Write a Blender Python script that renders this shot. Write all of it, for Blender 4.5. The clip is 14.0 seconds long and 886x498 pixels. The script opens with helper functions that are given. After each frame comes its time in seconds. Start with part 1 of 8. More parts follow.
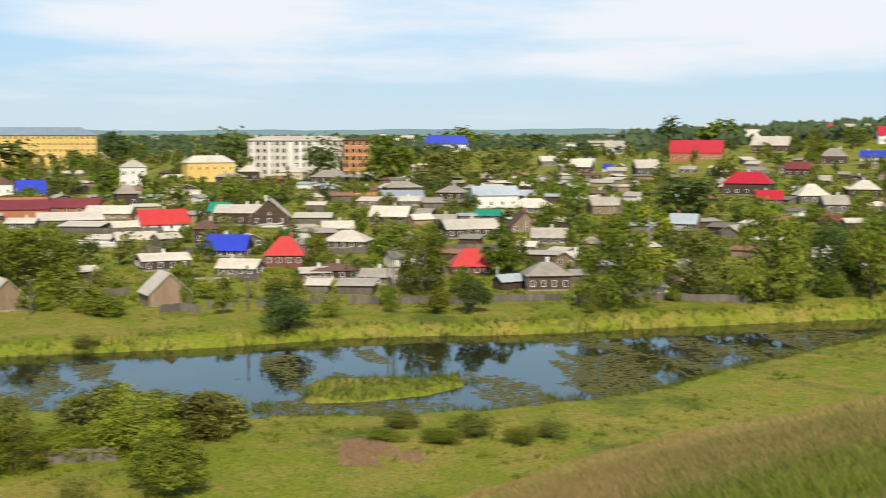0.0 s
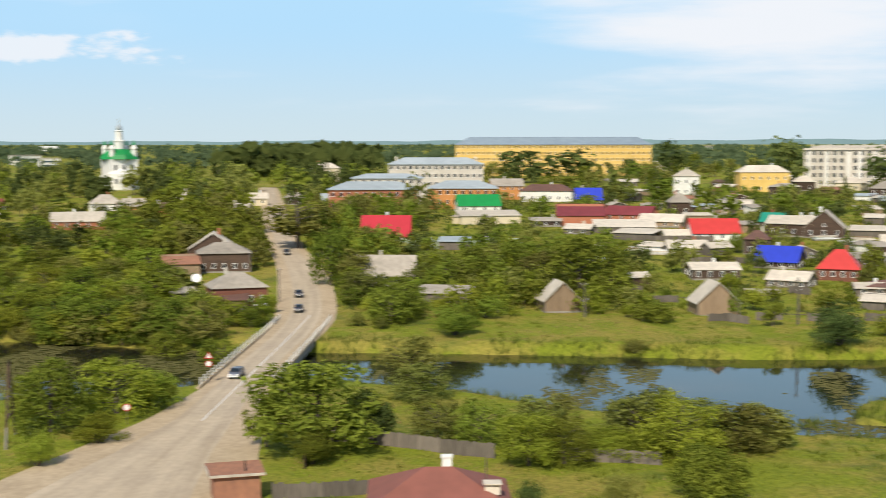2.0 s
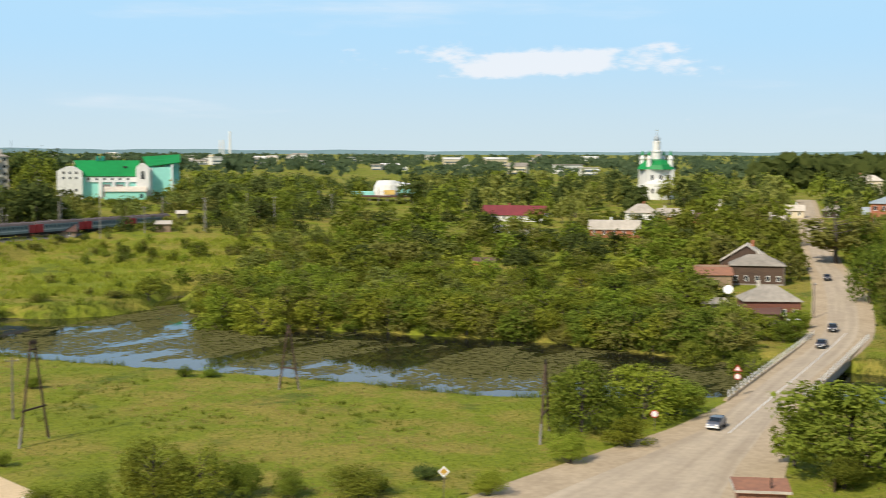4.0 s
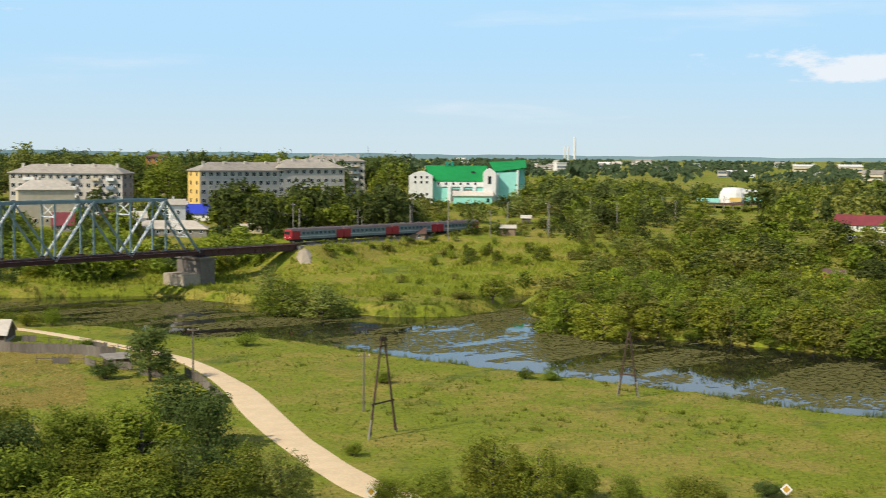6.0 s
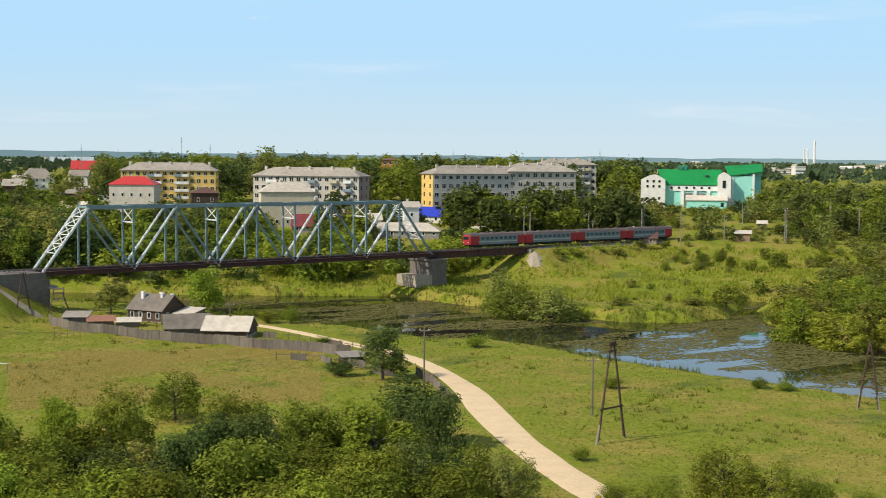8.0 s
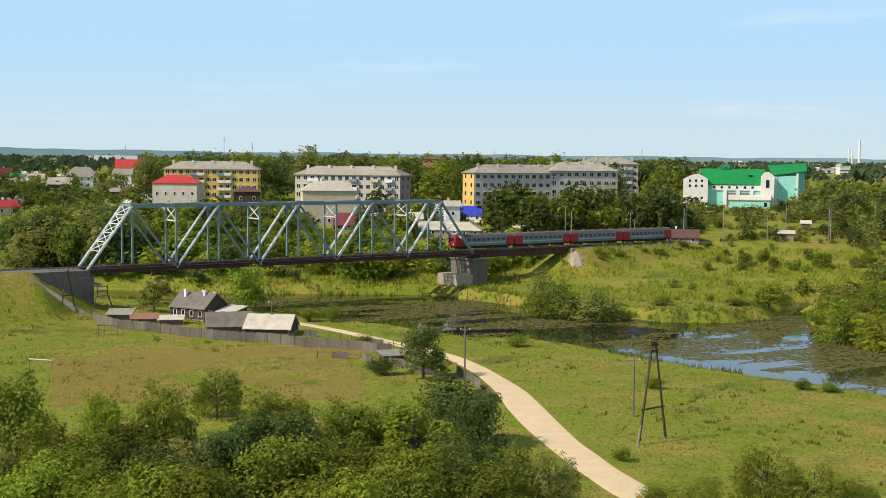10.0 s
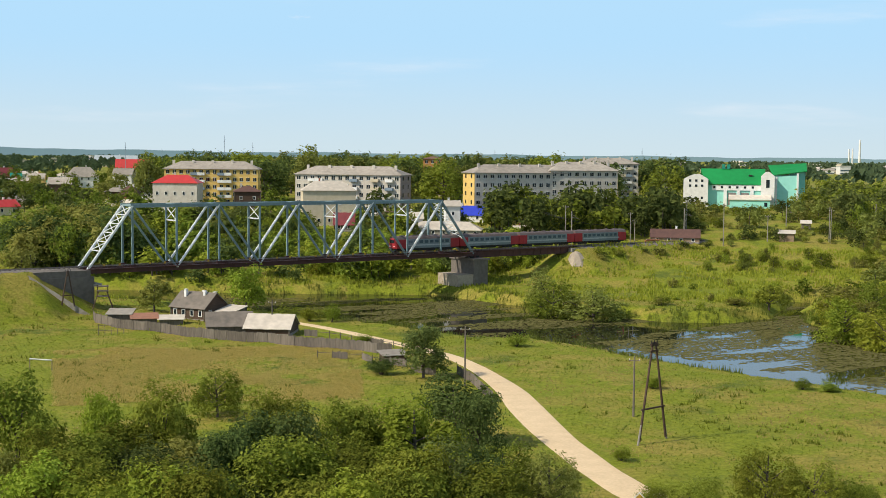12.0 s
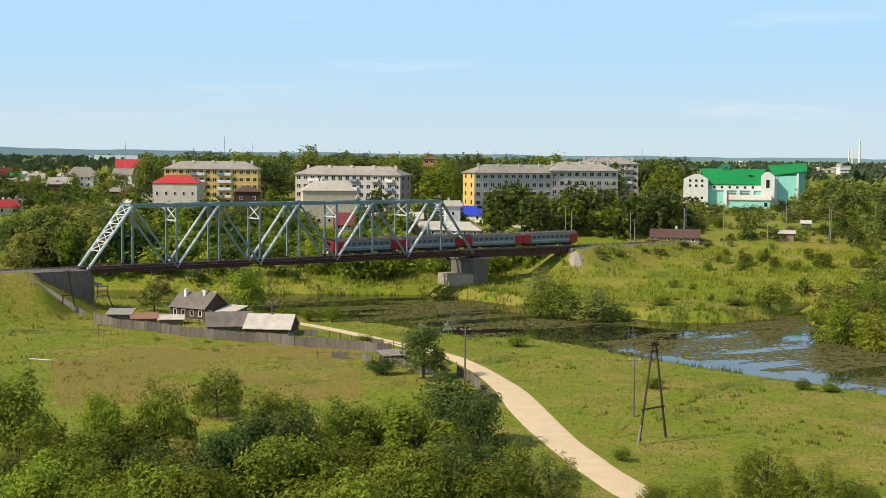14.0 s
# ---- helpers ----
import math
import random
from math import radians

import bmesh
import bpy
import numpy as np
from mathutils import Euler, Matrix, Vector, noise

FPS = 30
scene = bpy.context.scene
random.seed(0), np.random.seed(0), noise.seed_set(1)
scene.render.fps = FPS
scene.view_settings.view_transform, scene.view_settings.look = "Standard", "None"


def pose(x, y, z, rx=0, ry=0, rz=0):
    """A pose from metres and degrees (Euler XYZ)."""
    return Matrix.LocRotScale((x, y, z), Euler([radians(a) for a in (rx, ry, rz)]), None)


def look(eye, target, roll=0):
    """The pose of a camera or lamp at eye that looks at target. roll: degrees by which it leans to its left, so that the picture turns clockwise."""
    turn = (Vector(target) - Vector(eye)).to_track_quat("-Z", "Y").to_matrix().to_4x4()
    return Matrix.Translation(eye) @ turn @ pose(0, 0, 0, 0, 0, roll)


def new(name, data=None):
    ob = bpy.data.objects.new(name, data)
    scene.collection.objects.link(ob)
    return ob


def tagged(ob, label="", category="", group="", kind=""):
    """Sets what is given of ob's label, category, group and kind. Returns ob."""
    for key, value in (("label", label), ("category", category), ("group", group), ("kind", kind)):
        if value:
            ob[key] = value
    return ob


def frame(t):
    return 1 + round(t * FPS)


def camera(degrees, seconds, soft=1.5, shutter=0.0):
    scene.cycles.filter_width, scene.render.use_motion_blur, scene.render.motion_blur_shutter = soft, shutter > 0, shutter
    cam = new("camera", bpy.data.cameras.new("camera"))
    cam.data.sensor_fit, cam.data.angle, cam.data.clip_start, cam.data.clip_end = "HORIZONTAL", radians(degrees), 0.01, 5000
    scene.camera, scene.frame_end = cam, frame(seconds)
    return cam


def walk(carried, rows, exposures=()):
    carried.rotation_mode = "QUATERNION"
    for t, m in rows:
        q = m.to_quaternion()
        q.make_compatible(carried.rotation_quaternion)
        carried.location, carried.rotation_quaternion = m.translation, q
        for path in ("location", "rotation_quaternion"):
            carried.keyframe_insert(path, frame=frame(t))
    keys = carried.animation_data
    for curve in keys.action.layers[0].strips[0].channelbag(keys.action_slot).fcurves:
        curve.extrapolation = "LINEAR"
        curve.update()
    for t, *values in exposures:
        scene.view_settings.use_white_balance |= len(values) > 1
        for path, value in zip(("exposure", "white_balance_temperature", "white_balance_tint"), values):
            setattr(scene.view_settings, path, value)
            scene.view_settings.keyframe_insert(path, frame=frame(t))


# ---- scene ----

# ---- camera: it stands on a hilltop and turns on the spot ----
EYE = 37.5
cam = camera(37.03, 14.0, soft=0.8, shutter=0.42)


def aim(yaw, pitch, roll):
    """Pose of the camera: yaw clockwise from north, pitch down, roll, in degrees."""
    return pose(0, 0, EYE) @ pose(0, 0, 0, 0, 0, -yaw) @ pose(0, 0, 0, 90 - pitch) @ pose(0, 0, 0, 0, 0, roll)


walk(cam, [
    (0.0, aim(72.964, 5.032, -0.02)), (0.5, aim(67.411, 4.947, -0.08)), (1.0, aim(62.12, 4.832, -0.061)),
    (1.5, aim(56.012, 4.740, -0.049)), (2.0, aim(49.381, 4.612, -0.055)), (2.5, aim(43.519, 4.490, -0.008)),
    (3.0, aim(37.896, 4.369, 0.038)), (3.5, aim(31.953, 4.272, 0.125)), (4.0, aim(26.537, 4.181, 0.19)),
    (4.2, aim(24.661, 4.142, 0.20)), (6.3, aim(9.94, 3.953, 0.49)), (6.5, aim(8.719, 3.917, 0.53)),
    (7.0, aim(5.791, 3.911, 0.545)), (7.5, aim(3.657, 3.911, 0.514)), (8.0, aim(1.788, 3.923, 0.48)),
    (8.5, aim(0.789, 3.928, 0.454)), (8.7, aim(0.477, 3.930, 0.46)), (9.4, aim(0.05, 3.96, 0.5)),
    (10.8, aim(0, 3.983, 0.54)), (14.0, aim(0, 3.983, 0.54)),
], exposures=[(0.0, 0.0), (14.0, 0.0)])

# ---- light ----
SUN_AZ, SUN_EL = -116.0, 41.0


def make_sky():
    world = bpy.data.worlds.new("sky")
    scene.world = world
    world.use_nodes = True
    nt = world.node_tree
    nt.nodes.clear()
    n = nt.nodes.new
    link = nt.links.new

    def m(op, a, b=None, c=None, clamp=False):
        k = n("ShaderNodeMath")
        k.operation, k.use_clamp = op, clamp
        for i, v in enumerate((a, b, c)):
            if v is None:
                continue
            if isinstance(v, (int, float)):
                k.inputs[i].default_value = v
            else:
                link(v, k.inputs[i])
        return k.outputs[0]

    out, bg = n("ShaderNodeOutputWorld"), n("ShaderNodeBackground")
    sky = n("ShaderNodeTexSky")
    sky.sky_type, sky.sun_disc = "NISHITA", False
    sky.sun_elevation, sky.sun_rotation = radians(SUN_EL), radians(SUN_AZ % 360)
    sky.air_density, sky.dust_density, sky.ozone_density = 1.0, 1.2, 1.5
    tc, sep = n("ShaderNodeTexCoord"), n("ShaderNodeSeparateXYZ")
    link(tc.outputs["Generated"], sep.inputs[0])
    x, y, z = sep.outputs
    az = m("MULTIPLY", m("ARCTAN2", x, y), 57.2958)
    el = m("MULTIPLY", m("ARCSINE", z), 57.2958)

    def noise_at(sx, sy, scale, detail, rough, off):
        cb, tx = n("ShaderNodeCombineXYZ"), n("ShaderNodeTexNoise")
        link(m("MULTIPLY", az, sx), cb.inputs[0])
        link(m("MULTIPLY", el, sy), cb.inputs[1])
        cb.inputs[2].default_value = off
        tx.inputs["Scale"].default_value, tx.inputs["Detail"].default_value = scale, detail
        tx.inputs["Roughness"].default_value = rough
        link(cb.outputs[0], tx.inputs["Vector"])
        return tx.outputs["Fac"]

    def bump(v, mid, half):
        """1 at mid, 0 at half away from it."""
        return m("SUBTRACT", 1.0, m("POWER", m("DIVIDE", m("ABSOLUTE", m("SUBTRACT", v, mid)), half), 2.0), clamp=True)

    def soft_step(v, lo, hi):
        k = n("ShaderNodeMapRange")
        k.interpolation_type = "SMOOTHSTEP"
        link(v, k.inputs[0])
        k.inputs[1].default_value, k.inputs[2].default_value = lo, hi
        return k.outputs[0]

    big = noise_at(0.06, 0.42, 1.0, 6, 0.55, 3.1)
    fine = noise_at(0.42, 1.0, 1.0, 8, 0.62, 7.7)
    wisp = noise_at(0.03, 0.12, 1.0, 4, 0.5, 1.3)
    # a broad bank of cloud in the east, a small flat one over the town, thin veils elsewhere
    bank = m("MULTIPLY", bump(el, 4.4, 2.7), m("MULTIPLY", soft_step(az, 50, 66), soft_step(m("MULTIPLY", az, -1), -150, -110)))
    bank = soft_step(m("ADD", m("MULTIPLY", bank, 0.62), m("MULTIPLY", m("SUBTRACT", big, 0.5), 1.7)), 0.1, 0.66)
    flat = m("MULTIPLY", bump(el, 3.9, 0.95), bump(az, 30.8, 9.0))
    flat = soft_step(m("ADD", m("MULTIPLY", flat, 0.8), m("MULTIPLY", m("SUBTRACT", fine, 0.5), 1.9)), 0.33, 0.66)
    veil = m("MULTIPLY", soft_step(wisp, 0.42, 0.75), m("MULTIPLY", soft_step(el, 1.0, 5.0), 0.35))
    cover = m("MAXIMUM", m("MAXIMUM", m("MULTIPLY", bank, 0.92), m("MULTIPLY", flat, 0.8)), veil)
    # summer haze whitens the lowest sky
    low = n("ShaderNodeMix")
    low.data_type = "RGBA"
    link(soft_step(el, -0.5, 5.5), low.inputs["Factor"])
    low.inputs["A"].default_value, low.inputs["B"].default_value = (5.3, 6.4, 6.9, 1), (3.9, 6.2, 8.2, 1)
    haze = n("ShaderNodeMix")
    haze.data_type = "RGBA"
    link(soft_step(el, 5.0, 40.0), haze.inputs["Factor"])
    link(low.outputs["Result"], haze.inputs["A"])
    link(sky.outputs[0], haze.inputs["B"])
    mix = n("ShaderNodeMix")
    mix.data_type = "RGBA"
    link(cover, mix.inputs["Factor"])
    link(haze.outputs["Result"], mix.inputs["A"])
    mix.inputs["B"].default_value = (7.6, 7.7, 8.0, 1)
    link(mix.outputs["Result"], bg.inputs["Color"])
    bg.inputs["Strength"].default_value = 0.12
    link(bg.outputs[0], out.inputs[0])


make_sky()
sun = new("sun", bpy.data.lights.new("sun", "SUN"))
sun.data.energy, sun.data.angle, sun.data.color = 4.6, radians(0.6), (1.0, 0.91, 0.76)
_d = Vector((math.sin(radians(SUN_AZ)) * math.cos(radians(SUN_EL)), math.cos(radians(SUN_AZ)) * math.cos(radians(SUN_EL)), math.sin(radians(SUN_EL))))
sun.matrix_world = look(_d * 200, (0, 0, 0))


# ---- materials ----
def material(name, color, color2=None, rough=0.85, scale=1.0, metal=0.0, bump=0.0, big=0.0, rnd=0.0, stretch=(1, 1, 1), spec=0.3, lo=0.35, hi=0.65, bump_scale=None):
    """A surface with two colours mixed at two scales, fine relief, and a shift of value from object to object."""
    mat = bpy.data.materials.new(name)
    mat.use_nodes = True
    nt = mat.node_tree
    n, link = nt.nodes.new, nt.links.new
    bsdf = nt.nodes["Principled BSDF"]
    bsdf.inputs["Roughness"].default_value, bsdf.inputs["Metallic"].default_value = rough, metal
    bsdf.inputs["Specular IOR Level"].default_value = spec
    color2 = color2 or tuple(c * 0.75 for c in color)
    tc, mp = n("ShaderNodeTexCoord"), n("ShaderNodeMapping")
    mp.inputs["Scale"].default_value = stretch
    link(tc.outputs["Object"], mp.inputs[0])
    t1, t2 = n("ShaderNodeTexNoise"), n("ShaderNodeTexNoise")
    for t, s, d in ((t1, scale, 5), (t2, scale * 0.17, 3)):
        t.inputs["Scale"].default_value, t.inputs["Detail"].default_value = s, d
        link(mp.outputs[0], t.inputs["Vector"])
    add = n("ShaderNodeMix")
    add.inputs[0].default_value = 0.45
    link(t1.outputs["Fac"], add.inputs[2])
    link(t2.outputs["Fac"], add.inputs[3])
    rg = n("ShaderNodeMapRange")
    rg.inputs[1].default_value, rg.inputs[2].default_value = lo, hi
    link(add.outputs[0], rg.inputs[0])
    mix = n("ShaderNodeMix")
    mix.data_type = "RGBA"
    link(rg.outputs[0], mix.inputs["Factor"])
    mix.inputs["A"].default_value, mix.inputs["B"].default_value = (*color2, 1), (*color, 1)
    last = mix.outputs["Result"]
    if rnd:
        oi, hsv, vr = n("ShaderNodeObjectInfo"), n("ShaderNodeHueSaturation"), n("ShaderNodeMapRange")
        vr.inputs[3].default_value, vr.inputs[4].default_value = 1 - rnd, 1 + rnd
        link(oi.outputs["Random"], vr.inputs[0])
        link(vr.outputs[0], hsv.inputs["Value"])
        link(last, hsv.inputs["Color"])
        last = hsv.outputs["Color"]
    link(last, bsdf.inputs["Base Color"])
    if bump:
        bp = n("ShaderNodeBump")
        bp.inputs["Strength"].default_value, bp.inputs["Distance"].default_value = bump, 0.05
        if bump_scale:
            t3 = n("ShaderNodeTexNoise")
            t3.inputs["Scale"].default_value = bump_scale
            link(mp.outputs[0], t3.inputs["Vector"])
            link(t3.outputs["Fac"], bp.inputs["Height"])
        else:
            link(t1.outputs["Fac"], bp.inputs["Height"])
        link(bp.outputs[0], bsdf.inputs["Normal"])
    return mat


def leaf_material(name, color, color2, trans=0.5):
    """Foliage: colour varies from clump to clump and from plant to plant, some light passes through."""
    mat = bpy.data.materials.new(name)
    mat.use_nodes = True
    nt = mat.node_tree
    n, link = nt.nodes.new, nt.links.new
    nt.nodes.remove(nt.nodes["Principled BSDF"])
    geo, oi = n("ShaderNodeNewGeometry"), n("ShaderNodeObjectInfo")
    mix, hsv = n("ShaderNodeMix"), n("ShaderNodeHueSaturation")
    mix.data_type = "RGBA"
    mix.inputs["A"].default_value, mix.inputs["B"].default_value = (*color, 1), (*color2, 1)
    link(geo.outputs["Random Per Island"], mix.inputs["Factor"])
    link(mix.outputs["Result"], hsv.inputs["Color"])
    v, h = n("ShaderNodeMapRange"), n("ShaderNodeMapRange")
    v.inputs[3].default_value, v.inputs[4].default_value = 0.72, 1.3
    h.inputs[3].default_value, h.inputs[4].default_value = 0.485, 0.52
    link(oi.outputs["Random"], v.inputs[0])
    m = n("ShaderNodeMath")
    m.operation = "FRACT"
    m2 = n("ShaderNodeMath")
    m2.operation = "MULTIPLY"
    m2.inputs[1].default_value = 7.31
    link(oi.outputs["Random"], m2.inputs[0])
    link(m2.outputs[0], m.inputs[0])
    link(m.outputs[0], h.inputs[0])
    link(v.outputs[0], hsv.inputs["Value"])
    link(h.outputs[0], hsv.inputs["Hue"])
    di, tr, ms = n("ShaderNodeBsdfDiffuse"), n("ShaderNodeBsdfTranslucent"), n("ShaderNodeMixShader")
    link(hsv.outputs[0], di.inputs[0])
    link(hsv.outputs[0], tr.inputs[0])
    ms.inputs[0].default_value = trans
    link(di.outputs[0], ms.inputs[1])
    link(tr.outputs[0], ms.inputs[2])
    link(ms.outputs[0], nt.nodes["Material Output"].inputs[0])
    return mat


def glass_material(name, color=(0.02, 0.03, 0.04), rough=0.08):
    return material(name, color, tuple(c * 0.6 for c in color), rough, 2.0, spec=0.6)


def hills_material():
    """Far hills in dull green, with the haze before them put in as blue-grey emission."""
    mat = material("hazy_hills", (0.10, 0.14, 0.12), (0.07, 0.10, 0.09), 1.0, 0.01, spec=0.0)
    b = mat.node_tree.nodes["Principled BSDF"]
    # haze: an even blue-grey glow over the hills' own colour
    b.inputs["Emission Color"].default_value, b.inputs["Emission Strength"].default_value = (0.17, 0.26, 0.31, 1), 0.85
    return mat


def road_material():
    """Dusty asphalt with wear and tyre dust drawn out along the road."""
    mat = material("dusty_asphalt", (0.54, 0.44, 0.315), (0.43, 0.35, 0.255), 0.9, 0.9, bump=0.15)
    nt = mat.node_tree
    n, link = nt.nodes.new, nt.links.new
    uv, mp, t, rg, mx = n("ShaderNodeUVMap"), n("ShaderNodeMapping"), n("ShaderNodeTexNoise"), n("ShaderNodeMapRange"), n("ShaderNodeMix")
    uv.uv_map = "run"
    mp.inputs["Scale"].default_value = (0.9, 0.018, 1)
    t.inputs["Scale"].default_value, t.inputs["Detail"].default_value, t.inputs["Roughness"].default_value = 1.0, 4, 0.6
    rg.inputs[1].default_value, rg.inputs[2].default_value = 0.36, 0.64
    mx.data_type, mx.blend_type = "RGBA", "MULTIPLY"
    mx.inputs["B"].default_value = (0.8, 0.785, 0.77, 1)
    bsdf = nt.nodes["Principled BSDF"]
    link(uv.outputs[0], mp.inputs[0])
    link(mp.outputs[0], t.inputs["Vector"])
    link(t.outputs["Fac"], rg.inputs[0])
    link(rg.outputs[0], mx.inputs["Factor"])
    link(bsdf.inputs["Base Color"].links[0].from_socket, mx.inputs["A"])
    link(mx.outputs["Result"], bsdf.inputs["Base Color"])
    return mat


def water_material():
    mat = material("river_water", (0.012, 0.014, 0.010), (0.022, 0.022, 0.012), 0.03, 0.05, spec=0.5)
    nt = mat.node_tree
    n, link = nt.nodes.new, nt.links.new
    tc, mp, t, b = n("ShaderNodeTexCoord"), n("ShaderNodeMapping"), n("ShaderNodeTexNoise"), n("ShaderNodeBump")
    mp.inputs["Scale"].default_value = (1, 1, 1)
    link(tc.outputs["Object"], mp.inputs[0])
    t.inputs["Scale"].default_value, t.inputs["Detail"].default_value = 0.9, 3
    link(mp.outputs[0], t.inputs["Vector"])
    b.inputs["Strength"].default_value, b.inputs["Distance"].default_value = 0.05, 0.04
    link(t.outputs["Fac"], b.inputs["Height"])
    link(b.outputs[0], nt.nodes["Principled BSDF"].inputs["Normal"])
    nt.nodes["Principled BSDF"].inputs["IOR"].default_value = 1.333
    return mat


def ground_material():
    """Meadow: fresh and dry grass in patches, bare earth here and there, tufts in relief."""
    mat = bpy.data.materials.new("meadow_ground")
    mat.use_nodes = True
    nt = mat.node_tree
    n, link = nt.nodes.new, nt.links.new
    bsdf = nt.nodes["Principled BSDF"]
    bsdf.inputs["Roughness"].default_value, bsdf.inputs["Specular IOR Level"].default_value = 0.95, 0.1
    tc = n("ShaderNodeTexCoord")

    def tex(scale, detail=4, rough=0.6):
        t = n("ShaderNodeTexNoise")
        t.inputs["Scale"].default_value, t.inputs["Detail"].default_value, t.inputs["Roughness"].default_value = scale, detail, rough
        link(tc.outputs["Object"], t.inputs["Vector"])
        return t.outputs["Fac"]

    def rng(v, a, b):
        k = n("ShaderNodeMapRange")
        k.interpolation_type = "SMOOTHSTEP"
        k.inputs[1].default_value, k.inputs[2].default_value = a, b
        link(v, k.inputs[0])
        return k.outputs[0]

    def mixc(f, a, b):
        k = n("ShaderNodeMix")
        k.data_type = "RGBA"
        link(f, k.inputs["Factor"])
        for v, s in ((a, "A"), (b, "B")):
            if isinstance(v, tuple):
                k.inputs[s].default_value = (*v, 1)
            else:
                link(v, k.inputs[s])
        return k.outputs["Result"]

    fine, mid, large = tex(1.6, 6, 0.7), tex(0.14, 4), tex(0.022, 4)
    green = mixc(rng(fine, 0.3, 0.7), (0.122, 0.155, 0.014), (0.226, 0.25, 0.024))
    dry = mixc(rng(fine, 0.3, 0.7), (0.175, 0.162, 0.028), (0.32, 0.265, 0.058))
    c = mixc(rng(mid, 0.40, 0.58), green, dry)
    c = mixc(rng(large, 0.36, 0.52), green, c)
    deep = mixc(rng(fine, 0.35, 0.7), (0.075, 0.10, 0.016), (0.14, 0.17, 0.03))
    c = mixc(rng(tex(0.06, 5), 0.56, 0.68), c, deep)
    c = mixc(rng(tex(0.45, 5, 0.7), 0.62, 0.8), c, deep)
    c = mixc(rng(tex(0.085, 6, 0.65), 0.63, 0.80), c, (0.30, 0.225, 0.065))
    link(c, bsdf.inputs["Base Color"])
    b = n("ShaderNodeBump")
    b.inputs["Strength"].default_value, b.inputs["Distance"].default_value = 0.6, 0.3
    link(fine, b.inputs["Height"])
    link(b.outputs[0], bsdf.inputs["Normal"])
    return mat


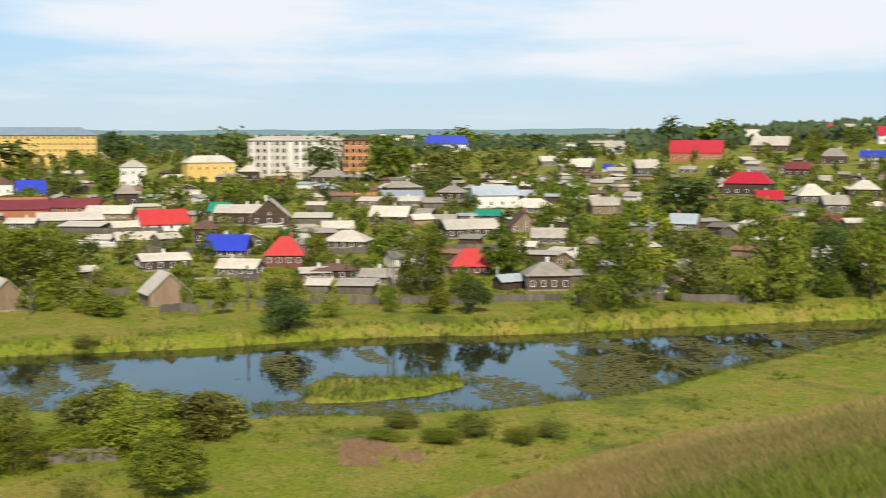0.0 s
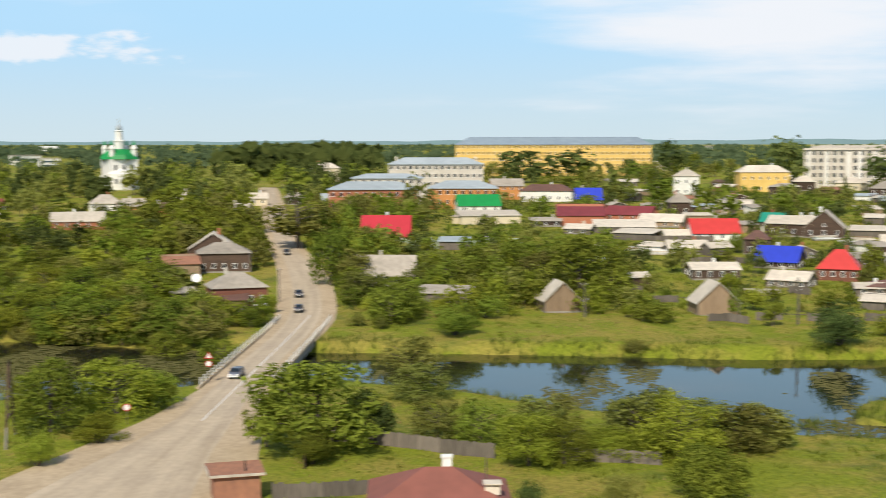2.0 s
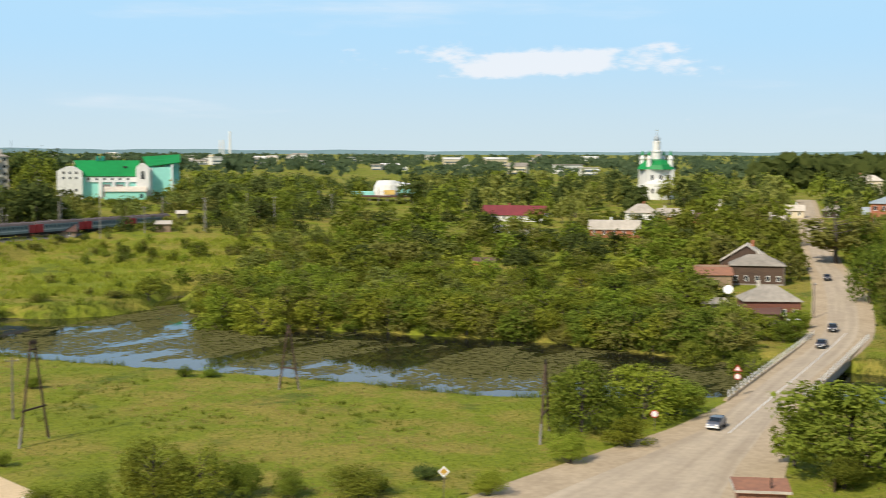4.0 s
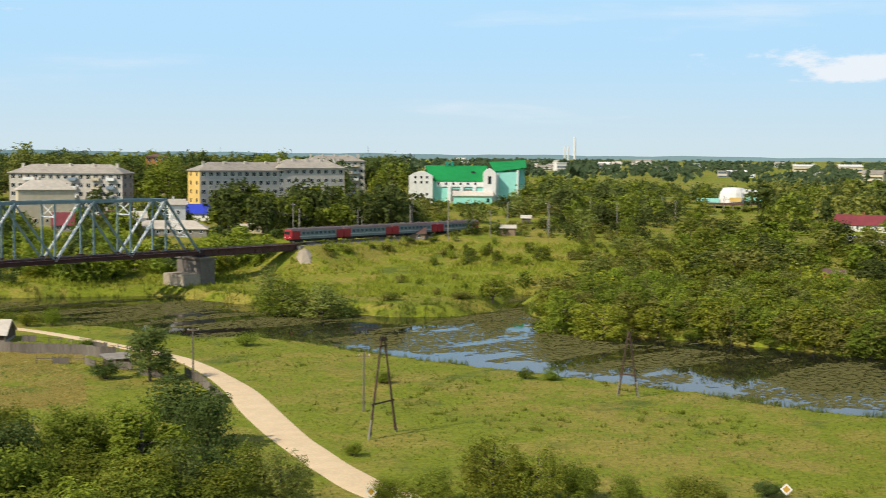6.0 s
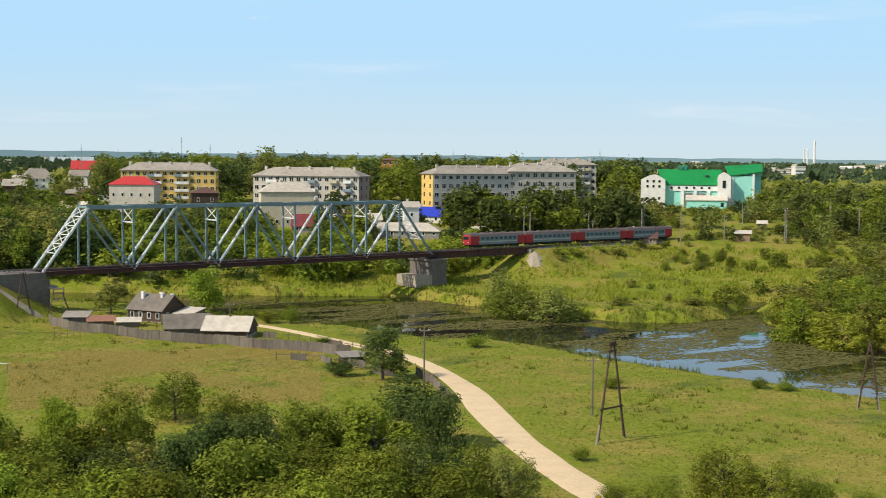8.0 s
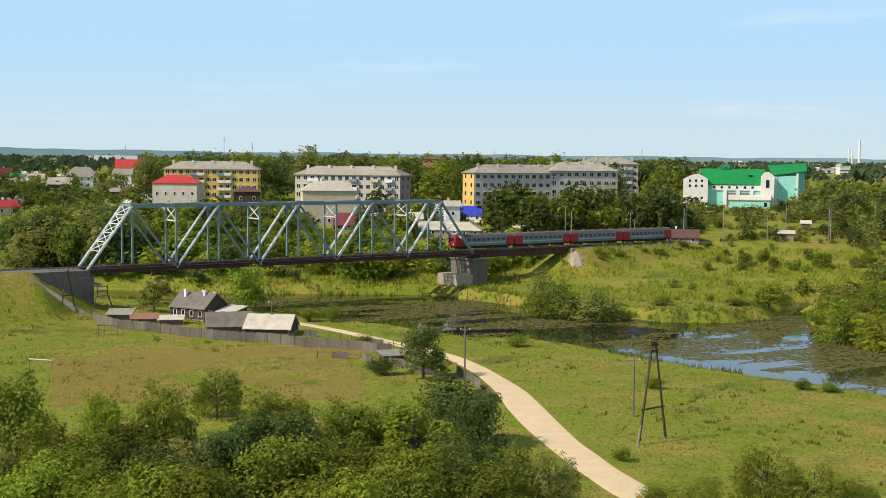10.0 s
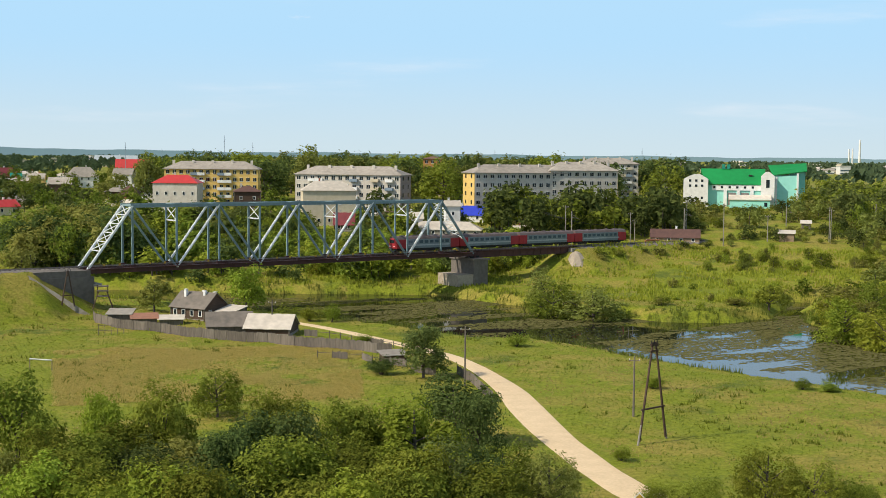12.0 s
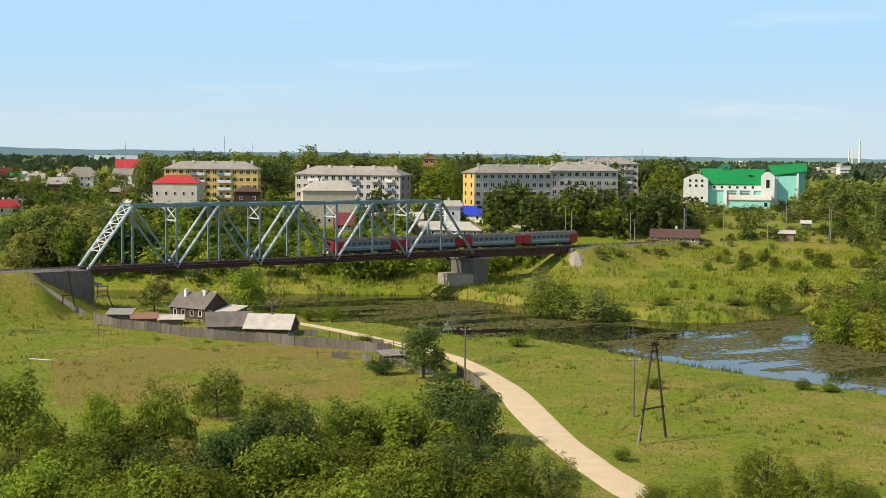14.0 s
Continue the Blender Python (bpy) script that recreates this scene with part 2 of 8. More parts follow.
M = {
    "ground": ground_material(),
    "water": water_material(),
    "gravel": material("pale_gravel", (0.72, 0.55, 0.34), (0.60, 0.45, 0.27), 0.95, 2.5, bump=0.5),
    "asphalt": road_material(),
    "shoulder": material("sandy_shoulder", (0.50, 0.39, 0.26), (0.37, 0.285, 0.185), 0.95, 1.2, bump=0.4),
    "concrete": material("weathered_concrete", (0.34, 0.31, 0.265), (0.22, 0.20, 0.17), 0.9, 1.2, bump=0.25),
    # the concrete again in a darker mix, for pier and west abutment
    "pier_concrete": material("dark_concrete", (0.19, 0.165, 0.14), (0.12, 0.105, 0.09), 0.9, 1.2, bump=0.25),
    "wood_red": material("red_brown_boards", (0.22, 0.085, 0.055), (0.14, 0.06, 0.042), 0.85, 1.4, stretch=(0.5, 0.5, 4), bump=0.4),
    "stone": material("tan_masonry", (0.42, 0.35, 0.26), (0.30, 0.25, 0.19), 0.9, 1.5, bump=0.4),
    "ballast": material("track_ballast", (0.23, 0.20, 0.17), (0.15, 0.13, 0.11), 0.95, 3.0, bump=0.6),
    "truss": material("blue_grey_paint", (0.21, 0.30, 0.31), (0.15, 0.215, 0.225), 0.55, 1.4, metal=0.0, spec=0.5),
    # lighter copy of the truss paint, sunlight put into its colour
    "truss_sunlit": material("truss_paint_sunlit", (0.80, 0.81, 0.78), (0.60, 0.63, 0.62), 0.5, 1.4, spec=0.5),
    "girder": material("red_brown_paint", (0.105, 0.042, 0.036), (0.065, 0.03, 0.027), 0.7, 1.0, spec=0.4),
    "rail": material("worn_steel", (0.32, 0.28, 0.25), (0.2, 0.15, 0.12), 0.4, 3.0, metal=0.8),
    "yellow_paint": material("yellow_paint", (0.55, 0.33, 0.05), None, 0.6, 2.0),
    "wood_grey": material("weathered_boards", (0.19, 0.16, 0.13), (0.10, 0.085, 0.07), 0.9, 1.6, stretch=(3, 3, 0.4), bump=0.4, rnd=0.25),
    "wood_dark": material("dark_log_wall", (0.10, 0.062, 0.042), (0.055, 0.036, 0.026), 0.85, 1.4, stretch=(0.5, 0.5, 4), bump=0.5, rnd=0.25),
    "wood_tan": material("tan_board_wall", (0.33, 0.235, 0.15), (0.22, 0.15, 0.095), 0.85, 1.4, stretch=(3, 3, 0.5), bump=0.4, rnd=0.2),
    "plaster_white": material("white_plaster", (0.76, 0.74, 0.69), (0.62, 0.60, 0.55), 0.9, 0.8, bump=0.1, rnd=0.06),
    "plaster_cream": material("cream_plaster", (0.66, 0.57, 0.40), (0.54, 0.46, 0.32), 0.9, 0.8, bump=0.1, rnd=0.06),
    "plaster_yellow": material("yellow_plaster", (0.73, 0.50, 0.16), (0.62, 0.41, 0.12), 0.9, 0.5, bump=0.1),
    "plaster_mint": material("mint_render", (0.33, 0.72, 0.61), (0.29, 0.64, 0.54), 0.85, 0.6),
    "brick_red": material("red_brick", (0.42, 0.16, 0.085), (0.31, 0.115, 0.065), 0.9, 1.6, bump=0.3, rnd=0.1),
    "brick_orange": material("orange_brick", (0.56, 0.25, 0.08), (0.46, 0.2, 0.07), 0.9, 1.6, bump=0.3),
    "brick_white": material("pale_silicate_brick", (0.60, 0.55, 0.47), (0.48, 0.43, 0.36), 0.9, 1.2, bump=0.2),
    # pale brick darkened: the end walls' shade put into the colour
    "panel_dark": material("shaded_end_brick", (0.28, 0.24, 0.22), (0.21, 0.18, 0.165), 0.9, 1.0),
    "slate": material("grey_asbestos_sheet", (0.42, 0.37, 0.305), (0.27, 0.24, 0.20), 0.9, 0.8, stretch=(1, 1, 1), bump=0.3, rnd=0.22),
    "slate_dark": material("mossy_dark_sheet", (0.22, 0.185, 0.15), (0.13, 0.115, 0.095), 0.9, 0.9, bump=0.3),
    "slate_pale": material("pale_asbestos_sheet", (0.62, 0.55, 0.45), (0.44, 0.39, 0.32), 0.9, 0.8, bump=0.3, rnd=0.15),
    "slate_brown": material("brown_sheet_roof", (0.16, 0.085, 0.065), (0.11, 0.06, 0.05), 0.8, 0.8, bump=0.2, rnd=0.2),
    "roof_red": material("red_sheet_metal", (0.56, 0.05, 0.045), (0.46, 0.04, 0.035), 0.45, 0.5, spec=0.4),
    "roof_crimson": material("crimson_sheet_metal", (0.47, 0.022, 0.04), (0.38, 0.018, 0.03), 0.5, 0.5),
    "roof_maroon": material("maroon_sheet_metal", (0.23, 0.045, 0.05), (0.16, 0.035, 0.04), 0.6, 0.6),
    "roof_blue": material("blue_sheet_metal", (0.035, 0.06, 0.5), (0.028, 0.05, 0.4), 0.45, 0.5),
    "roof_green": material("green_sheet_metal", (0.012, 0.26, 0.065), (0.01, 0.2, 0.05), 0.5, 0.5),
    "roof_teal": material("teal_sheet_metal", (0.02, 0.26, 0.18), (0.018, 0.2, 0.14), 0.5, 0.5),
    "roof_tin": material("grey_tin_sheet", (0.40, 0.45, 0.47), (0.31, 0.35, 0.37), 0.45, 0.5, metal=0.0, rnd=0.1),
    "roof_steel": material("blue_grey_tin", (0.25, 0.31, 0.36), (0.19, 0.24, 0.29), 0.45, 0.3),
    "white": material("white_paint", (0.80, 0.79, 0.76), (0.68, 0.67, 0.63), 0.6, 2.0, rnd=0.05),
    "glass": glass_material("window_glass"),
    "glass_blue": glass_material("sky_tinted_glass", (0.10, 0.14, 0.17)),
    "train_red": material("train_red", (0.40, 0.03, 0.035), (0.30, 0.025, 0.03), 0.45, 0.8),
    "train_grey": material("train_grey", (0.20, 0.24, 0.25), (0.15, 0.185, 0.195), 0.45, 0.8),
    "train_pale": material("train_pale_band", (0.42, 0.45, 0.44), None, 0.45, 0.8),
    "train_roof": material("train_roof", (0.15, 0.115, 0.11), (0.10, 0.08, 0.075), 0.7, 0.8),
    "dark": material("black_underframe", (0.03, 0.028, 0.026), None, 0.7, 1.0),
    "rubber": material("tyre_rubber", (0.02, 0.02, 0.02), None, 0.8, 2.0),
    "gold": material("gilded_metal", (0.8, 0.55, 0.15), None, 0.3, 2.0, metal=1.0),
    "hills": hills_material(),
    "leaf_a": leaf_material("leaves_mid", (0.135, 0.168, 0.022), (0.262, 0.295, 0.046), 0.42),
    "leaf_b": leaf_material("leaves_light", (0.185, 0.225, 0.022), (0.33, 0.365, 0.052), 0.42),
    "leaf_c": leaf_material("leaves_dark", (0.08, 0.11, 0.032), (0.155, 0.19, 0.053), 0.4),
    "leaf_d": leaf_material("leaves_olive", (0.172, 0.182, 0.037), (0.29, 0.292, 0.076), 0.42),
    # bluer, greyer leaf colour carries the haze over the far woods
    "leaf_far": leaf_material("far_leaves_haze_tint", (0.075, 0.105, 0.055), (0.125, 0.16, 0.078), 0.3),
    "leaf_y": leaf_material("leaves_yellowing", (0.20, 0.16, 0.02), (0.32, 0.26, 0.03)),
    "grass_fresh": leaf_material("grass_fresh", (0.18, 0.222, 0.03), (0.31, 0.345, 0.06), 0.6),
    "grass_dry": leaf_material("grass_dry", (0.32, 0.27, 0.085), (0.52, 0.43, 0.16), 0.6),
    "lily": leaf_material("floating_weed", (0.085, 0.087, 0.03), (0.125, 0.122, 0.042), 0.0),
    "reed": leaf_material("reeds", (0.15, 0.19, 0.03), (0.29, 0.31, 0.07), 0.55),
    "car_silver": material("silver_car_paint", (0.22, 0.23, 0.27), None, 0.3, 1.0, metal=0.5),
    "car_dark": material("dark_car_paint", (0.05, 0.045, 0.06), None, 0.3, 1.0, spec=0.6),
    "sign_red": material("sign_red", (0.5, 0.03, 0.03), None, 0.5, 2.0),
    "rust": material("rusty_sheet", (0.36, 0.17, 0.10), (0.24, 0.12, 0.08), 0.85, 1.5, bump=0.3),
    "red_oxide": material("red_oxide_roof", (0.27, 0.10, 0.075), (0.21, 0.08, 0.06), 0.7, 0.6, bump=0.1),
    "grass_brown": leaf_material("grass_seed_heads", (0.36, 0.23, 0.09), (0.56, 0.38, 0.17), 0.6),
    "flower_pink": leaf_material("pink_flowers", (0.4, 0.24, 0.15), (0.5, 0.32, 0.22), 0.5),
    "mint_board": material("pale_green_boards", (0.36, 0.42, 0.30), (0.28, 0.34, 0.25), 0.8, 0.8),
    "hay": leaf_material("bleached_grass", (0.46, 0.37, 0.11), (0.68, 0.53, 0.19), 0.5),
    "flower": leaf_material("white_flowers", (0.5, 0.5, 0.42), (0.7, 0.68, 0.55), 0.2),
    "bark": material("grey_bark", (0.13, 0.105, 0.085), (0.07, 0.058, 0.048), 0.95, 3.0, bump=0.6),
    "birch": material("white_birch_bark", (0.55, 0.52, 0.46), (0.2, 0.18, 0.16), 0.9, 4.0, stretch=(1, 1, 0.5)),
}


# ---- mesh helpers ----
class Mesh:
    """Collects boxes, beams, slabs and tubes as one mesh."""

    def __init__(self):
        self.v, self.f, self.uv = [], [], []

    def face(self, *pts):
        i = len(self.v)
        self.v += [tuple(p) for p in pts]
        self.f.append(tuple(range(i, i + len(pts))))
        return self

    def box(self, cx, cy, cz, sx, sy, sz, rz=0.0):
        """A box by its centre and size, turned by rz degrees."""
        c, s = math.cos(radians(rz)), math.sin(radians(rz))
        i = len(self.v)
        for dz in (-0.5, 0.5):
            for dx, dy in ((-0.5, -0.5), (0.5, -0.5), (0.5, 0.5), (-0.5, 0.5)):
                a, b = dx * sx, dy * sy
                self.v.append((cx + a * c - b * s, cy + a * s + b * c, cz + dz * sz))
        self.f += [tuple(i + k for k in q) for q in ((3, 2, 1, 0), (4, 5, 6, 7), (0, 1, 5, 4), (1, 2, 6, 5), (2, 3, 7, 6), (3, 0, 4, 7))]
        return self

    def beam(self, p, q, w, h):
        """A bar of section w by h from p to q."""
        p, q = Vector(p), Vector(q)
        d = (q - p).normalized()
        side = d.cross(Vector((0, 0, 1)))
        side = Vector((1, 0, 0)) if side.length < 1e-4 else side.normalized()
        up = side.cross(d).normalized()
        i = len(self.v)
        for e in (p, q):
            for a, b in ((-1, -1), (1, -1), (1, 1), (-1, 1)):
                self.v.append(tuple(e + side * a * w / 2 + up * b * h / 2))
        self.f += [tuple(i + k for k in s) for s in ((0, 1, 2, 3), (7, 6, 5, 4), (4, 5, 1, 0), (5, 6, 2, 1), (6, 7, 3, 2), (7, 4, 0, 3))]
        return self

    def tube(self, p, q, r0, r1, n=8):
        p, q = Vector(p), Vector(q)
        d = (q - p).normalized()
        a = d.orthogonal().normalized()
        b = d.cross(a)
        i = len(self.v)
        for e, r in ((p, r0), (q, r1)):
            for k in range(n):
                t = 2 * math.pi * k / n
                self.v.append(tuple(e + (a * math.cos(t) + b * math.sin(t)) * r))
        self.f += [(i + k, i + (k + 1) % n, i + n + (k + 1) % n, i + n + k) for k in range(n)]
        self.f += [tuple(i + k for k in reversed(range(n))), tuple(i + n + k for k in range(n))]
        return self

    def lathe(self, cx, cy, prof, n=16):
        """A turned form: prof lists (radius, height)."""
        i = len(self.v)
        for r, z in prof:
            for k in range(n):
                t = 2 * math.pi * k / n
                self.v.append((cx + r * math.cos(t), cy + r * math.sin(t), z))
        for j in range(len(prof) - 1):
            for k in range(n):
                self.f.append((i + j * n + k, i + j * n + (k + 1) % n, i + (j + 1) * n + (k + 1) % n, i + (j + 1) * n + k))
        self.f.append(tuple(i + k for k in reversed(range(n))))
        self.f.append(tuple(i + (len(prof) - 1) * n + k for k in range(n)))
        return self

    def slab(self, a, b, c, d, t):
        """A sheet with the upper corners a b c d (anticlockwise from above) and thickness t."""
        i = len(self.v)
        top = [Vector(p) for p in (a, b, c, d)]
        nrm = (top[1] - top[0]).cross(top[2] - top[0])
        nrm = nrm.normalized() * t
        self.v += [tuple(p) for p in top] + [tuple(p - nrm) for p in top]
        self.f += [tuple(i + k for k in s) for s in ((0, 1, 2, 3), (7, 6, 5, 4), (0, 4, 5, 1), (1, 5, 6, 2), (2, 6, 7, 3), (3, 7, 4, 0))]
        return self

    def prism(self, ring, z0, z1):
        """A solid over the ring of (x, y), anticlockwise, from z0 to z1."""
        i, n = len(self.v), len(ring)
        self.v += [(x, y, z0) for x, y in ring] + [(x, y, z1) for x, y in ring]
        self.f += [tuple(i + k for k in reversed(range(n))), tuple(i + n + k for k in range(n))]
        self.f += [(i + k, i + (k + 1) % n, i + n + (k + 1) % n, i + n + k) for k in range(n)]
        return self

    def data(self, name, mat, smooth=False):
        me = bpy.data.meshes.new(name)
        me.from_pydata(self.v, [], self.f)
        me.materials.append(mat)
        if self.uv:
            lay, at = me.uv_layers.new(name="run"), [0] * len(me.loops)
            me.loops.foreach_get("vertex_index", at)
            lay.data.foreach_set("uv", [c for k in at for c in self.uv[k]])
        if smooth:
            me.polygons.foreach_set("use_smooth", [True] * len(me.polygons))
        me.update()
        return me


def part(name, bm, mat, parent, label="", at=None, smooth=False):
    """One mesh object under a thing or a part; bm is a Mesh or mesh data to be shared."""
    me = bm.data(name, M[mat], smooth) if isinstance(bm, Mesh) else bm
    ob = new(name, me)
    ob.parent = parent
    if at is not None:
        ob.matrix_basis = at
    if label:
        ob["label"] = label
    return ob


def thing(name, label, category, m, group="", kind=""):
    ob = new(name)
    ob.empty_display_size = 0.3
    ob.matrix_basis = m
    return tagged(ob, label, category, group, kind)


def solid(name, bm, mat, label, category, group="", kind="", smooth=False):
    ob = new(name, bm.data(name, M[mat], smooth))
    return tagged(ob, label, category, group, kind)


# ---- the lie of the land ----
NEAR_BANK = [(420, -230), (300, -50), (252, -7), (223, 8), (203, 20), (186, 26), (175, 35), (166, 46), (158, 58), (153, 70), (149, 90), (147, 109),
             (147, 127), (140, 143), (120, 158), (99, 167), (90, 175), (82, 188), (70, 203), (58, 216), (50, 224), (38, 237), (26, 254),
             (17, 262), (5, 263), (-10, 279), (-28, 291), (-46, 309), (-70, 322), (-100, 331), (-170, 345), (-300, 362)]
FAR_BANK = [(-300, 388), (-170, 374), (-100, 365), (-60, 359), (-28, 358), (-1, 358), (17, 336), (30, 325), (40, 313), (52, 302), (67, 303), (77, 311), (85, 330), (92, 350),
            (99, 348), (90, 327), (84, 300), (86, 285), (96, 264), (109, 252), (122, 238), (135, 222), (144, 202), (152, 186), (163, 169), (174, 156),
            (186, 137), (196, 123), (208, 105), (223, 87), (233, 69), (241, 50), (256, 31), (269, 10), (280, -8), (320, -60), (450, -210)]
ISLET = [(168, 71), (171, 64), (178, 57), (186, 54), (194, 57), (189, 61), (187, 69), (183, 76), (177, 75)]
TRACK0, TRACK_DIR = Vector((-81.9, 299.0)), Vector((math.cos(radians(36.5)), math.sin(radians(36.5))))
RAIL_Z = 12.0
ROAD = [(30, 70), (52, 90), (73, 107), (92, 121), (107, 132), (124, 146), (145, 163), (179, 190), (210, 222), (238, 255), (260, 283), (330, 365), (430, 480)]
LANE = [(46, 107), (32.5, 121), (22.5, 135), (18.5, 147), (16.6, 156), (15, 164), (13.5, 174), (12, 186), (10.6, 199), (8, 212.5), (4.8, 225), (0.3, 236.5), (-8.9, 250), (-18, 263), (-28, 275), (-38, 284), (-52, 292)]
PROFILE_D = [0, 130, 240, 275, 320, 450, 600, 800, 1500, 3000, 4900]
PROFILE_Z = [2.0, 2.0, 2.0, 2.6, 4.5, 11, 15, 18, 24, 27.5, 29]
WEST_D = [0, 130, 240, 275, 365, 400, 430, 470, 500, 600, 800, 1500, 3000, 4900]
WEST_Z = [2.0, 2.0, 2.0, 2.2, 2.6, 7.0, 12.0, 15.2, 16.5, 19.0, 22.0, 26.0, 28.0, 29.0]
HILL_AZ = [-180, -90, -60, -40, 66, 73, 80, 91, 110, 180]
HILL_A = [0.0, 0.05, 0.2, 0.25, 0.25, 0.21, 0.168, 0.115, 0.05, 0.0]


def ring_distance(px, py, ring, closed=True):
    """Signed distance to a ring of points, negative inside (or plain distance to a line)."""
    best = np.full(px.shape, 1e9)
    inside = np.zeros(px.shape, bool)
    pairs = list(zip(ring, ring[1:] + ring[:1])) if closed else list(zip(ring, ring[1:]))
    for (ax, ay), (bx, by) in pairs:
        dx, dy = bx - ax, by - ay
        t = np.clip(((px - ax) * dx + (py - ay) * dy) / (dx * dx + dy * dy), 0, 1)
        best = np.minimum(best, np.hypot(px - ax - t * dx, py - ay - t * dy))
        if closed:
            cross = ((ay > py) != (by > py)) & (px < (bx - ax) * (py - ay) / ((by - ay) or 1e-9) + ax)
            inside ^= cross
    return np.where(inside, -best, best) if closed else best


def ripple(px, py):
    return (np.sin(px * 0.31 + 1.3) * np.sin(py * 0.27) + np.sin(px * 0.13 + py * 0.17) + 0.6 * np.sin(px * 0.71 - py * 0.53)) / 2.6


def lie(d, az):
    """Broad lie of the land: the western bank climbs sooner."""
    k = np.clip((az - 15) / 10, 0, 1)
    return np.interp(d, PROFILE_D, PROFILE_Z) * k + np.interp(d, WEST_D, WEST_Z) * (1 - k)


def ground(px, py):
    """Height of the land."""
    px, py = np.asarray(px, float), np.asarray(py, float)
    d, az = np.hypot(px, py), np.degrees(np.arctan2(px, py))
    z = lie(d, az)
    away = np.maximum(np.clip((np.abs(az - 25) - 75) / 60, 0, 1), np.clip((az - 78) / 14, 0, 1) * np.clip((d - 500) / 300, 0, 1) * 1.2)
    z = z + away * np.clip(d - 300, 0, 600) * 0.02
    a = np.interp(az, HILL_AZ, HILL_A)
    behind = np.clip((np.abs(az - 10) - 95) / 40, 0, 1)
    hill = EYE - 1.5 - a * d - (0.0011 * (1 - behind) + 0.00008 * behind) * d * d
    z = np.maximum(z, hill) + 0.25 * ripple(px, py) * np.clip((d - 4) / 30, 0, 1)
    # railway embankment
    u = (px - TRACK0.x) * TRACK_DIR.x + (py - TRACK0.y) * TRACK_DIR.y
    q = np.abs(-(px - TRACK0.x) * TRACK_DIR.y + (py - TRACK0.y) * TRACK_DIR.x)
    bank = RAIL_Z - 0.55 - np.maximum(0, q - 3.2) * 0.62
    gap = np.minimum(np.maximum(-13 - u, u - 148), 40)
    bank = np.where((u < -12) | (u > 147), bank, bank + np.minimum(0, gap) * 0.5)
    z = np.maximum(z, np.where((u > -500) & (u < 800), bank, -9))
    # river bed and islet
    sd = ring_distance(px, py, NEAR_BANK + FAR_BANK) + 1.2 * ripple(px * 1.7, py * 1.7)
    k = np.clip((sd + 3.0) / 7.0, 0, 1)
    k = k * k * (3 - 2 * k)
    wet = -1.4 + (z + 1.4) * k
    isl = 0.55 - np.clip(ring_distance(px, py, ISLET) + 0.8, 0, 5) * 0.5 + 0.12 * ripple(px * 3, py * 3)
    z = np.where(sd < 4, np.maximum(np.minimum(wet, z), np.where(sd < 0, isl, -9)), z)
    # roads lie in shallow beds
    broad = np.interp(d, [76, 104, 129, 152, 170, 191], [23, 20, 16.5, 12, 8.5, 5.5])
    for line, half, lift in ((ROAD, broad, 0.1), (LANE, 3.2, 0.0)):
        r = ring_distance(px, py, line, False)
        t = np.clip((half + 3.0 - r) / 3.0, 0, 1)
        flat = lie(d, az)
        flat = np.maximum(flat, hill) + lift
        z = np.where(sd > 1.0, z + (flat - 0.04 - z) * t, z)
    return z


def gz(x, y):
    return float(ground(np.array([x]), np.array([y]))[0])


def make_land():
    az = np.concatenate([np.arange(-180, -36, 4.0), np.arange(-36, 96, 0.28), np.arange(96, 180, 4.0)])
    rad = [0.6]
    while rad[-1] < 4850:
        r = rad[-1]
        rad.append(r + (0.7 if r < 30 else 1.4 if r < 130 else 1.25 if r < 370 else min(60, 1.25 + (r - 370) * 0.035)))
    rad = np.array(rad)
    a, r = np.meshgrid(np.radians(az), rad, indexing="ij")
    x, y = r * np.sin(a), r * np.cos(a)
    z = ground(x.ravel(), y.ravel())
    v = np.stack([x.ravel(), y.ravel(), z], 1)
    na, nr = len(az), len(rad)
    i = np.arange(na)[:, None] * nr + np.arange(nr - 1)[None]
    j = ((np.arange(na) + 1) % na)[:, None] * nr + np.arange(nr - 1)[None]
    f = np.stack([i, i + 1, j + 1, j], -1).reshape(-1, 4)
    f = f[:, ::-1]
    me = bpy.data.meshes.new("ground")
    centre = [[0, 0, EYE - 1.5]]
    fan = [(na * nr, ((k + 1) % na) * nr, k * nr) for k in range(na)]
    me.from_pydata(np.concatenate([v, centre]).tolist(), [], f.tolist() + fan)
    me.materials.append(M["ground"])
    me.polygons.foreach_set("use_smooth", [True] * len(me.polygons))
    me.update()
    tagged(new("ground", me), "green and dry-yellow meadow land along the river", "ground", kind="structure")


def make_water():
    w = Mesh().prism([(-500, 60), (700, -420), (700, 700), (-500, 700)], -1.3, 0.0)
    solid("water", w, "water", "dark still river water mirroring the sky", "river", kind="structure")


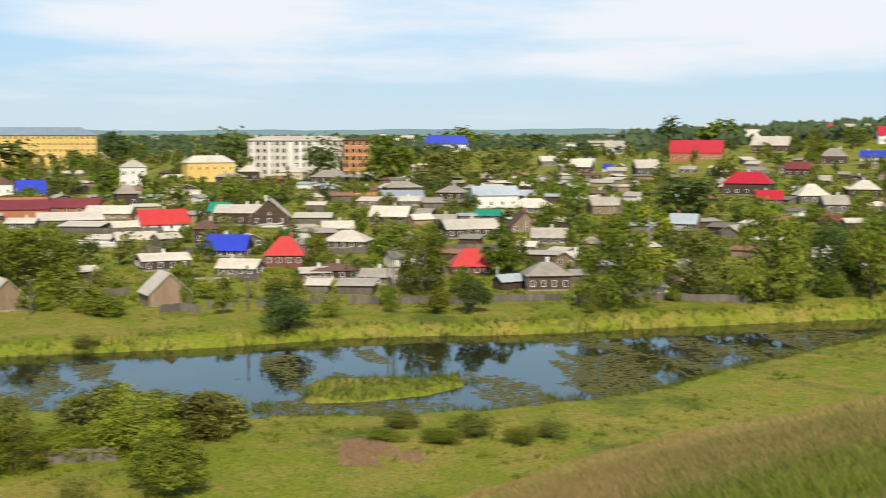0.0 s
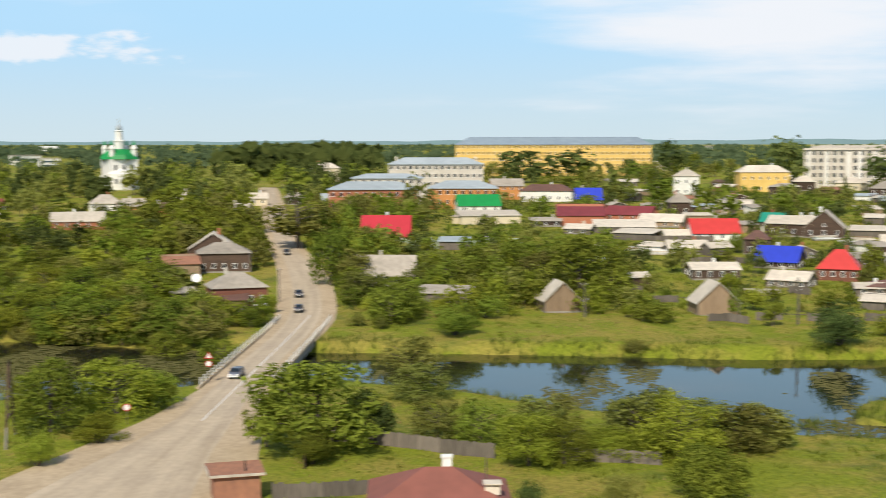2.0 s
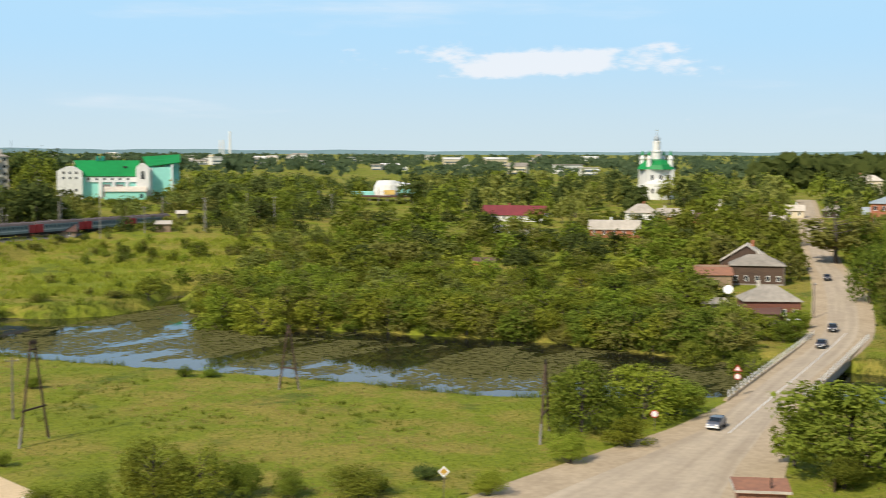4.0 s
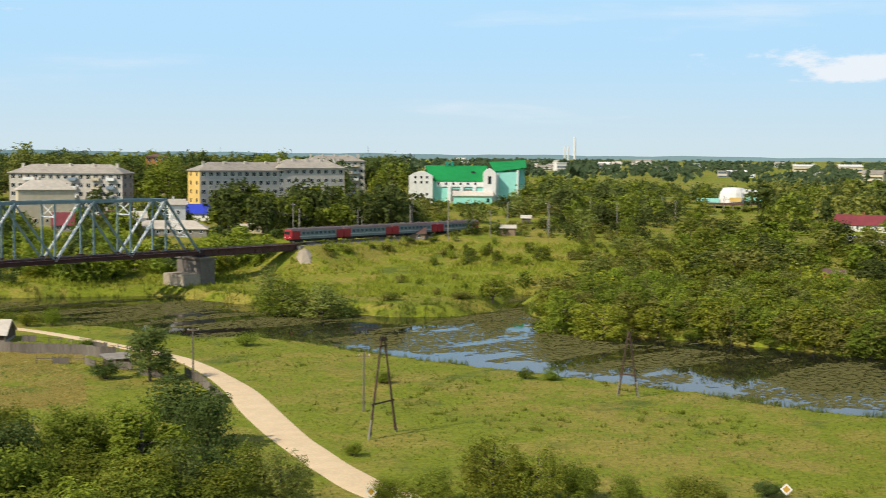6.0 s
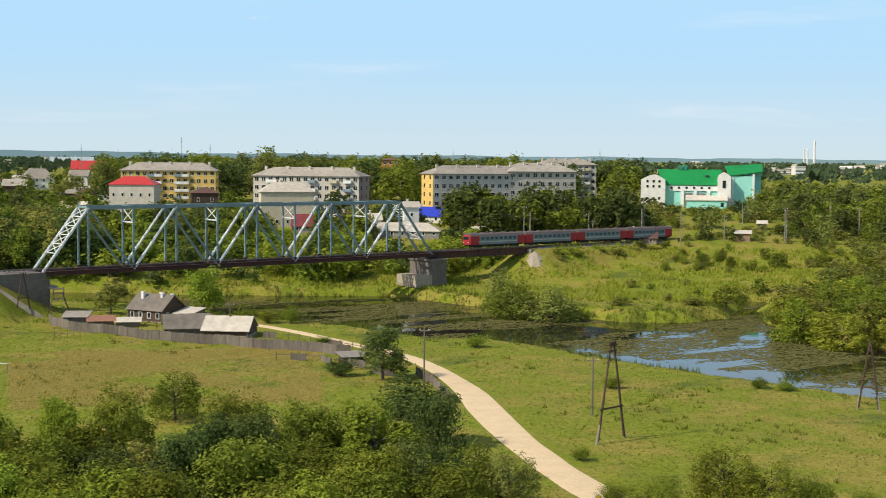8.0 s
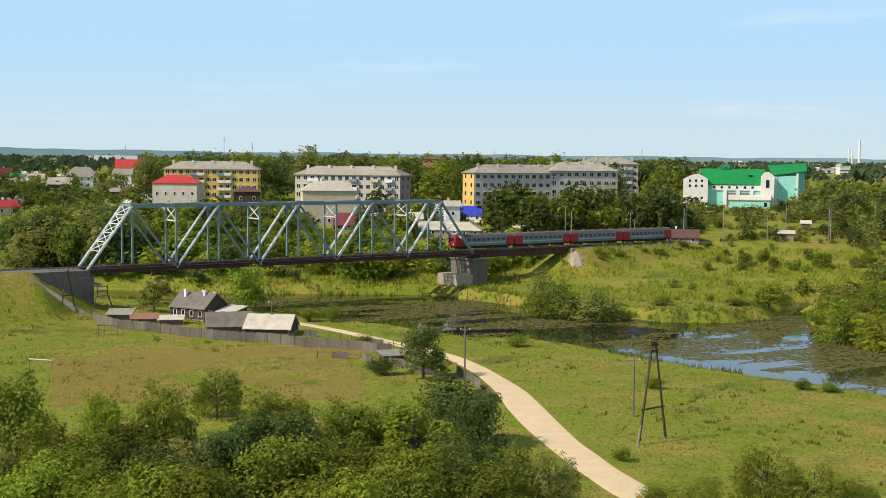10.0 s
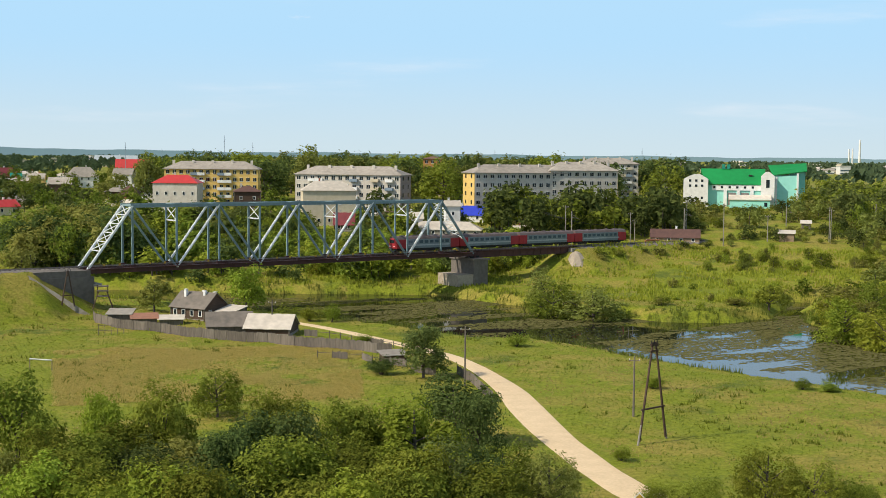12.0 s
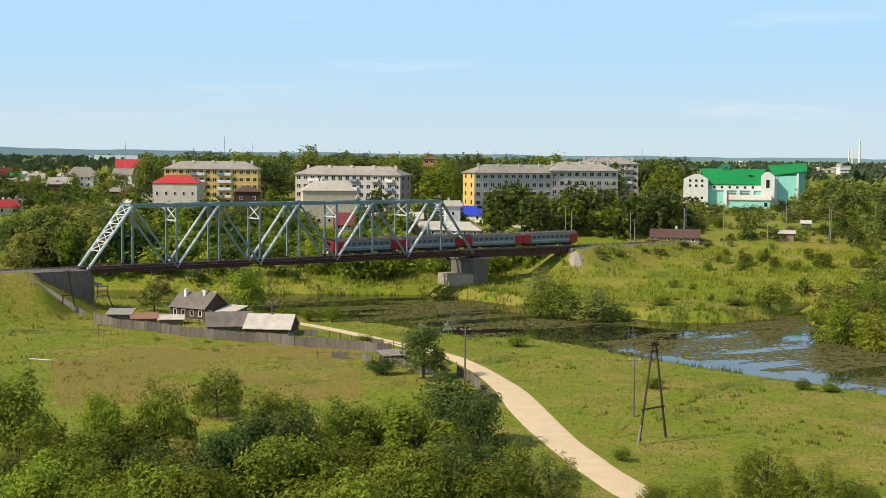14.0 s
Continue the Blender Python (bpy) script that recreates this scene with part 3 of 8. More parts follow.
def strip(line, widths, lift, step=2.0, z=None):
    """A ribbon along a smoothed line."""
    pts = [Vector(p) for p in line]
    dense, wid = [], []
    for k in range(len(pts) - 1):
        p0, p1, p2, p3 = pts[max(k - 1, 0)], pts[k], pts[k + 1], pts[min(k + 2, len(pts) - 1)]
        n = max(2, int((p2 - p1).length / step))
        for i in range(n):
            t = i / n
            dense.append(0.5 * ((2 * p1) + (p2 - p0) * t + (2 * p0 - 5 * p1 + 4 * p2 - p3) * t * t + (3 * p1 - p0 - 3 * p2 + p3) * t ** 3))
            wid.append(widths[k] + (widths[k + 1] - widths[k]) * t)
    m = Mesh()
    cols = 6
    m.uv, run = [], 0.0
    for k, p in enumerate(dense):
        run += (p - dense[max(k - 1, 0)]).length
        d = (dense[min(k + 1, len(dense) - 1)] - dense[max(k - 1, 0)]).normalized()
        s = Vector((d.y, -d.x))
        for c in range(cols + 1):
            f = c / cols - 0.5
            q = p + s * wid[k] * f
            m.uv.append((f * 8.0, run))
            zz = gz(q.x, q.y) if z is None else z(q.x, q.y)
            m.v.append((q.x, q.y, zz + lift - (0.1 if c in (0, cols) else 0)))
    for k in range(len(dense) - 1):
        for c in range(cols):
            i = k * (cols + 1) + c
            m.f.append((i, i + 1, i + cols + 2, i + cols + 1)[::-1])
    return m


def side_of(line, i, q):
    """The i-th point of a line, moved q to its right."""
    a, b = Vector(line[max(i - 1, 0)]), Vector(line[min(i + 1, len(line) - 1)])
    d = (b - a).normalized()
    return (line[i][0] + d.y * q, line[i][1] - d.x * q)


def road_height(x, y):
    d = math.hypot(x, y)
    return max(float(np.interp(d, PROFILE_D, PROFILE_Z)), EYE - 1.5 - 0.25 * d - 0.0011 * d * d) + 0.25


def make_roads():
    solid("road", strip(ROAD, [40, 32, 24, 15, 10, 8.2, 8.2, 8.6, 8.4, 8, 7.5, 7, 7], 0.0, z=road_height), "asphalt",
          "pale dusty asphalt road running over the bridge", "road", kind="structure", smooth=True)
    solid("road_shoulder", strip(ROAD, [44, 38, 31, 22, 15, 9.6, 9.6, 12.5, 13, 11, 10, 9, 9], -0.02, z=road_height), "shoulder",
          "sandy road shoulder", "road", kind="structure", smooth=True)
    solid("lane", strip(LANE, [8, 6.6, 6, 5.4, 5.4, 5.4, 5.9, 6.1, 5.4, 4.3, 3.8, 3.6, 3.4, 3.2, 3, 3, 3], 0.06), "gravel",
          "pale sandy gravel lane curving to the farmhouse", "lane", kind="structure", smooth=True)


make_land()
make_water()
make_roads()


# ---- railway bridge ----
def along(s, q=0.0, z=0.0):
    """A point s metres along the track from the west portal, q to its far side."""
    p = TRACK0 + TRACK_DIR * s
    return Vector((p.x - TRACK_DIR.y * q, p.y + TRACK_DIR.x * q, z))


TRACK_ANGLE = 36.5


def make_railway_bridge():
    b = thing("railway_bridge", "blue-grey steel truss railway bridge with red-brown girders", "bridge", pose(*along(0), 0, 0, TRACK_ANGLE))
    PANEL, LOW, HIGH, Q = 11.0, 11.1, 25.6, 2.9
    for side in (-Q, Q):
        name = "near" if side < 0 else "far"
        part("bottom_chord", Mesh().box(55, side, LOW - 0.15, 110.6, 0.5, 1.0), "girder", b, "red-brown bottom chord")
        part("top_chord", Mesh().box(55, side, HIGH, 88.8, 0.55, 0.75), "truss", b)
        for k in range(1, 10):
            w = 0.42
            part("vertical", Mesh().box(k * PANEL, side, (LOW + HIGH) / 2, w, 0.35, HIGH - LOW - 0.6), "truss", b)
            part("gusset", Mesh().box(k * PANEL, side, LOW + 0.5, 1.2, 0.6, 1.1), "girder", b)
        for k in range(10):
            up = k % 2 == 0
            x0, x1 = k * PANEL, (k + 1) * PANEL
            p, q = ((x0, side, LOW), (x1, side, HIGH)) if up else ((x0, side, HIGH), (x1, side, LOW))
            thick = 0.75 if k in (0, 9) else 0.6
            d = Mesh()
            for off in (-0.26, 0.26):
                d.beam((p[0], p[1] + off, p[2]), (q[0], q[1] + off, q[2]), 0.2, thick * 0.55)
            n = 18
            for i in range(n):
                ends = []
                for f, off in ((i / n, -0.24), ((i + 1) / n, 0.24)):
                    off *= 1 if i % 2 else -1
                    ends.append((p[0] + (q[0] - p[0]) * f, p[1] + off, p[2] + (q[2] - p[2]) * f + thick * 0.2))
                d.beam(ends[0], ends[1], 0.16, 0.06)
            # rising diagonals get the paler copy, as if sun caught them
            part("diagonal", d, "truss_sunlit" if up else "truss", b, "diagonal coloured paler as sunlit" if up else "")
    for k in range(1, 10):
        part("portal_strut", Mesh().box(k * PANEL, 0, HIGH + 0.1, 0.4, 2 * Q, 0.5), "truss", b)
        x = k * PANEL
        m = Mesh().box(x, 0, HIGH - 3.6, 0.3, 2 * Q, 0.3)
        m.beam((x, -Q, HIGH - 0.4), (x, Q, HIGH - 3.6), 0.15, 0.15).beam((x, Q, HIGH - 0.4), (x, -Q, HIGH - 3.6), 0.15, 0.15)
        if k % 2 == 0:
            part("sway_brace", m, "truss_sunlit", b)
    for k in range(1, 9):
        x0, x1 = k * PANEL, (k + 1) * PANEL
        part("top_bracing", Mesh().beam((x0, -Q, HIGH), (x1, Q, HIGH), 0.2, 0.2).beam((x0, Q, HIGH), (x1, -Q, HIGH), 0.2, 0.2), "truss", b)
    for x0, x1 in ((0, PANEL), (110, 99)):
        m = Mesh()
        for i in range(5):
            f, g = i / 5, (i + 1) / 5
            za, zb = LOW + (HIGH - LOW) * (0.3 + 0.7 * f), LOW + (HIGH - LOW) * (0.3 + 0.7 * g)
            xa, xb = x0 + (x1 - x0) * (0.3 + 0.7 * f), x0 + (x1 - x0) * (0.3 + 0.7 * g)
            m.beam((xa, -Q, za), (xb, Q, zb), 0.16, 0.16).beam((xa, Q, za), (xb, -Q, zb), 0.16, 0.16)
            m.beam((xa, -Q, za), (xa, Q, za), 0.2, 0.2)
        part("portal_lattice", m, "truss_sunlit", b, "pale lattice of the end portal")
    for k in range(11):
        part("cross_beam", Mesh().box(k * PANEL, 0, LOW - 0.2, 0.4, 2 * Q - 0.5, 0.9), "girder", b)
    for y in (-1.0, 1.0):
        part("stringer", Mesh().box(55, y, LOW + 0.05, 110, 0.3, 0.6), "girder", b)
    part("walkway", Mesh().box(55, -Q - 0.75, LOW + 0.42, 110, 0.9, 0.08), "girder", b)
    for s0, s1, zl in ((0, 110, LOW + 0.46), (112, 146, LOW + 0.46)):
        m = Mesh()
        n = int((s1 - s0) / 2.75)
        for i in range(n + 1):
            m.box(s0 + (s1 - s0) * i / n, -Q - 1.1, zl + 0.5, 0.06, 0.06, 1.0)
        for h in (0.5, 1.0):
            m.box((s0 + s1) / 2, -Q - 1.1, zl + h, s1 - s0, 0.05, 0.05)
        part("railing", m, "girder", b, "thin walkway railing")
    for k in range(1, 30):
        if k % 3:
            part("refuge_sign", Mesh().box(k * 3.7, -Q - 1.1, LOW + 1.3, 0.5, 0.06, 0.5), "yellow_paint", b, "small yellow plate")
    # plate-girder side span
    for y in (-1.6, 1.6):
        part("plate_girder", Mesh().box(129, y, LOW - 0.35, 35, 0.4, 1.7).box(129, y, LOW + 0.5, 35, 0.8, 0.08).box(129, y, LOW - 1.2, 35, 0.8, 0.08), "girder", b)
    for i in range(14):
        part("stiffener", Mesh().box(112.5 + i * 2.54, -1.85, LOW - 0.35, 0.12, 0.14, 1.6), "girder", b)
    part("deck", Mesh().box(128, 0, LOW + 0.62, 37, 5.2, 0.16), "girder", b)
    # pier with its cutwater, and abutments
    part("pier", Mesh().prism([(108.6, -5.2), (113.4, -5.2), (113.4, 5.2), (108.6, 5.2)], 0.5, 9.4).box(111, 0, 9.6, 5.6, 11.2, 0.5), "pier_concrete", b, "weathered dark concrete pier")
    part("cutwater", Mesh().prism([(103.6, -4.6), (108.7, -5.0), (108.7, 5.0), (103.6, 4.6)], 0.3, 5.6), "stone", b, "tan masonry step of the pier")
    for x, y in ((109.6, -Q), (109.6, Q), (112.4, -1.6), (112.4, 1.6)):
        part("bearing", Mesh().box(x, y, 10.1, 0.85, 0.7, 0.6), "dark", b)
    part("abutment", Mesh().prism([(-13, -4.4), (1.2, -4.4), (1.2, 4.4), (-13, 4.4)], 1.5, 9.9).box(-6, 0, 10.6, 13, 8, 1.5), "pier_concrete", b, "dark concrete abutment")
    part("ledge", Mesh().box(1.9, -1.5, 8.0, 2.0, 6.5, 0.6), "concrete", b, "pale bearing ledge")
    part("wing_wall", Mesh().face((-14, -4.6, 10.9), (-14, -5.4, 10.9), (-2, -13.5, 1.6), (-2, -12.7, 1.6)).face((-14, -5.4, 10.9), (-14, -5.4, 0), (-2, -13.5, 0), (-2, -13.5, 1.6)).face((-14, -4.6, 0), (-14, -4.6, 10.9), (-2, -12.7, 1.6), (-2, -12.7, 0)), "concrete", b)
    part("abutment", Mesh().prism([(146, -3.4), (152, -3.4), (152, 3.4), (146, 3.4)], 1.5, 10.3).box(148.5, 0, 10.7, 5, 6.6, 1.2), "concrete", b)
    part("rubble_cone", Mesh().lathe(146.5, -4.6, [(4.5, 6.5), (3.2, 8.2), (1.2, 10.2), (0.3, 10.6)], 10), "stone", b, "tan stone pitching at the abutment")


def make_track():
    for s0, s1, name in ((-420, -8, "track_bed"), (150, 760, "track_bed")):
        c = along((s0 + s1) / 2)
        m = Mesh()
        L = s1 - s0
        m.v += [(-L / 2, -3.4, RAIL_Z - 1.0), (L / 2, -3.4, RAIL_Z - 1.0), (L / 2, 3.4, RAIL_Z - 1.0), (-L / 2, 3.4, RAIL_Z - 1.0),
                (-L / 2, -1.9, RAIL_Z - 0.25), (L / 2, -1.9, RAIL_Z - 0.25), (L / 2, 1.9, RAIL_Z - 0.25), (-L / 2, 1.9, RAIL_Z - 0.25)]
        m.f += [(4, 5, 6, 7), (0, 1, 5, 4), (2, 3, 7, 6), (1, 2, 6, 5), (3, 0, 4, 7)]
        ob = solid(name, m, "ballast", "grey-brown stone ballast bed of the railway", "railway track", kind="structure")
        ob.matrix_basis = pose(c.x, c.y, 0, 0, 0, TRACK_ANGLE)
    r = thing("rails", "pair of worn steel rails on the track", "rails", pose(*along(0), 0, 0, TRACK_ANGLE), kind="structure")
    for y in (-0.76, 0.76):
        part("rail", Mesh().box(170, y, RAIL_Z - 0.09, 1180, 0.08, 0.18), "rail", r)
    m = Mesh()
    for i in range(420):
        m.box(-120 + i * 1.1, 0, RAIL_Z - 0.23, 0.25, 2.7, 0.12)
    part("sleepers", m, "dark", r)


make_railway_bridge()
make_track()


# ---- train ----
CAR_L = 20.9


def make_train():
    """Four carriages, nose towards -x, at the origin of the first one's front."""
    train = thing("electric_train", "red and grey electric commuter train with four carriages", "train", Matrix.Identity(4))
    for c in range(4):
        x0 = c * (CAR_L + 0.25)
        mid = x0 + CAR_L / 2
        first, last = c == 0, c == 3
        sec = [(-1.72, 1.15), (1.72, 1.15), (1.76, 2.2), (1.70, 3.55), (1.25, 4.15), (0.5, 4.35), (-0.5, 4.35), (-1.25, 4.15), (-1.70, 3.55), (-1.76, 2.2)]

        def hull(xa, xb, ring):
            m = Mesh()
            n = len(ring)
            m.v += [(xa, y, z) for y, z in ring] + [(xb, y, z) for y, z in ring]
            m.f += [tuple(range(n))[::-1], tuple(range(n, 2 * n))]
            m.f += [(k, (k + 1) % n, n + (k + 1) % n, n + k) for k in range(n)]
            return m
        ea, eb = (3.6 if first else 2.9), (3.6 if last else 2.9)
        low = [p for p in sec if p[1] < 3.6]
        car = part("carriage", hull(x0 + ea, x0 + CAR_L - eb, low), "train_grey", train, "grey carriage body")
        part("end_section", hull(x0 + (0.35 if first else 0), x0 + ea, low), "train_red", train, "red carriage end")
        part("end_section", hull(x0 + CAR_L - eb, x0 + CAR_L - (0.35 if last else 0), low), "train_red", train, "red carriage end")
        if first or last:
            xe = x0 if first else x0 + CAR_L
            sgn = 1 if first else -1
            nose = Mesh()
            ring0 = [(-1.4, 1.2), (1.4, 1.2), (1.45, 2.2), (1.2, 3.7), (-1.2, 3.7), (-1.45, 2.2)]
            ring1 = [(-1.74, 1.15), (1.74, 1.15), (1.76, 2.2), (1.65, 3.9), (-1.65, 3.9), (-1.76, 2.2)]
            nose.v += [(xe, y, z) for y, z in ring0] + [(xe + sgn * 0.4, y, z) for y, z in ring1]
            nose.f += [tuple(range(6))[::-sgn]] + [(k, (k + 1) % 6, 6 + (k + 1) % 6, 6 + k)[::sgn] for k in range(6)]
            cab = part("cab_nose", nose, "train_red", train, "bright red cab front")
            part("windscreen", Mesh().box(xe - sgn * 0.02, 0, 3.0, 0.12, 2.1, 0.8), "glass", cab)
            for y in (-1.0, 1.0):
                part("headlight", Mesh().box(xe - sgn * 0.03, y, 1.75, 0.1, 0.35, 0.25), "white", cab)
        top = [p for p in sec if p[1] > 3.5]
        part("roof", hull(x0 + 0.3, x0 + CAR_L - 0.3, top), "train_roof", train, "dull brown roof")
        for i in range(5):
            part("roof_vent", Mesh().box(x0 + 3.2 + i * 3.6, 0, 4.42, 1.3, 0.9, 0.22), "train_roof", train)
        for y in (-1, 1):
            part("pale_band", Mesh().box(mid, y * 1.765, 1.95, CAR_L - ea - eb, 0.03, 0.32), "train_pale", car, "pale lower band")
            for i in range(8):
                x = x0 + ea + 1.2 + i * (CAR_L - ea - eb - 2.4) / 7
                part("window", Mesh().box(x, y * 1.74, 2.85, 1.15, 0.06, 0.75), "glass_blue", car)
            for x in (x0 + ea - 0.9, x0 + CAR_L - eb + 0.9):
                part("door", Mesh().box(x, y * 1.755, 2.35, 1.2, 0.05, 2.1), "train_red", train)
        part("underframe", Mesh().box(mid, 0, 0.95, CAR_L - 1.5, 2.6, 0.4).box(mid, 0, 0.65, 5.5, 2.3, 0.5), "dark", train)
        for bx in (x0 + 3.6, x0 + CAR_L - 3.6):
            bg = part("bogie", Mesh().box(bx, -1.05, 0.55, 3.4, 0.2, 0.35).box(bx, 1.05, 0.55, 3.4, 0.2, 0.35).box(bx, 0, 0.6, 0.6, 2.2, 0.3), "dark", train)
            for wx in (bx - 1.3, bx + 1.3):
                for y in (-0.78, 0.78):
                    part("wheel", Mesh().tube((wx, y - 0.07, 0.47), (wx, y + 0.07, 0.47), 0.47, 0.47, 12), "rail", bg)
    return train


train = make_train()


def train_pose(t):
    p = along(65.5 + 9.82 * (14 - t), 0, RAIL_Z)
    return pose(p.x, p.y, p.z, 0, 0, TRACK_ANGLE)


# ---- builders: houses, blocks, trees ----
WORDS = {"slate": "grey corrugated sheet", "slate_pale": "pale grey corrugated sheet", "slate_brown": "dark brown sheet", "slate_dark": "mossy dark grey sheet", "roof_red": "bright red metal",
         "roof_crimson": "crimson metal", "roof_maroon": "maroon metal", "roof_blue": "bright blue metal", "roof_green": "bright green metal",
         "roof_teal": "teal green metal", "roof_tin": "pale tin", "roof_steel": "blue-grey metal", "wood_grey": "weathered grey board", "wood_dark": "dark log",
         "wood_tan": "tan board", "plaster_white": "white plastered", "plaster_cream": "cream plastered", "plaster_yellow": "yellow plastered",
         "brick_red": "red brick", "brick_orange": "orange brick", "wood_red": "red-brown board", "rust": "rusty sheet", "brick_white": "pale brick", "plaster_mint": "mint green", "concrete": "grey concrete"}
SHARED = {}


def shared(key, build, mat):
    """Mesh data that alike pieces share."""
    if key not in SHARED:
        SHARED[key] = build().data(key, M[mat])
    return SHARED[key]


def frame_ring(w, h, border=0.11, t=0.12):
    """A window surround as one closed ring."""
    m = Mesh()
    o, i = (w / 2 + border, h / 2 + border), (w / 2, h / 2)
    for y in (-0.09, t - 0.09):
        for a, b in (o, i):
            m.v += [(-a, y, -b), (a, y, -b), (a, y, b), (-a, y, b)]
    for k in range(4):
        j = (k + 1) % 4
        m.f += [(k, j, 4 + j, 4 + k), (8 + k, 12 + k, 12 + j, 8 + j), (k, 8 + k, 8 + j, j), (4 + k, 4 + j, 12 + j, 12 + k)]
    return m


def window_parts(parent, x, y, z, rz, w=0.9, h=1.2, frame="white"):
    k = f"{w:.1f}_{h:.1f}_{frame}"

    def ring():
        return frame_ring(w, h)
    win = part("window", shared("window_frame_" + k, ring, frame), frame, parent, at=pose(x, y, z, 0, 0, rz))
    part("pane", shared("window_pane_" + k, lambda: Mesh().box(0, 0, 0, w, 0.05, h), "glass"), "glass", win)
    return win


def roof_mesh(kind, w, dep, eave, ridge, over=0.45, t=0.12):
    m = Mesh()
    hw, hd = w / 2, dep / 2
    if kind in ("side", "end"):     # ridge across the front, or gable to the front
        half, run = (hd, hw + over) if kind == "side" else (hw, hd + over)
        k = (ridge - eave) / half
        e = eave - k * over
        n = max(4, int(run * 2 / 1.1))
        prof = [(-half - over, e - t), (-half - over, e), (0, ridge + 0.05), (half + over, e), (half + over, e - t), (0, ridge - t)]
        for i in range(n + 1):      # sheets overlap by a little step
            u = -run + 2 * run * i / n
            lift = 0.05 * (i % 2)
            for a, z in prof:
                m.v.append((u, a, z + lift) if kind == "side" else (-a, u, z + lift))
        for i in range(n):
            for j in range(6):
                p, q = i * 6 + j, i * 6 + (j + 1) % 6
                m.f.append((p, q, q + 6, p + 6)[::-1])
        m.f += [tuple(range(6)), tuple(range(n * 6 + 5, n * 6 - 1, -1))]
    elif kind == "hip":
        a, b = hw + over, hd + over
        r = max(0.0, a - b * 0.95)
        k = (ridge - eave) / hd
        e = eave - k * over * 0.6
        p = [(-a, -b, e), (a, -b, e), (a, b, e), (-a, b, e)]
        r0, r1 = (-r, 0, ridge), (r, 0, ridge)
        q = [(x, y, z - t) for x, y, z in p]
        m.face(p[0], p[1], r1, r0).face(p[2], p[3], r0, r1).face(p[1], p[2], r1).face(p[3], p[0], r0)
        for i in range(4):
            j = (i + 1) % 4
            m.face(q[i], q[j], p[j], p[i])
        m.face(*q[::-1])
    else:                       # lean-to
        m.slab((-hw - over, -hd - over, eave), (hw + over, -hd - over, eave), (hw + over, hd + over, ridge), (-hw - over, hd + over, ridge), t)
    return m


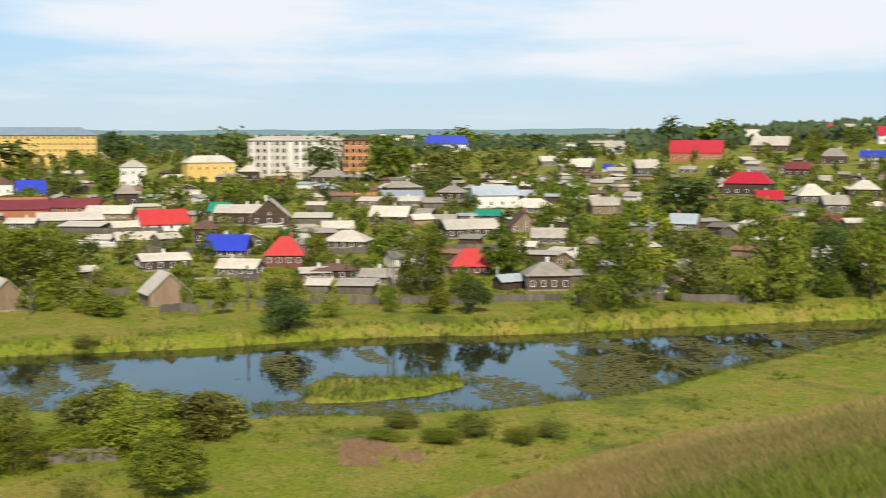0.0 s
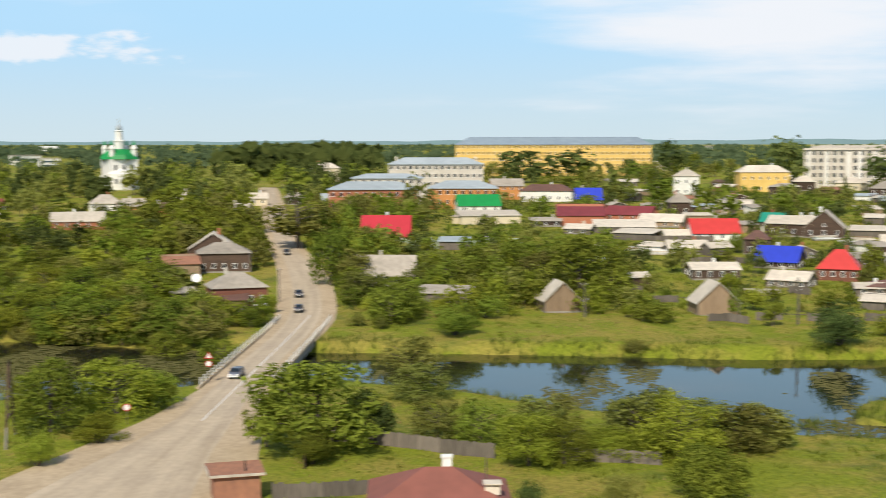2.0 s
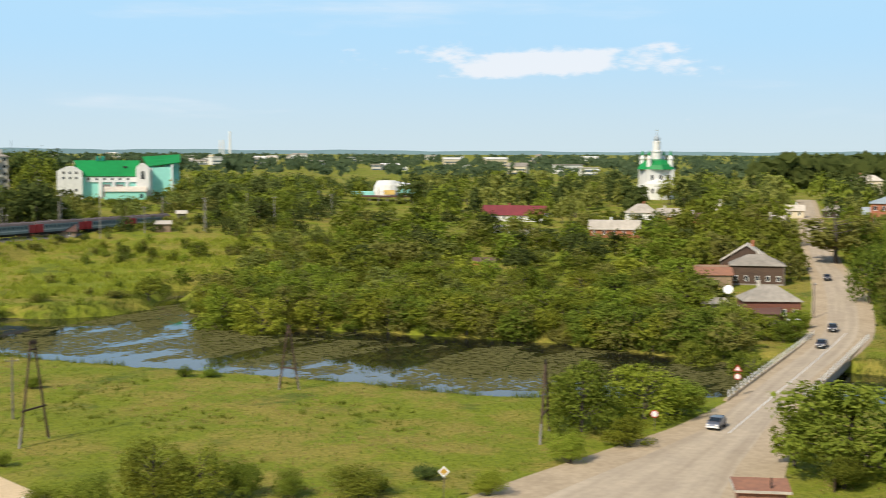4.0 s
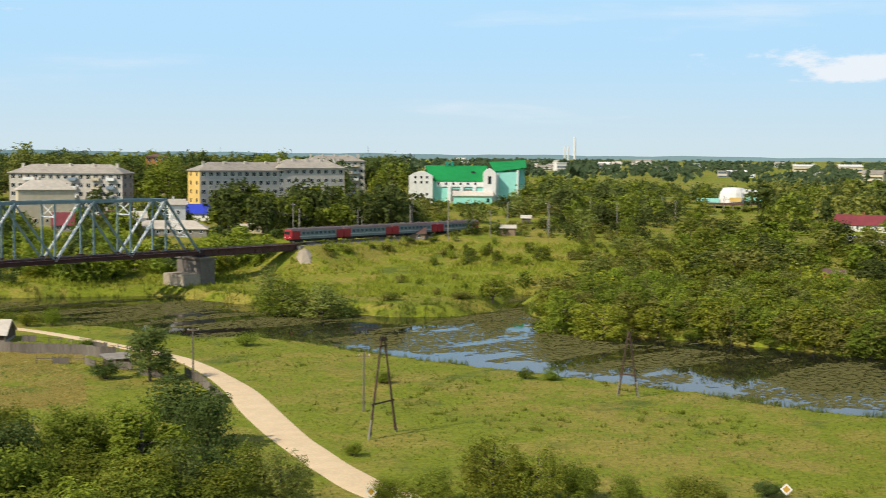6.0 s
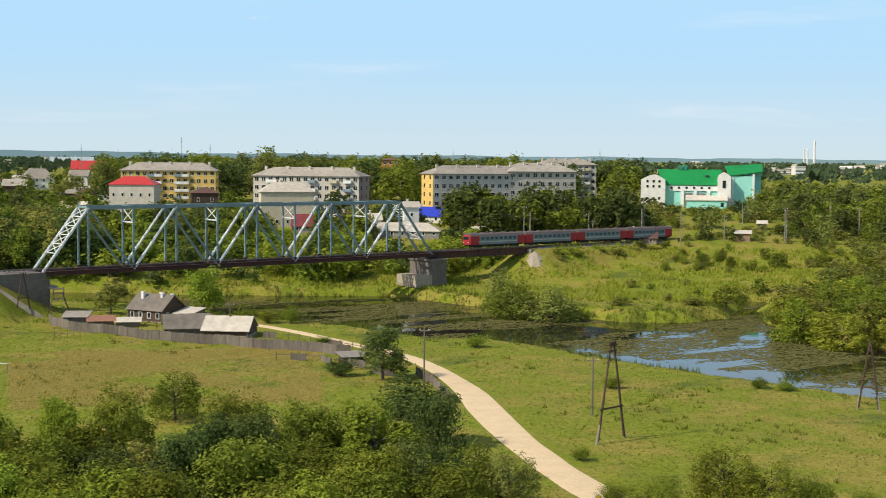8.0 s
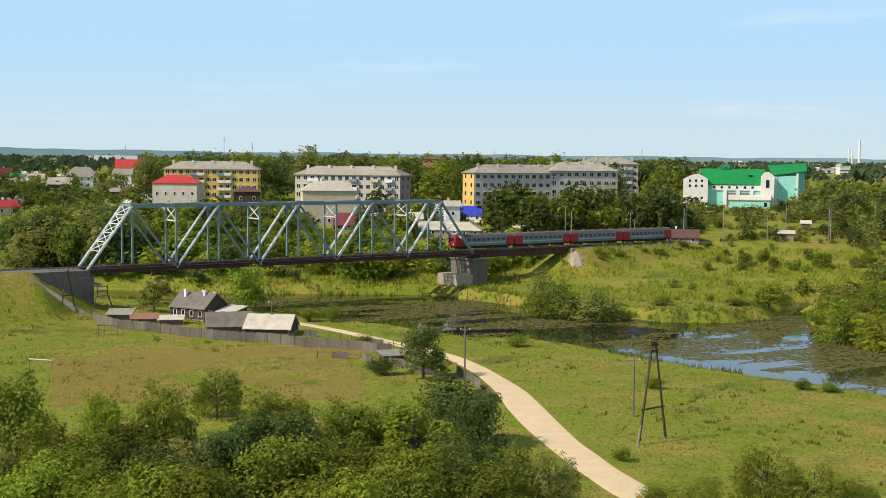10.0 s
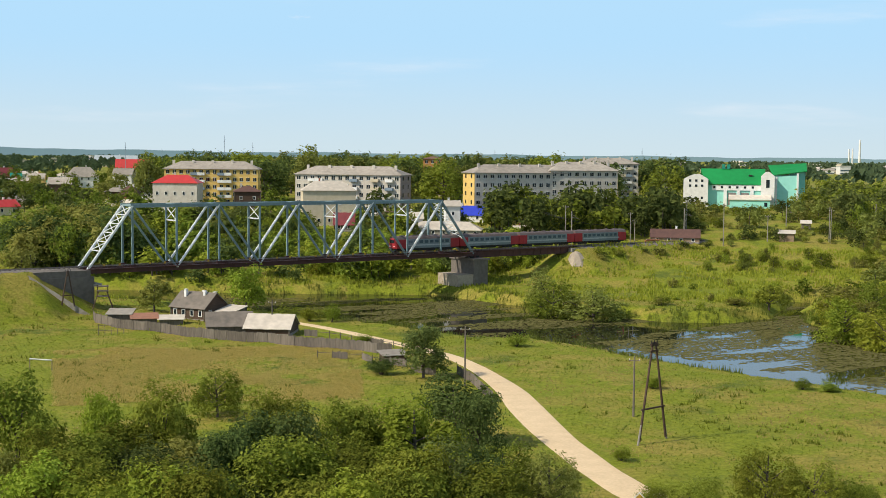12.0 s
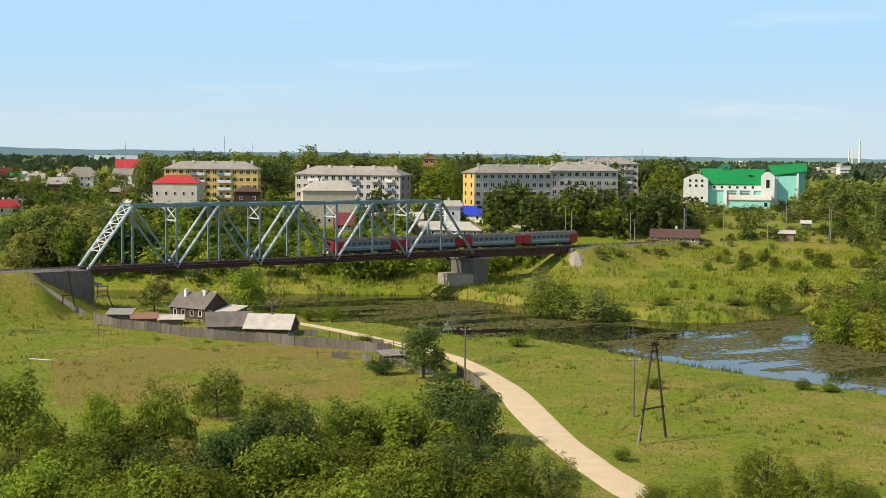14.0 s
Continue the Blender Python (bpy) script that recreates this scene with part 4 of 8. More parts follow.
def house(kind, x, y, rot, w, dep, eave, ridge, roof, wall, seed=0, name="house", windows=True, chimney=True, label="", dz=0.0):
    rng = random.Random(int(x * 7 + y * 13) + seed)
    z = gz(x, y) - 0.15 + dz
    BUILT.append((x, y, max(w, dep) / 2))
    far = math.hypot(x, y)
    for back in ((10, 24) if far > 330 else (8, 17)):
        BUILT.append((x * (1 - back / far), y * (1 - back / far), w * 0.5))
    cat = "shed" if name == "shed" else "house"
    how = {"side": "pitched", "end": "gabled", "hip": "hipped", "lean": "sloping"}[kind]
    h = thing(name, label or f"{WORDS[wall]} {cat} under a {how} {WORDS[roof]} roof", cat, pose(x, y, z, 0, 0, rot))
    hw, hd = w / 2, dep / 2
    m = Mesh()
    lo = -1.2
    if kind == "side":
        m.v += [(-hw, -hd, lo), (hw, -hd, lo), (hw, hd, lo), (-hw, hd, lo), (-hw, -hd, eave), (hw, -hd, eave), (hw, hd, eave), (-hw, hd, eave), (-hw, 0, ridge - 0.14), (hw, 0, ridge - 0.14)]
        m.f += [(3, 2, 1, 0), (0, 1, 5, 4), (2, 3, 7, 6), (1, 2, 6, 9, 5), (3, 0, 4, 8, 7)]
    elif kind == "end":
        m.v += [(-hw, -hd, lo), (hw, -hd, lo), (hw, hd, lo), (-hw, hd, lo), (-hw, -hd, eave), (hw, -hd, eave), (hw, hd, eave), (-hw, hd, eave), (0, -hd, ridge - 0.14), (0, hd, ridge - 0.14)]
        m.f += [(3, 2, 1, 0), (0, 1, 5, 8, 4), (2, 3, 7, 9, 6), (1, 2, 6, 5), (3, 0, 4, 7)]
    elif kind == "hip":
        m.box(0, 0, (eave + lo) / 2, w, dep, eave - lo)
    else:
        m.v += [(-hw, -hd, lo), (hw, -hd, lo), (hw, hd, lo), (-hw, hd, lo), (-hw, -hd, eave - .1), (hw, -hd, eave - .1), (hw, hd, ridge - .1), (-hw, hd, ridge - .1)]
        m.f += [(3, 2, 1, 0), (4, 5, 6, 7), (0, 1, 5, 4), (1, 2, 6, 5), (2, 3, 7, 6), (3, 0, 4, 7)]
    part("wall", m, wall, h)
    r = part("roof", roof_mesh(kind, w, dep, eave, ridge), roof, h, f"{WORDS[roof]} roof")
    if wall in ("wood_dark", "wood_grey", "wood_tan") and name != "shed":
        c = Mesh()
        for sx in (-hw, hw):
            for sy in (-hd, hd):
                c.box(sx, sy, (eave - 0.1) / 2, 0.28, 0.28, eave - 0.1)
        part("corner_post", c, "wood_grey" if wall != "wood_grey" else "wood_dark", h)
        part("plinth", Mesh().box(0, 0, 0.2, w + 0.16, dep + 0.16, 0.5), "concrete", h)
    if windows and eave > 1.9:
        zc = min(1.75, eave * 0.55)
        hh = min(1.15, eave * 0.42)
        storeys = 2 if eave > 5.2 else 1
        n = max(1, int(w / (2.3 if x * x + y * y < 400 ** 2 else 3.2)))
        for s in range(storeys):
            for i in range(n):
                window_parts(h, -hw + (i + 0.5) * w / n, -hd - 0.02, zc + s * eave / 2, 0, 0.75, hh)
            for i in range(max(1, int(dep / 3)) if x * x + y * y < 400 ** 2 else 0):
                k = max(1, int(dep / 3))
                for sx, rz in ((hw + 0.02, 90), (-hw - 0.02, -90)):
                    window_parts(h, sx, -hd + (i + 0.5) * dep / k, zc + s * eave / 2, rz, 0.85, hh)
        if kind == "end" and ridge - eave > 1.6:
            window_parts(h, 0, -hd - 0.02, eave + 0.55, 0, 0.6, 0.7)
    if chimney and kind != "lean" and name != "shed":
        cx, cy = rng.uniform(-0.25, 0.25) * w, rng.uniform(0.05, 0.2) * dep
        ch = part("chimney", Mesh().box(cx, cy, ridge + 0.1, 0.6, 0.6, 1.6).box(cx, cy, ridge + 0.85, 0.75, 0.75, 0.15), rng.choice(["white", "brick_red", "brick_white"]), r)
    return h


def block(x, y, rot, length, dep, floors, fh, wall, roof, roof_rise=2.5, name="apartment_building", bays=None, balconies=(), dz=0.0, label="", ends=None, chimneys=5, win=(1.3, 1.4), blind=False):
    """A long building of several storeys with rows of windows."""
    z = gz(x, y) + dz
    for i in range(-2, 3):
        BUILT.append((x + math.cos(radians(rot)) * length * i / 5, y + math.sin(radians(rot)) * length * i / 5, dep * 0.75))
    H = floors * fh + 0.8
    b = thing(name, label or f"{floors}-storey {WORDS[wall]} apartment building with a {WORDS[roof]} roof", "building", pose(x, y, z, 0, 0, rot))
    part("wall", Mesh().box(0, 0, H / 2 - 1, length, dep, H + 2), wall, b)
    if ends:
        for ex in (length / 2 + 0.03, -length / 2 - 0.03):
            part("end_wall", Mesh().box(ex, 0, H / 2 - 1, 0.1, dep + 0.02, H + 2), ends, b)
    r = part("roof", roof_mesh("hip", length, dep, H, H + roof_rise, 0.6, 0.2), roof, b)
    for i in range(chimneys):
        cx = (-0.42 + 0.84 * i / max(1, chimneys - 1)) * length
        part("vent_stack", Mesh().box(cx, -dep * 0.12, H + roof_rise * 0.8, 0.9, 0.7, 1.8), "brick_white", r)
    bays = bays or int(length / 3.2)
    pane = shared(f"pane_{win[0]}_{win[1]}", lambda: Mesh().box(0, 0, 0, win[0], 0.08, win[1]), "glass")
    fram = shared(f"wframe_{win[0]}_{win[1]}", lambda: Mesh().box(0, 0, -win[1] / 2 - 0.06, win[0] + 0.2, 0.2, 0.1).box(0, -0.03, 0, 0.08, 0.08, win[1]).box(0, -0.03, win[1] / 2, win[0] + 0.1, 0.1, 0.08), "white")
    for s in range(floors):
        zc = 0.8 + s * fh + fh * 0.52
        for i in range(bays):
            xx = -length / 2 + (i + 0.5) * length / bays
            w = part("window", pane, "glass", b, at=pose(xx, -dep / 2 - 0.02, zc))
            part("window_frame", fram, "white", w)
            if i in balconies:
                part("balcony", Mesh().box(xx, -dep / 2 - 0.6, zc - 1.25, 2.8, 1.2, 0.14).box(xx, -dep / 2 - 1.17, zc - 0.72, 2.8, 0.06, 1.0).box(xx - 1.37, -dep / 2 - 0.6, zc - 0.72, 0.06, 1.15, 1.0).box(xx + 1.37, -dep / 2 - 0.6, zc - 0.72, 0.06, 1.15, 1.0),
                     random.Random(i * 5 + s).choice(["white", "plaster_cream", "white", "roof_steel"]), b)
        if not blind:
            for k in range(2):
                for sx, rz in ((length / 2 + 0.07, 90), (-length / 2 - 0.07, -90)):
                    part("window", pane, "glass", b, at=pose(sx, (-0.25 + 0.5 * k) * dep, zc, 0, 0, rz))
    return b


# ---- plants ----
def leaf_cloud(rng, lobes, count, size, up=0.5):
    """Leaves gathered in sprays over the shells of the lobes (centre, radii), with gaps between the sprays."""
    m = Mesh()
    wts = [l[3] * l[4] + l[4] * l[5] + l[3] * l[5] for l in lobes]
    sprays = []
    for l in rng.choices(lobes, wts, k=count // (5 if count < 500 else 22 if count < 3000 else 40)):
        d = Vector((rng.gauss(0, 1), rng.gauss(0, 1), rng.gauss(0, 1) + 0.25)).normalized()
        rad = rng.random() ** 0.3 * (1 + rng.gauss(0, 0.1))
        sprays.append((Vector((l[0] + d.x * l[3] * rad, l[1] + d.y * l[4] * rad, l[2] + d.z * l[5] * rad)), d, (0.34 if count < 500 else 0.25 if count < 3000 else 0.19) * (l[3] + l[5]) / 2))
    for _ in range(count):
        o, d, r = rng.choice(sprays)
        c = o + Vector((rng.gauss(0, r), rng.gauss(0, r), rng.gauss(0, r * 0.7))) + d * rng.uniform(0, r)
        if rng.random() < 0.5:      # the rest fills the crown evenly
            l = rng.choices(lobes, wts)[0]
            d = Vector((rng.gauss(0, 1), rng.gauss(0, 1), rng.gauss(0, 1) + 0.15)).normalized()
            rad = rng.random() ** 0.25
            c = Vector((l[0] + d.x * l[3] * rad, l[1] + d.y * l[4] * rad, l[2] + d.z * l[5] * rad))
        if c.z < 0.02:
            continue
        nrm = (d + Vector((rng.uniform(-1, 1), rng.uniform(-1, 1), rng.uniform(-1, 1) + up)) * 0.62).normalized()
        a = nrm.orthogonal().normalized()
        a = Matrix.Rotation(rng.random() * 6.28, 3, nrm) @ a
        b = nrm.cross(a)
        s = size * rng.uniform(0.55, 1.35)
        bend = nrm * s * 0.25
        m.face(c - a * s, c - b * s * 0.55 + bend, c + a * s, c + b * s * 0.55 + bend)
    return m


def tree_shape(kind, seed, count, size):
    """Template: (trunk mesh, crown mesh) of height 1."""
    rng = random.Random(seed)
    trunk, lobes = Mesh(), []
    if kind == "bush":
        for i in range(9):
            a, r = rng.uniform(0, 6.28), rng.uniform(0.1, 0.42)
            h = rng.uniform(0.3, 0.72)
            lobes.append((r * math.cos(a), r * math.sin(a), h * 0.75, 0.26, 0.26, h * 0.45))
            trunk.tube((0, 0, -0.05), (r * math.cos(a) * 0.7, r * math.sin(a) * 0.7, h * 0.8), 0.018, 0.006, 5)
        lobes.append((0, 0, 0.5, 0.33, 0.33, 0.45))
    elif kind in ("round", "willow"):
        trunk.tube((0, 0, -0.05), (0.01, 0.0, 0.35), 0.028, 0.02, 7).tube((0.01, 0, 0.33), (0.03, 0.02, 0.8), 0.02, 0.006, 6)
        n = 13 if kind == "round" else 16
        for i in range(n):
            a, z = rng.uniform(0, 6.28), rng.uniform(0.27, 0.86)
            r = (0.30 if kind == "round" else 0.36) * math.sin(math.pi * (0.2 + 0.8 * z) ** 1.2) + rng.uniform(-0.05, 0.07)
            s = rng.uniform(0.12, 0.2)
            lobes.append((r * math.cos(a), r * math.sin(a), z, s, s, s * rng.uniform(0.8, 1.2)))
            trunk.tube((0.01, 0, max(0.2, z - 0.25)), (r * math.cos(a), r * math.sin(a), z), 0.012, 0.004, 5)
        lobes.append((0, 0, 0.58, 0.24, 0.24, 0.36))
        if kind == "willow":
            lobes += [(0.34 * math.cos(i), 0.34 * math.sin(i), 0.24, 0.18, 0.18, 0.24) for i in range(7)]
    elif kind == "tall":
        trunk.tube((0, 0, -0.05), (0.01, 0.01, 0.55), 0.018, 0.012, 7).tube((0.01, 0.01, 0.53), (0.0, 0.02, 0.95), 0.012, 0.003, 6)
        for i in range(15):
            a, z = rng.uniform(0, 6.28), rng.uniform(0.3, 0.93)
            r = 0.17 * math.sin(math.pi * min(1, 1.12 - z * 0.95)) * rng.uniform(0.4, 1.2)
            s = rng.uniform(0.06, 0.115) * (1.15 - 0.5 * z)
            lobes.append((r * math.cos(a), r * math.sin(a), z, s, s, s * 1.5))
            trunk.tube((0.01, 0.01, z - 0.1), (r * math.cos(a), r * math.sin(a), z), 0.007, 0.002, 5)
    else:                       # conifer
        trunk.tube((0, 0, -0.05), (0, 0, 0.96), 0.018, 0.003, 7)
        for i in range(26):
            z = 0.16 + 0.8 * i / 26
            a = i * 2.4
            r = 0.19 * (1.04 - z)
            lobes.append((r * math.cos(a), r * math.sin(a), z, 0.10 * (1.15 - z), 0.10 * (1.15 - z), 0.035))
        lobes.append((0, 0, 0.5, 0.07, 0.07, 0.4))
    if count < 500:             # far crowns hide their limbs
        trunk = Mesh().tube((0, 0, -0.05), (0, 0, 0.6), 0.022, 0.01, 5)
    return trunk, leaf_cloud(rng, lobes, count, size)


TREES = {}


def tree_meshes(kind, leaf, bark, var, count, size):
    key = (kind, leaf, bark, var, count)
    if key not in TREES:
        t, c = tree_shape(kind, 11 * var + len(kind), count, size)
        TREES[key] = (t.data("trunk", M[bark]), c.data("crown", M[leaf]))
    return TREES[key]


LEAF_WORD = {"leaf_a": "green", "leaf_b": "fresh light green", "leaf_c": "dark green", "leaf_d": "olive green", "leaf_y": "yellowing"}
KIND_WORD = {"bush": "rounded leafy bush", "round": "broad leafy tree", "willow": "spreading willow", "tall": "tall slender tree", "conifer": "pointed conifer"}
PLANTED = []


def plant(kind, x, y, h, w=None, leaf="leaf_a", detail="mid", z=None, group="trees by the river"):
    """A tree or bush of height h and crown width w."""
    k = int(abs(x) * 3.1 + abs(y) * 1.7)
    var = k % 4
    count, size = DETAIL[detail]
    if kind == "tall":
        size *= 0.72
    if kind == "conifer":
        size *= 0.8
    bark = "birch" if kind == "tall" and k % 2 else "bark"
    tm, cm = tree_meshes(kind, leaf, bark, var, count, size)
    nat = NATURAL[kind]
    sx = (w / nat) if w else h
    zz = gz(x, y) if z is None else z
    noun = "bush" if kind == "bush" else "tree"
    t = thing(noun, f"{LEAF_WORD[leaf]} {KIND_WORD[kind]} standing in grass", noun, pose(x, y, zz, 0, 0, (k * 47) % 360) @ Matrix.Diagonal((sx, sx, h, 1)), group)
    part("trunk", tm, bark, t)
    part("crown", cm, leaf, t)
    PLANTED.append((x, y))
    return t


BUILT = []


def free(x, y, gap=3.0):
    """Is the place clear of water, roads, track and houses?"""
    px, py = np.array([x]), np.array([y])
    if ring_distance(px, py, NEAR_BANK + FAR_BANK)[0] < 2.0:
        return False
    if ring_distance(px, py, ROAD, False)[0] < 7.5 or ring_distance(px, py, LANE, False)[0] < 4.5:
        return False
    u = (x - TRACK0.x) * TRACK_DIR.x + (y - TRACK0.y) * TRACK_DIR.y
    q = abs(-(x - TRACK0.x) * TRACK_DIR.y + (y - TRACK0.y) * TRACK_DIR.x)
    if q < 6:
        return False
    return all(math.hypot(x - bx, y - by) > br + gap for bx, by, br in BUILT)


def polar(az, d):
    return d * math.sin(radians(az)), d * math.cos(radians(az))


def grove(seed, n, az0, az1, d0, d1, kinds, h0, h1, leaves, detail="mid", gap=3.0, group="trees by the river", spread=1.0, stuff=False, place=None):
    """n plants scattered over a sector of the land; as stuff they make one mass."""
    rng = random.Random(seed)
    done = tries = 0
    mass = {}
    while done < n and tries < n * 12:
        tries += 1
        x, y = place(rng) if place else polar(rng.uniform(az0, az1), math.sqrt(rng.uniform(d0 * d0, d1 * d1)))
        if not place and not free(x, y, gap):
            continue
        k = rng.choice(kinds)
        h = rng.uniform(h0, h1) * (0.55 if k == "bush" else 1.0)
        nat = NATURAL[k]
        w = h * nat * spread * rng.uniform(0.85, 1.2)
        leaf = rng.choice(leaves)
        done += 1
        if not stuff:
            plant(k, x, y, h, w, leaf, detail, group=group)
            continue
        count, size = DETAIL[detail]
        size *= {"tall": 0.72, "conifer": 0.8}.get(k, 1.0)
        tm, cm = tree_meshes(k, leaf, "bark", done % 4, count, size)
        a = rng.uniform(0, 6.28)
        for me, mat in ((tm, "bark"), (cm, leaf)):
            key = (k, done % 4, mat, detail)
            if (me.name, "v") not in RAW:
                v = np.empty(len(me.vertices) * 3, np.float32)
                me.vertices.foreach_get("co", v)
                RAW[(me.name, "v")] = v.reshape(-1, 3)
                RAW[(me.name, "f")] = [tuple(p.vertices) for p in me.polygons]
            v, f = RAW[(me.name, "v")], RAW[(me.name, "f")]
            c, s = math.cos(a) * w / nat, math.sin(a) * w / nat
            vv = np.stack([x + v[:, 0] * c - v[:, 1] * s, y + v[:, 0] * s + v[:, 1] * c, gz(x, y) + v[:, 2] * h], 1)
            vs, fs, base = mass.setdefault(mat, ([], [], [0]))
            vs.append(vv)
            fs += [tuple(i + base[0] for i in q) for q in f]
            base[0] += len(v)
    if stuff:
        g = thing("thicket", "mass of green trees and bushes between the houses", "trees", Matrix.Identity(4), kind="stuff")
        for mat, (vs, fs, _) in mass.items():
            me = bpy.data.meshes.new("thicket")
            me.from_pydata(np.concatenate(vs).tolist(), [], fs)
            me.materials.append(M[mat])
            tagged(part("trunks" if mat == "bark" else "crowns", me, mat, g), kind="stuff")


RAW = {}
NATURAL = {"bush": 1.25, "round": 0.95, "willow": 1.1, "tall": 0.42, "conifer": 0.42}
DETAIL = {"near": (8000, 0.0185), "fine": (4000, 0.0255), "mid": (1700, 0.037), "far": (320, 0.072)}


# ---- the town's small houses ----
house("side", 449.5, 119.1, -61, 15.7, 9.0, 4.8, 7.6, "roof_tin", "plaster_white")
house("side", 393.2, 137.5, -85, 11.8, 9.0, 2.6, 5.4, "slate_pale", "wood_dark")
house("side", 373.3, 180.3, -81, 13.6, 9.0, 4.1, 6.2, "slate_pale", "wood_dark")
house("end", 375.0, 170.7, -70, 11.4, 9.0, 3.4, 8.3, "slate", "wood_dark")
house("side", 385.5, 192.5, -80, 7.2, 5.8, 2.7, 5.1, "roof_teal", "wood_grey")
house("side", 362.6, 143.5, -68, 8.8, 7.0, 2.0, 3.7, "slate_pale", "wood_grey")
house("hip", 335.3, 129.7, -86, 11.5, 9.0, 2.2, 4.8, "slate_pale", "wood_dark")
house("side", 311.0, 153.5, -78, 10.6, 9.0, 2.0, 5.4, "roof_blue", "wood_dark")
house("hip", 300.3, 132.8, -72, 9.4, 7.4, 3.3, 7.4, "roof_red", "wood_red")
house("hip", 328.7, 169.1, -67, 6.5, 5.2, 4.6, 6.7, "slate_brown", "wood_dark")
house("side", 284.3, 137.3, -83, 9.4, 7.5, 2.0, 3.7, "slate_pale", "wood_grey")
house("hip", 285.9, 114.1, -63, 10.9, 8.7, 2.3, 3.4, "slate_brown", "wood_dark")
house("lean", 264.8, 109.3, -79, 4.8, 4.0, 2.0, 3.3, "slate_pale", "wood_grey", name="shed", windows=False)
house("side", 281.6, 117.5, -57, 6.6, 5.3, 2.0, 2.9, "slate_pale", "wood_grey")
house("side", 280.5, 100.5, -86, 8.6, 6.9, 2.0, 3.4, "slate", "wood_tan")
house("lean", 266.0, 100.9, -79, 7.6, 6.0, 2.0, 2.9, "slate", "wood_grey", name="shed", windows=False)
house("hip", 301.3, 85.6, -66, 9.3, 7.0, 2.5, 6.2, "roof_red", "wood_red")
house("hip", 284.4, 63.3, -68, 9.6, 7.7, 3.7, 6.2, "slate", "wood_dark")
house("lean", 295.3, 58.2, -65, 3.6, 4.0, 2.0, 2.9, "slate", "wood_grey", name="shed", windows=False)
house("side", 364.9, 104.2, -55, 15.5, 9.0, 3.0, 5.3, "slate_pale", "wood_dark")
house("side", 408.3, 109.7, -86, 8.2, 6.5, 2.0, 3.6, "roof_teal", "wood_grey")
house("side", 394.2, 120.2, -74, 6.6, 5.3, 2.0, 3.1, "slate", "wood_dark")
house("lean", 350.0, 99.2, -92, 5.7, 4.5, 2.0, 2.9, "slate", "wood_dark", name="shed", windows=False)
house("side", 340.0, 80.8, -92, 4.9, 4.0, 2.0, 3.0, "slate_pale", "wood_dark")
house("side", 359.6, 79.3, -78, 9.4, 7.5, 2.2, 4.4, "slate", "wood_grey")
house("end", 384.3, 92.9, -62, 8.4, 6.7, 2.0, 6.1, "slate_brown", "wood_tan")
house("hip", 437.1, 102.5, -82, 14.9, 9.0, 2.0, 4.7, "slate_pale", "wood_grey")
house("hip", 487.1, 165.8, -57, 13.6, 9.0, 4.0, 6.0, "slate", "wood_dark")
house("lean", 464.0, 157.6, -69, 14.7, 9.0, 2.0, 4.3, "roof_tin", "wood_grey", name="shed", windows=False)
house("hip", 478.8, 142.9, -88, 10.5, 8.4, 3.3, 5.5, "slate", "wood_dark")
house("hip", 547.4, 220.0, -87, 15.2, 9.0, 3.4, 6.3, "slate", "wood_dark")
house("hip", 577.4, 250.7, -87, 11.6, 9.0, 3.9, 6.4, "slate_pale", "plaster_cream")
house("hip", 509.4, 250.0, -60, 11.9, 9.0, 5.2, 6.5, "slate", "wood_dark")
house("hip", 546.7, 279.5, -47, 22.2, 9.0, 9.2, 12.1, "slate_pale", "plaster_yellow")
house("hip", 567.6, 269.3, -56, 9.3, 7.5, 4.4, 6.9, "slate_pale", "wood_dark")
house("side", 720.0, 138.6, -78, 9.2, 7.4, 2.6, 6.0, "roof_tin", "plaster_white")
house("side", 685.1, 120.1, -100, 4.6, 4.0, 2.0, 3.7, "roof_blue", "plaster_white")
house("side", 440.5, 77.6, -90, 9.4, 7.5, 3.2, 4.9, "slate", "wood_tan")
house("hip", 1086.9, 330.2, -82, 39.0, 9.0, 7.3, 14.7, "roof_blue", "plaster_white")
house("end", 1325.3, 349.1, -80, 12.2, 9.0, 6.7, 10.6, "slate", "wood_grey")
house("side", 495.4, 199.0, -57, 8.4, 6.7, 2.3, 3.8, "roof_tin", "wood_grey")
house("side", 491.4, 182.7, -75, 9.4, 7.6, 2.1, 3.4, "slate_brown", "brick_orange")
house("lean", 441.9, 139.2, -67, 7.0, 5.6, 2.1, 3.5, "slate", "wood_grey", name="shed", windows=False)
house("side", 447.1, 149.3, -75, 7.2, 5.7, 2.0, 3.3, "slate_pale", "wood_grey")
house("lean", 385.2, 160.9, -72, 11.5, 9.0, 2.0, 3.0, "slate_pale", "wood_grey", name="shed", windows=False)
house("side", 768.9, 170.5, -62, 10.1, 8.1, 3.2, 5.9, "slate_pale", "wood_grey")
house("hip", 876.0, 183.6, -72, 11.5, 9.0, 3.7, 6.3, "slate", "plaster_white")
house("side", 764.0, 83.1, -88, 29.0, 9.0, 5.1, 11.4, "roof_crimson", "brick_red")
house("hip", 527.7, 37.1, -96, 18.2, 9.0, 5.0, 9.1, "roof_crimson", "wood_dark")
house("side", 482.3, 27.0, -75, 8.8, 7.0, 2.6, 5.3, "roof_crimson", "wood_grey")
house("hip", 493.6, 12.8, -71, 10.8, 8.6, 3.4, 7.2, "slate_pale", "wood_grey")
house("side", 333.2, -6.2, -107, 8.1, 6.4, 2.4, 5.6, "roof_crimson", "plaster_white")
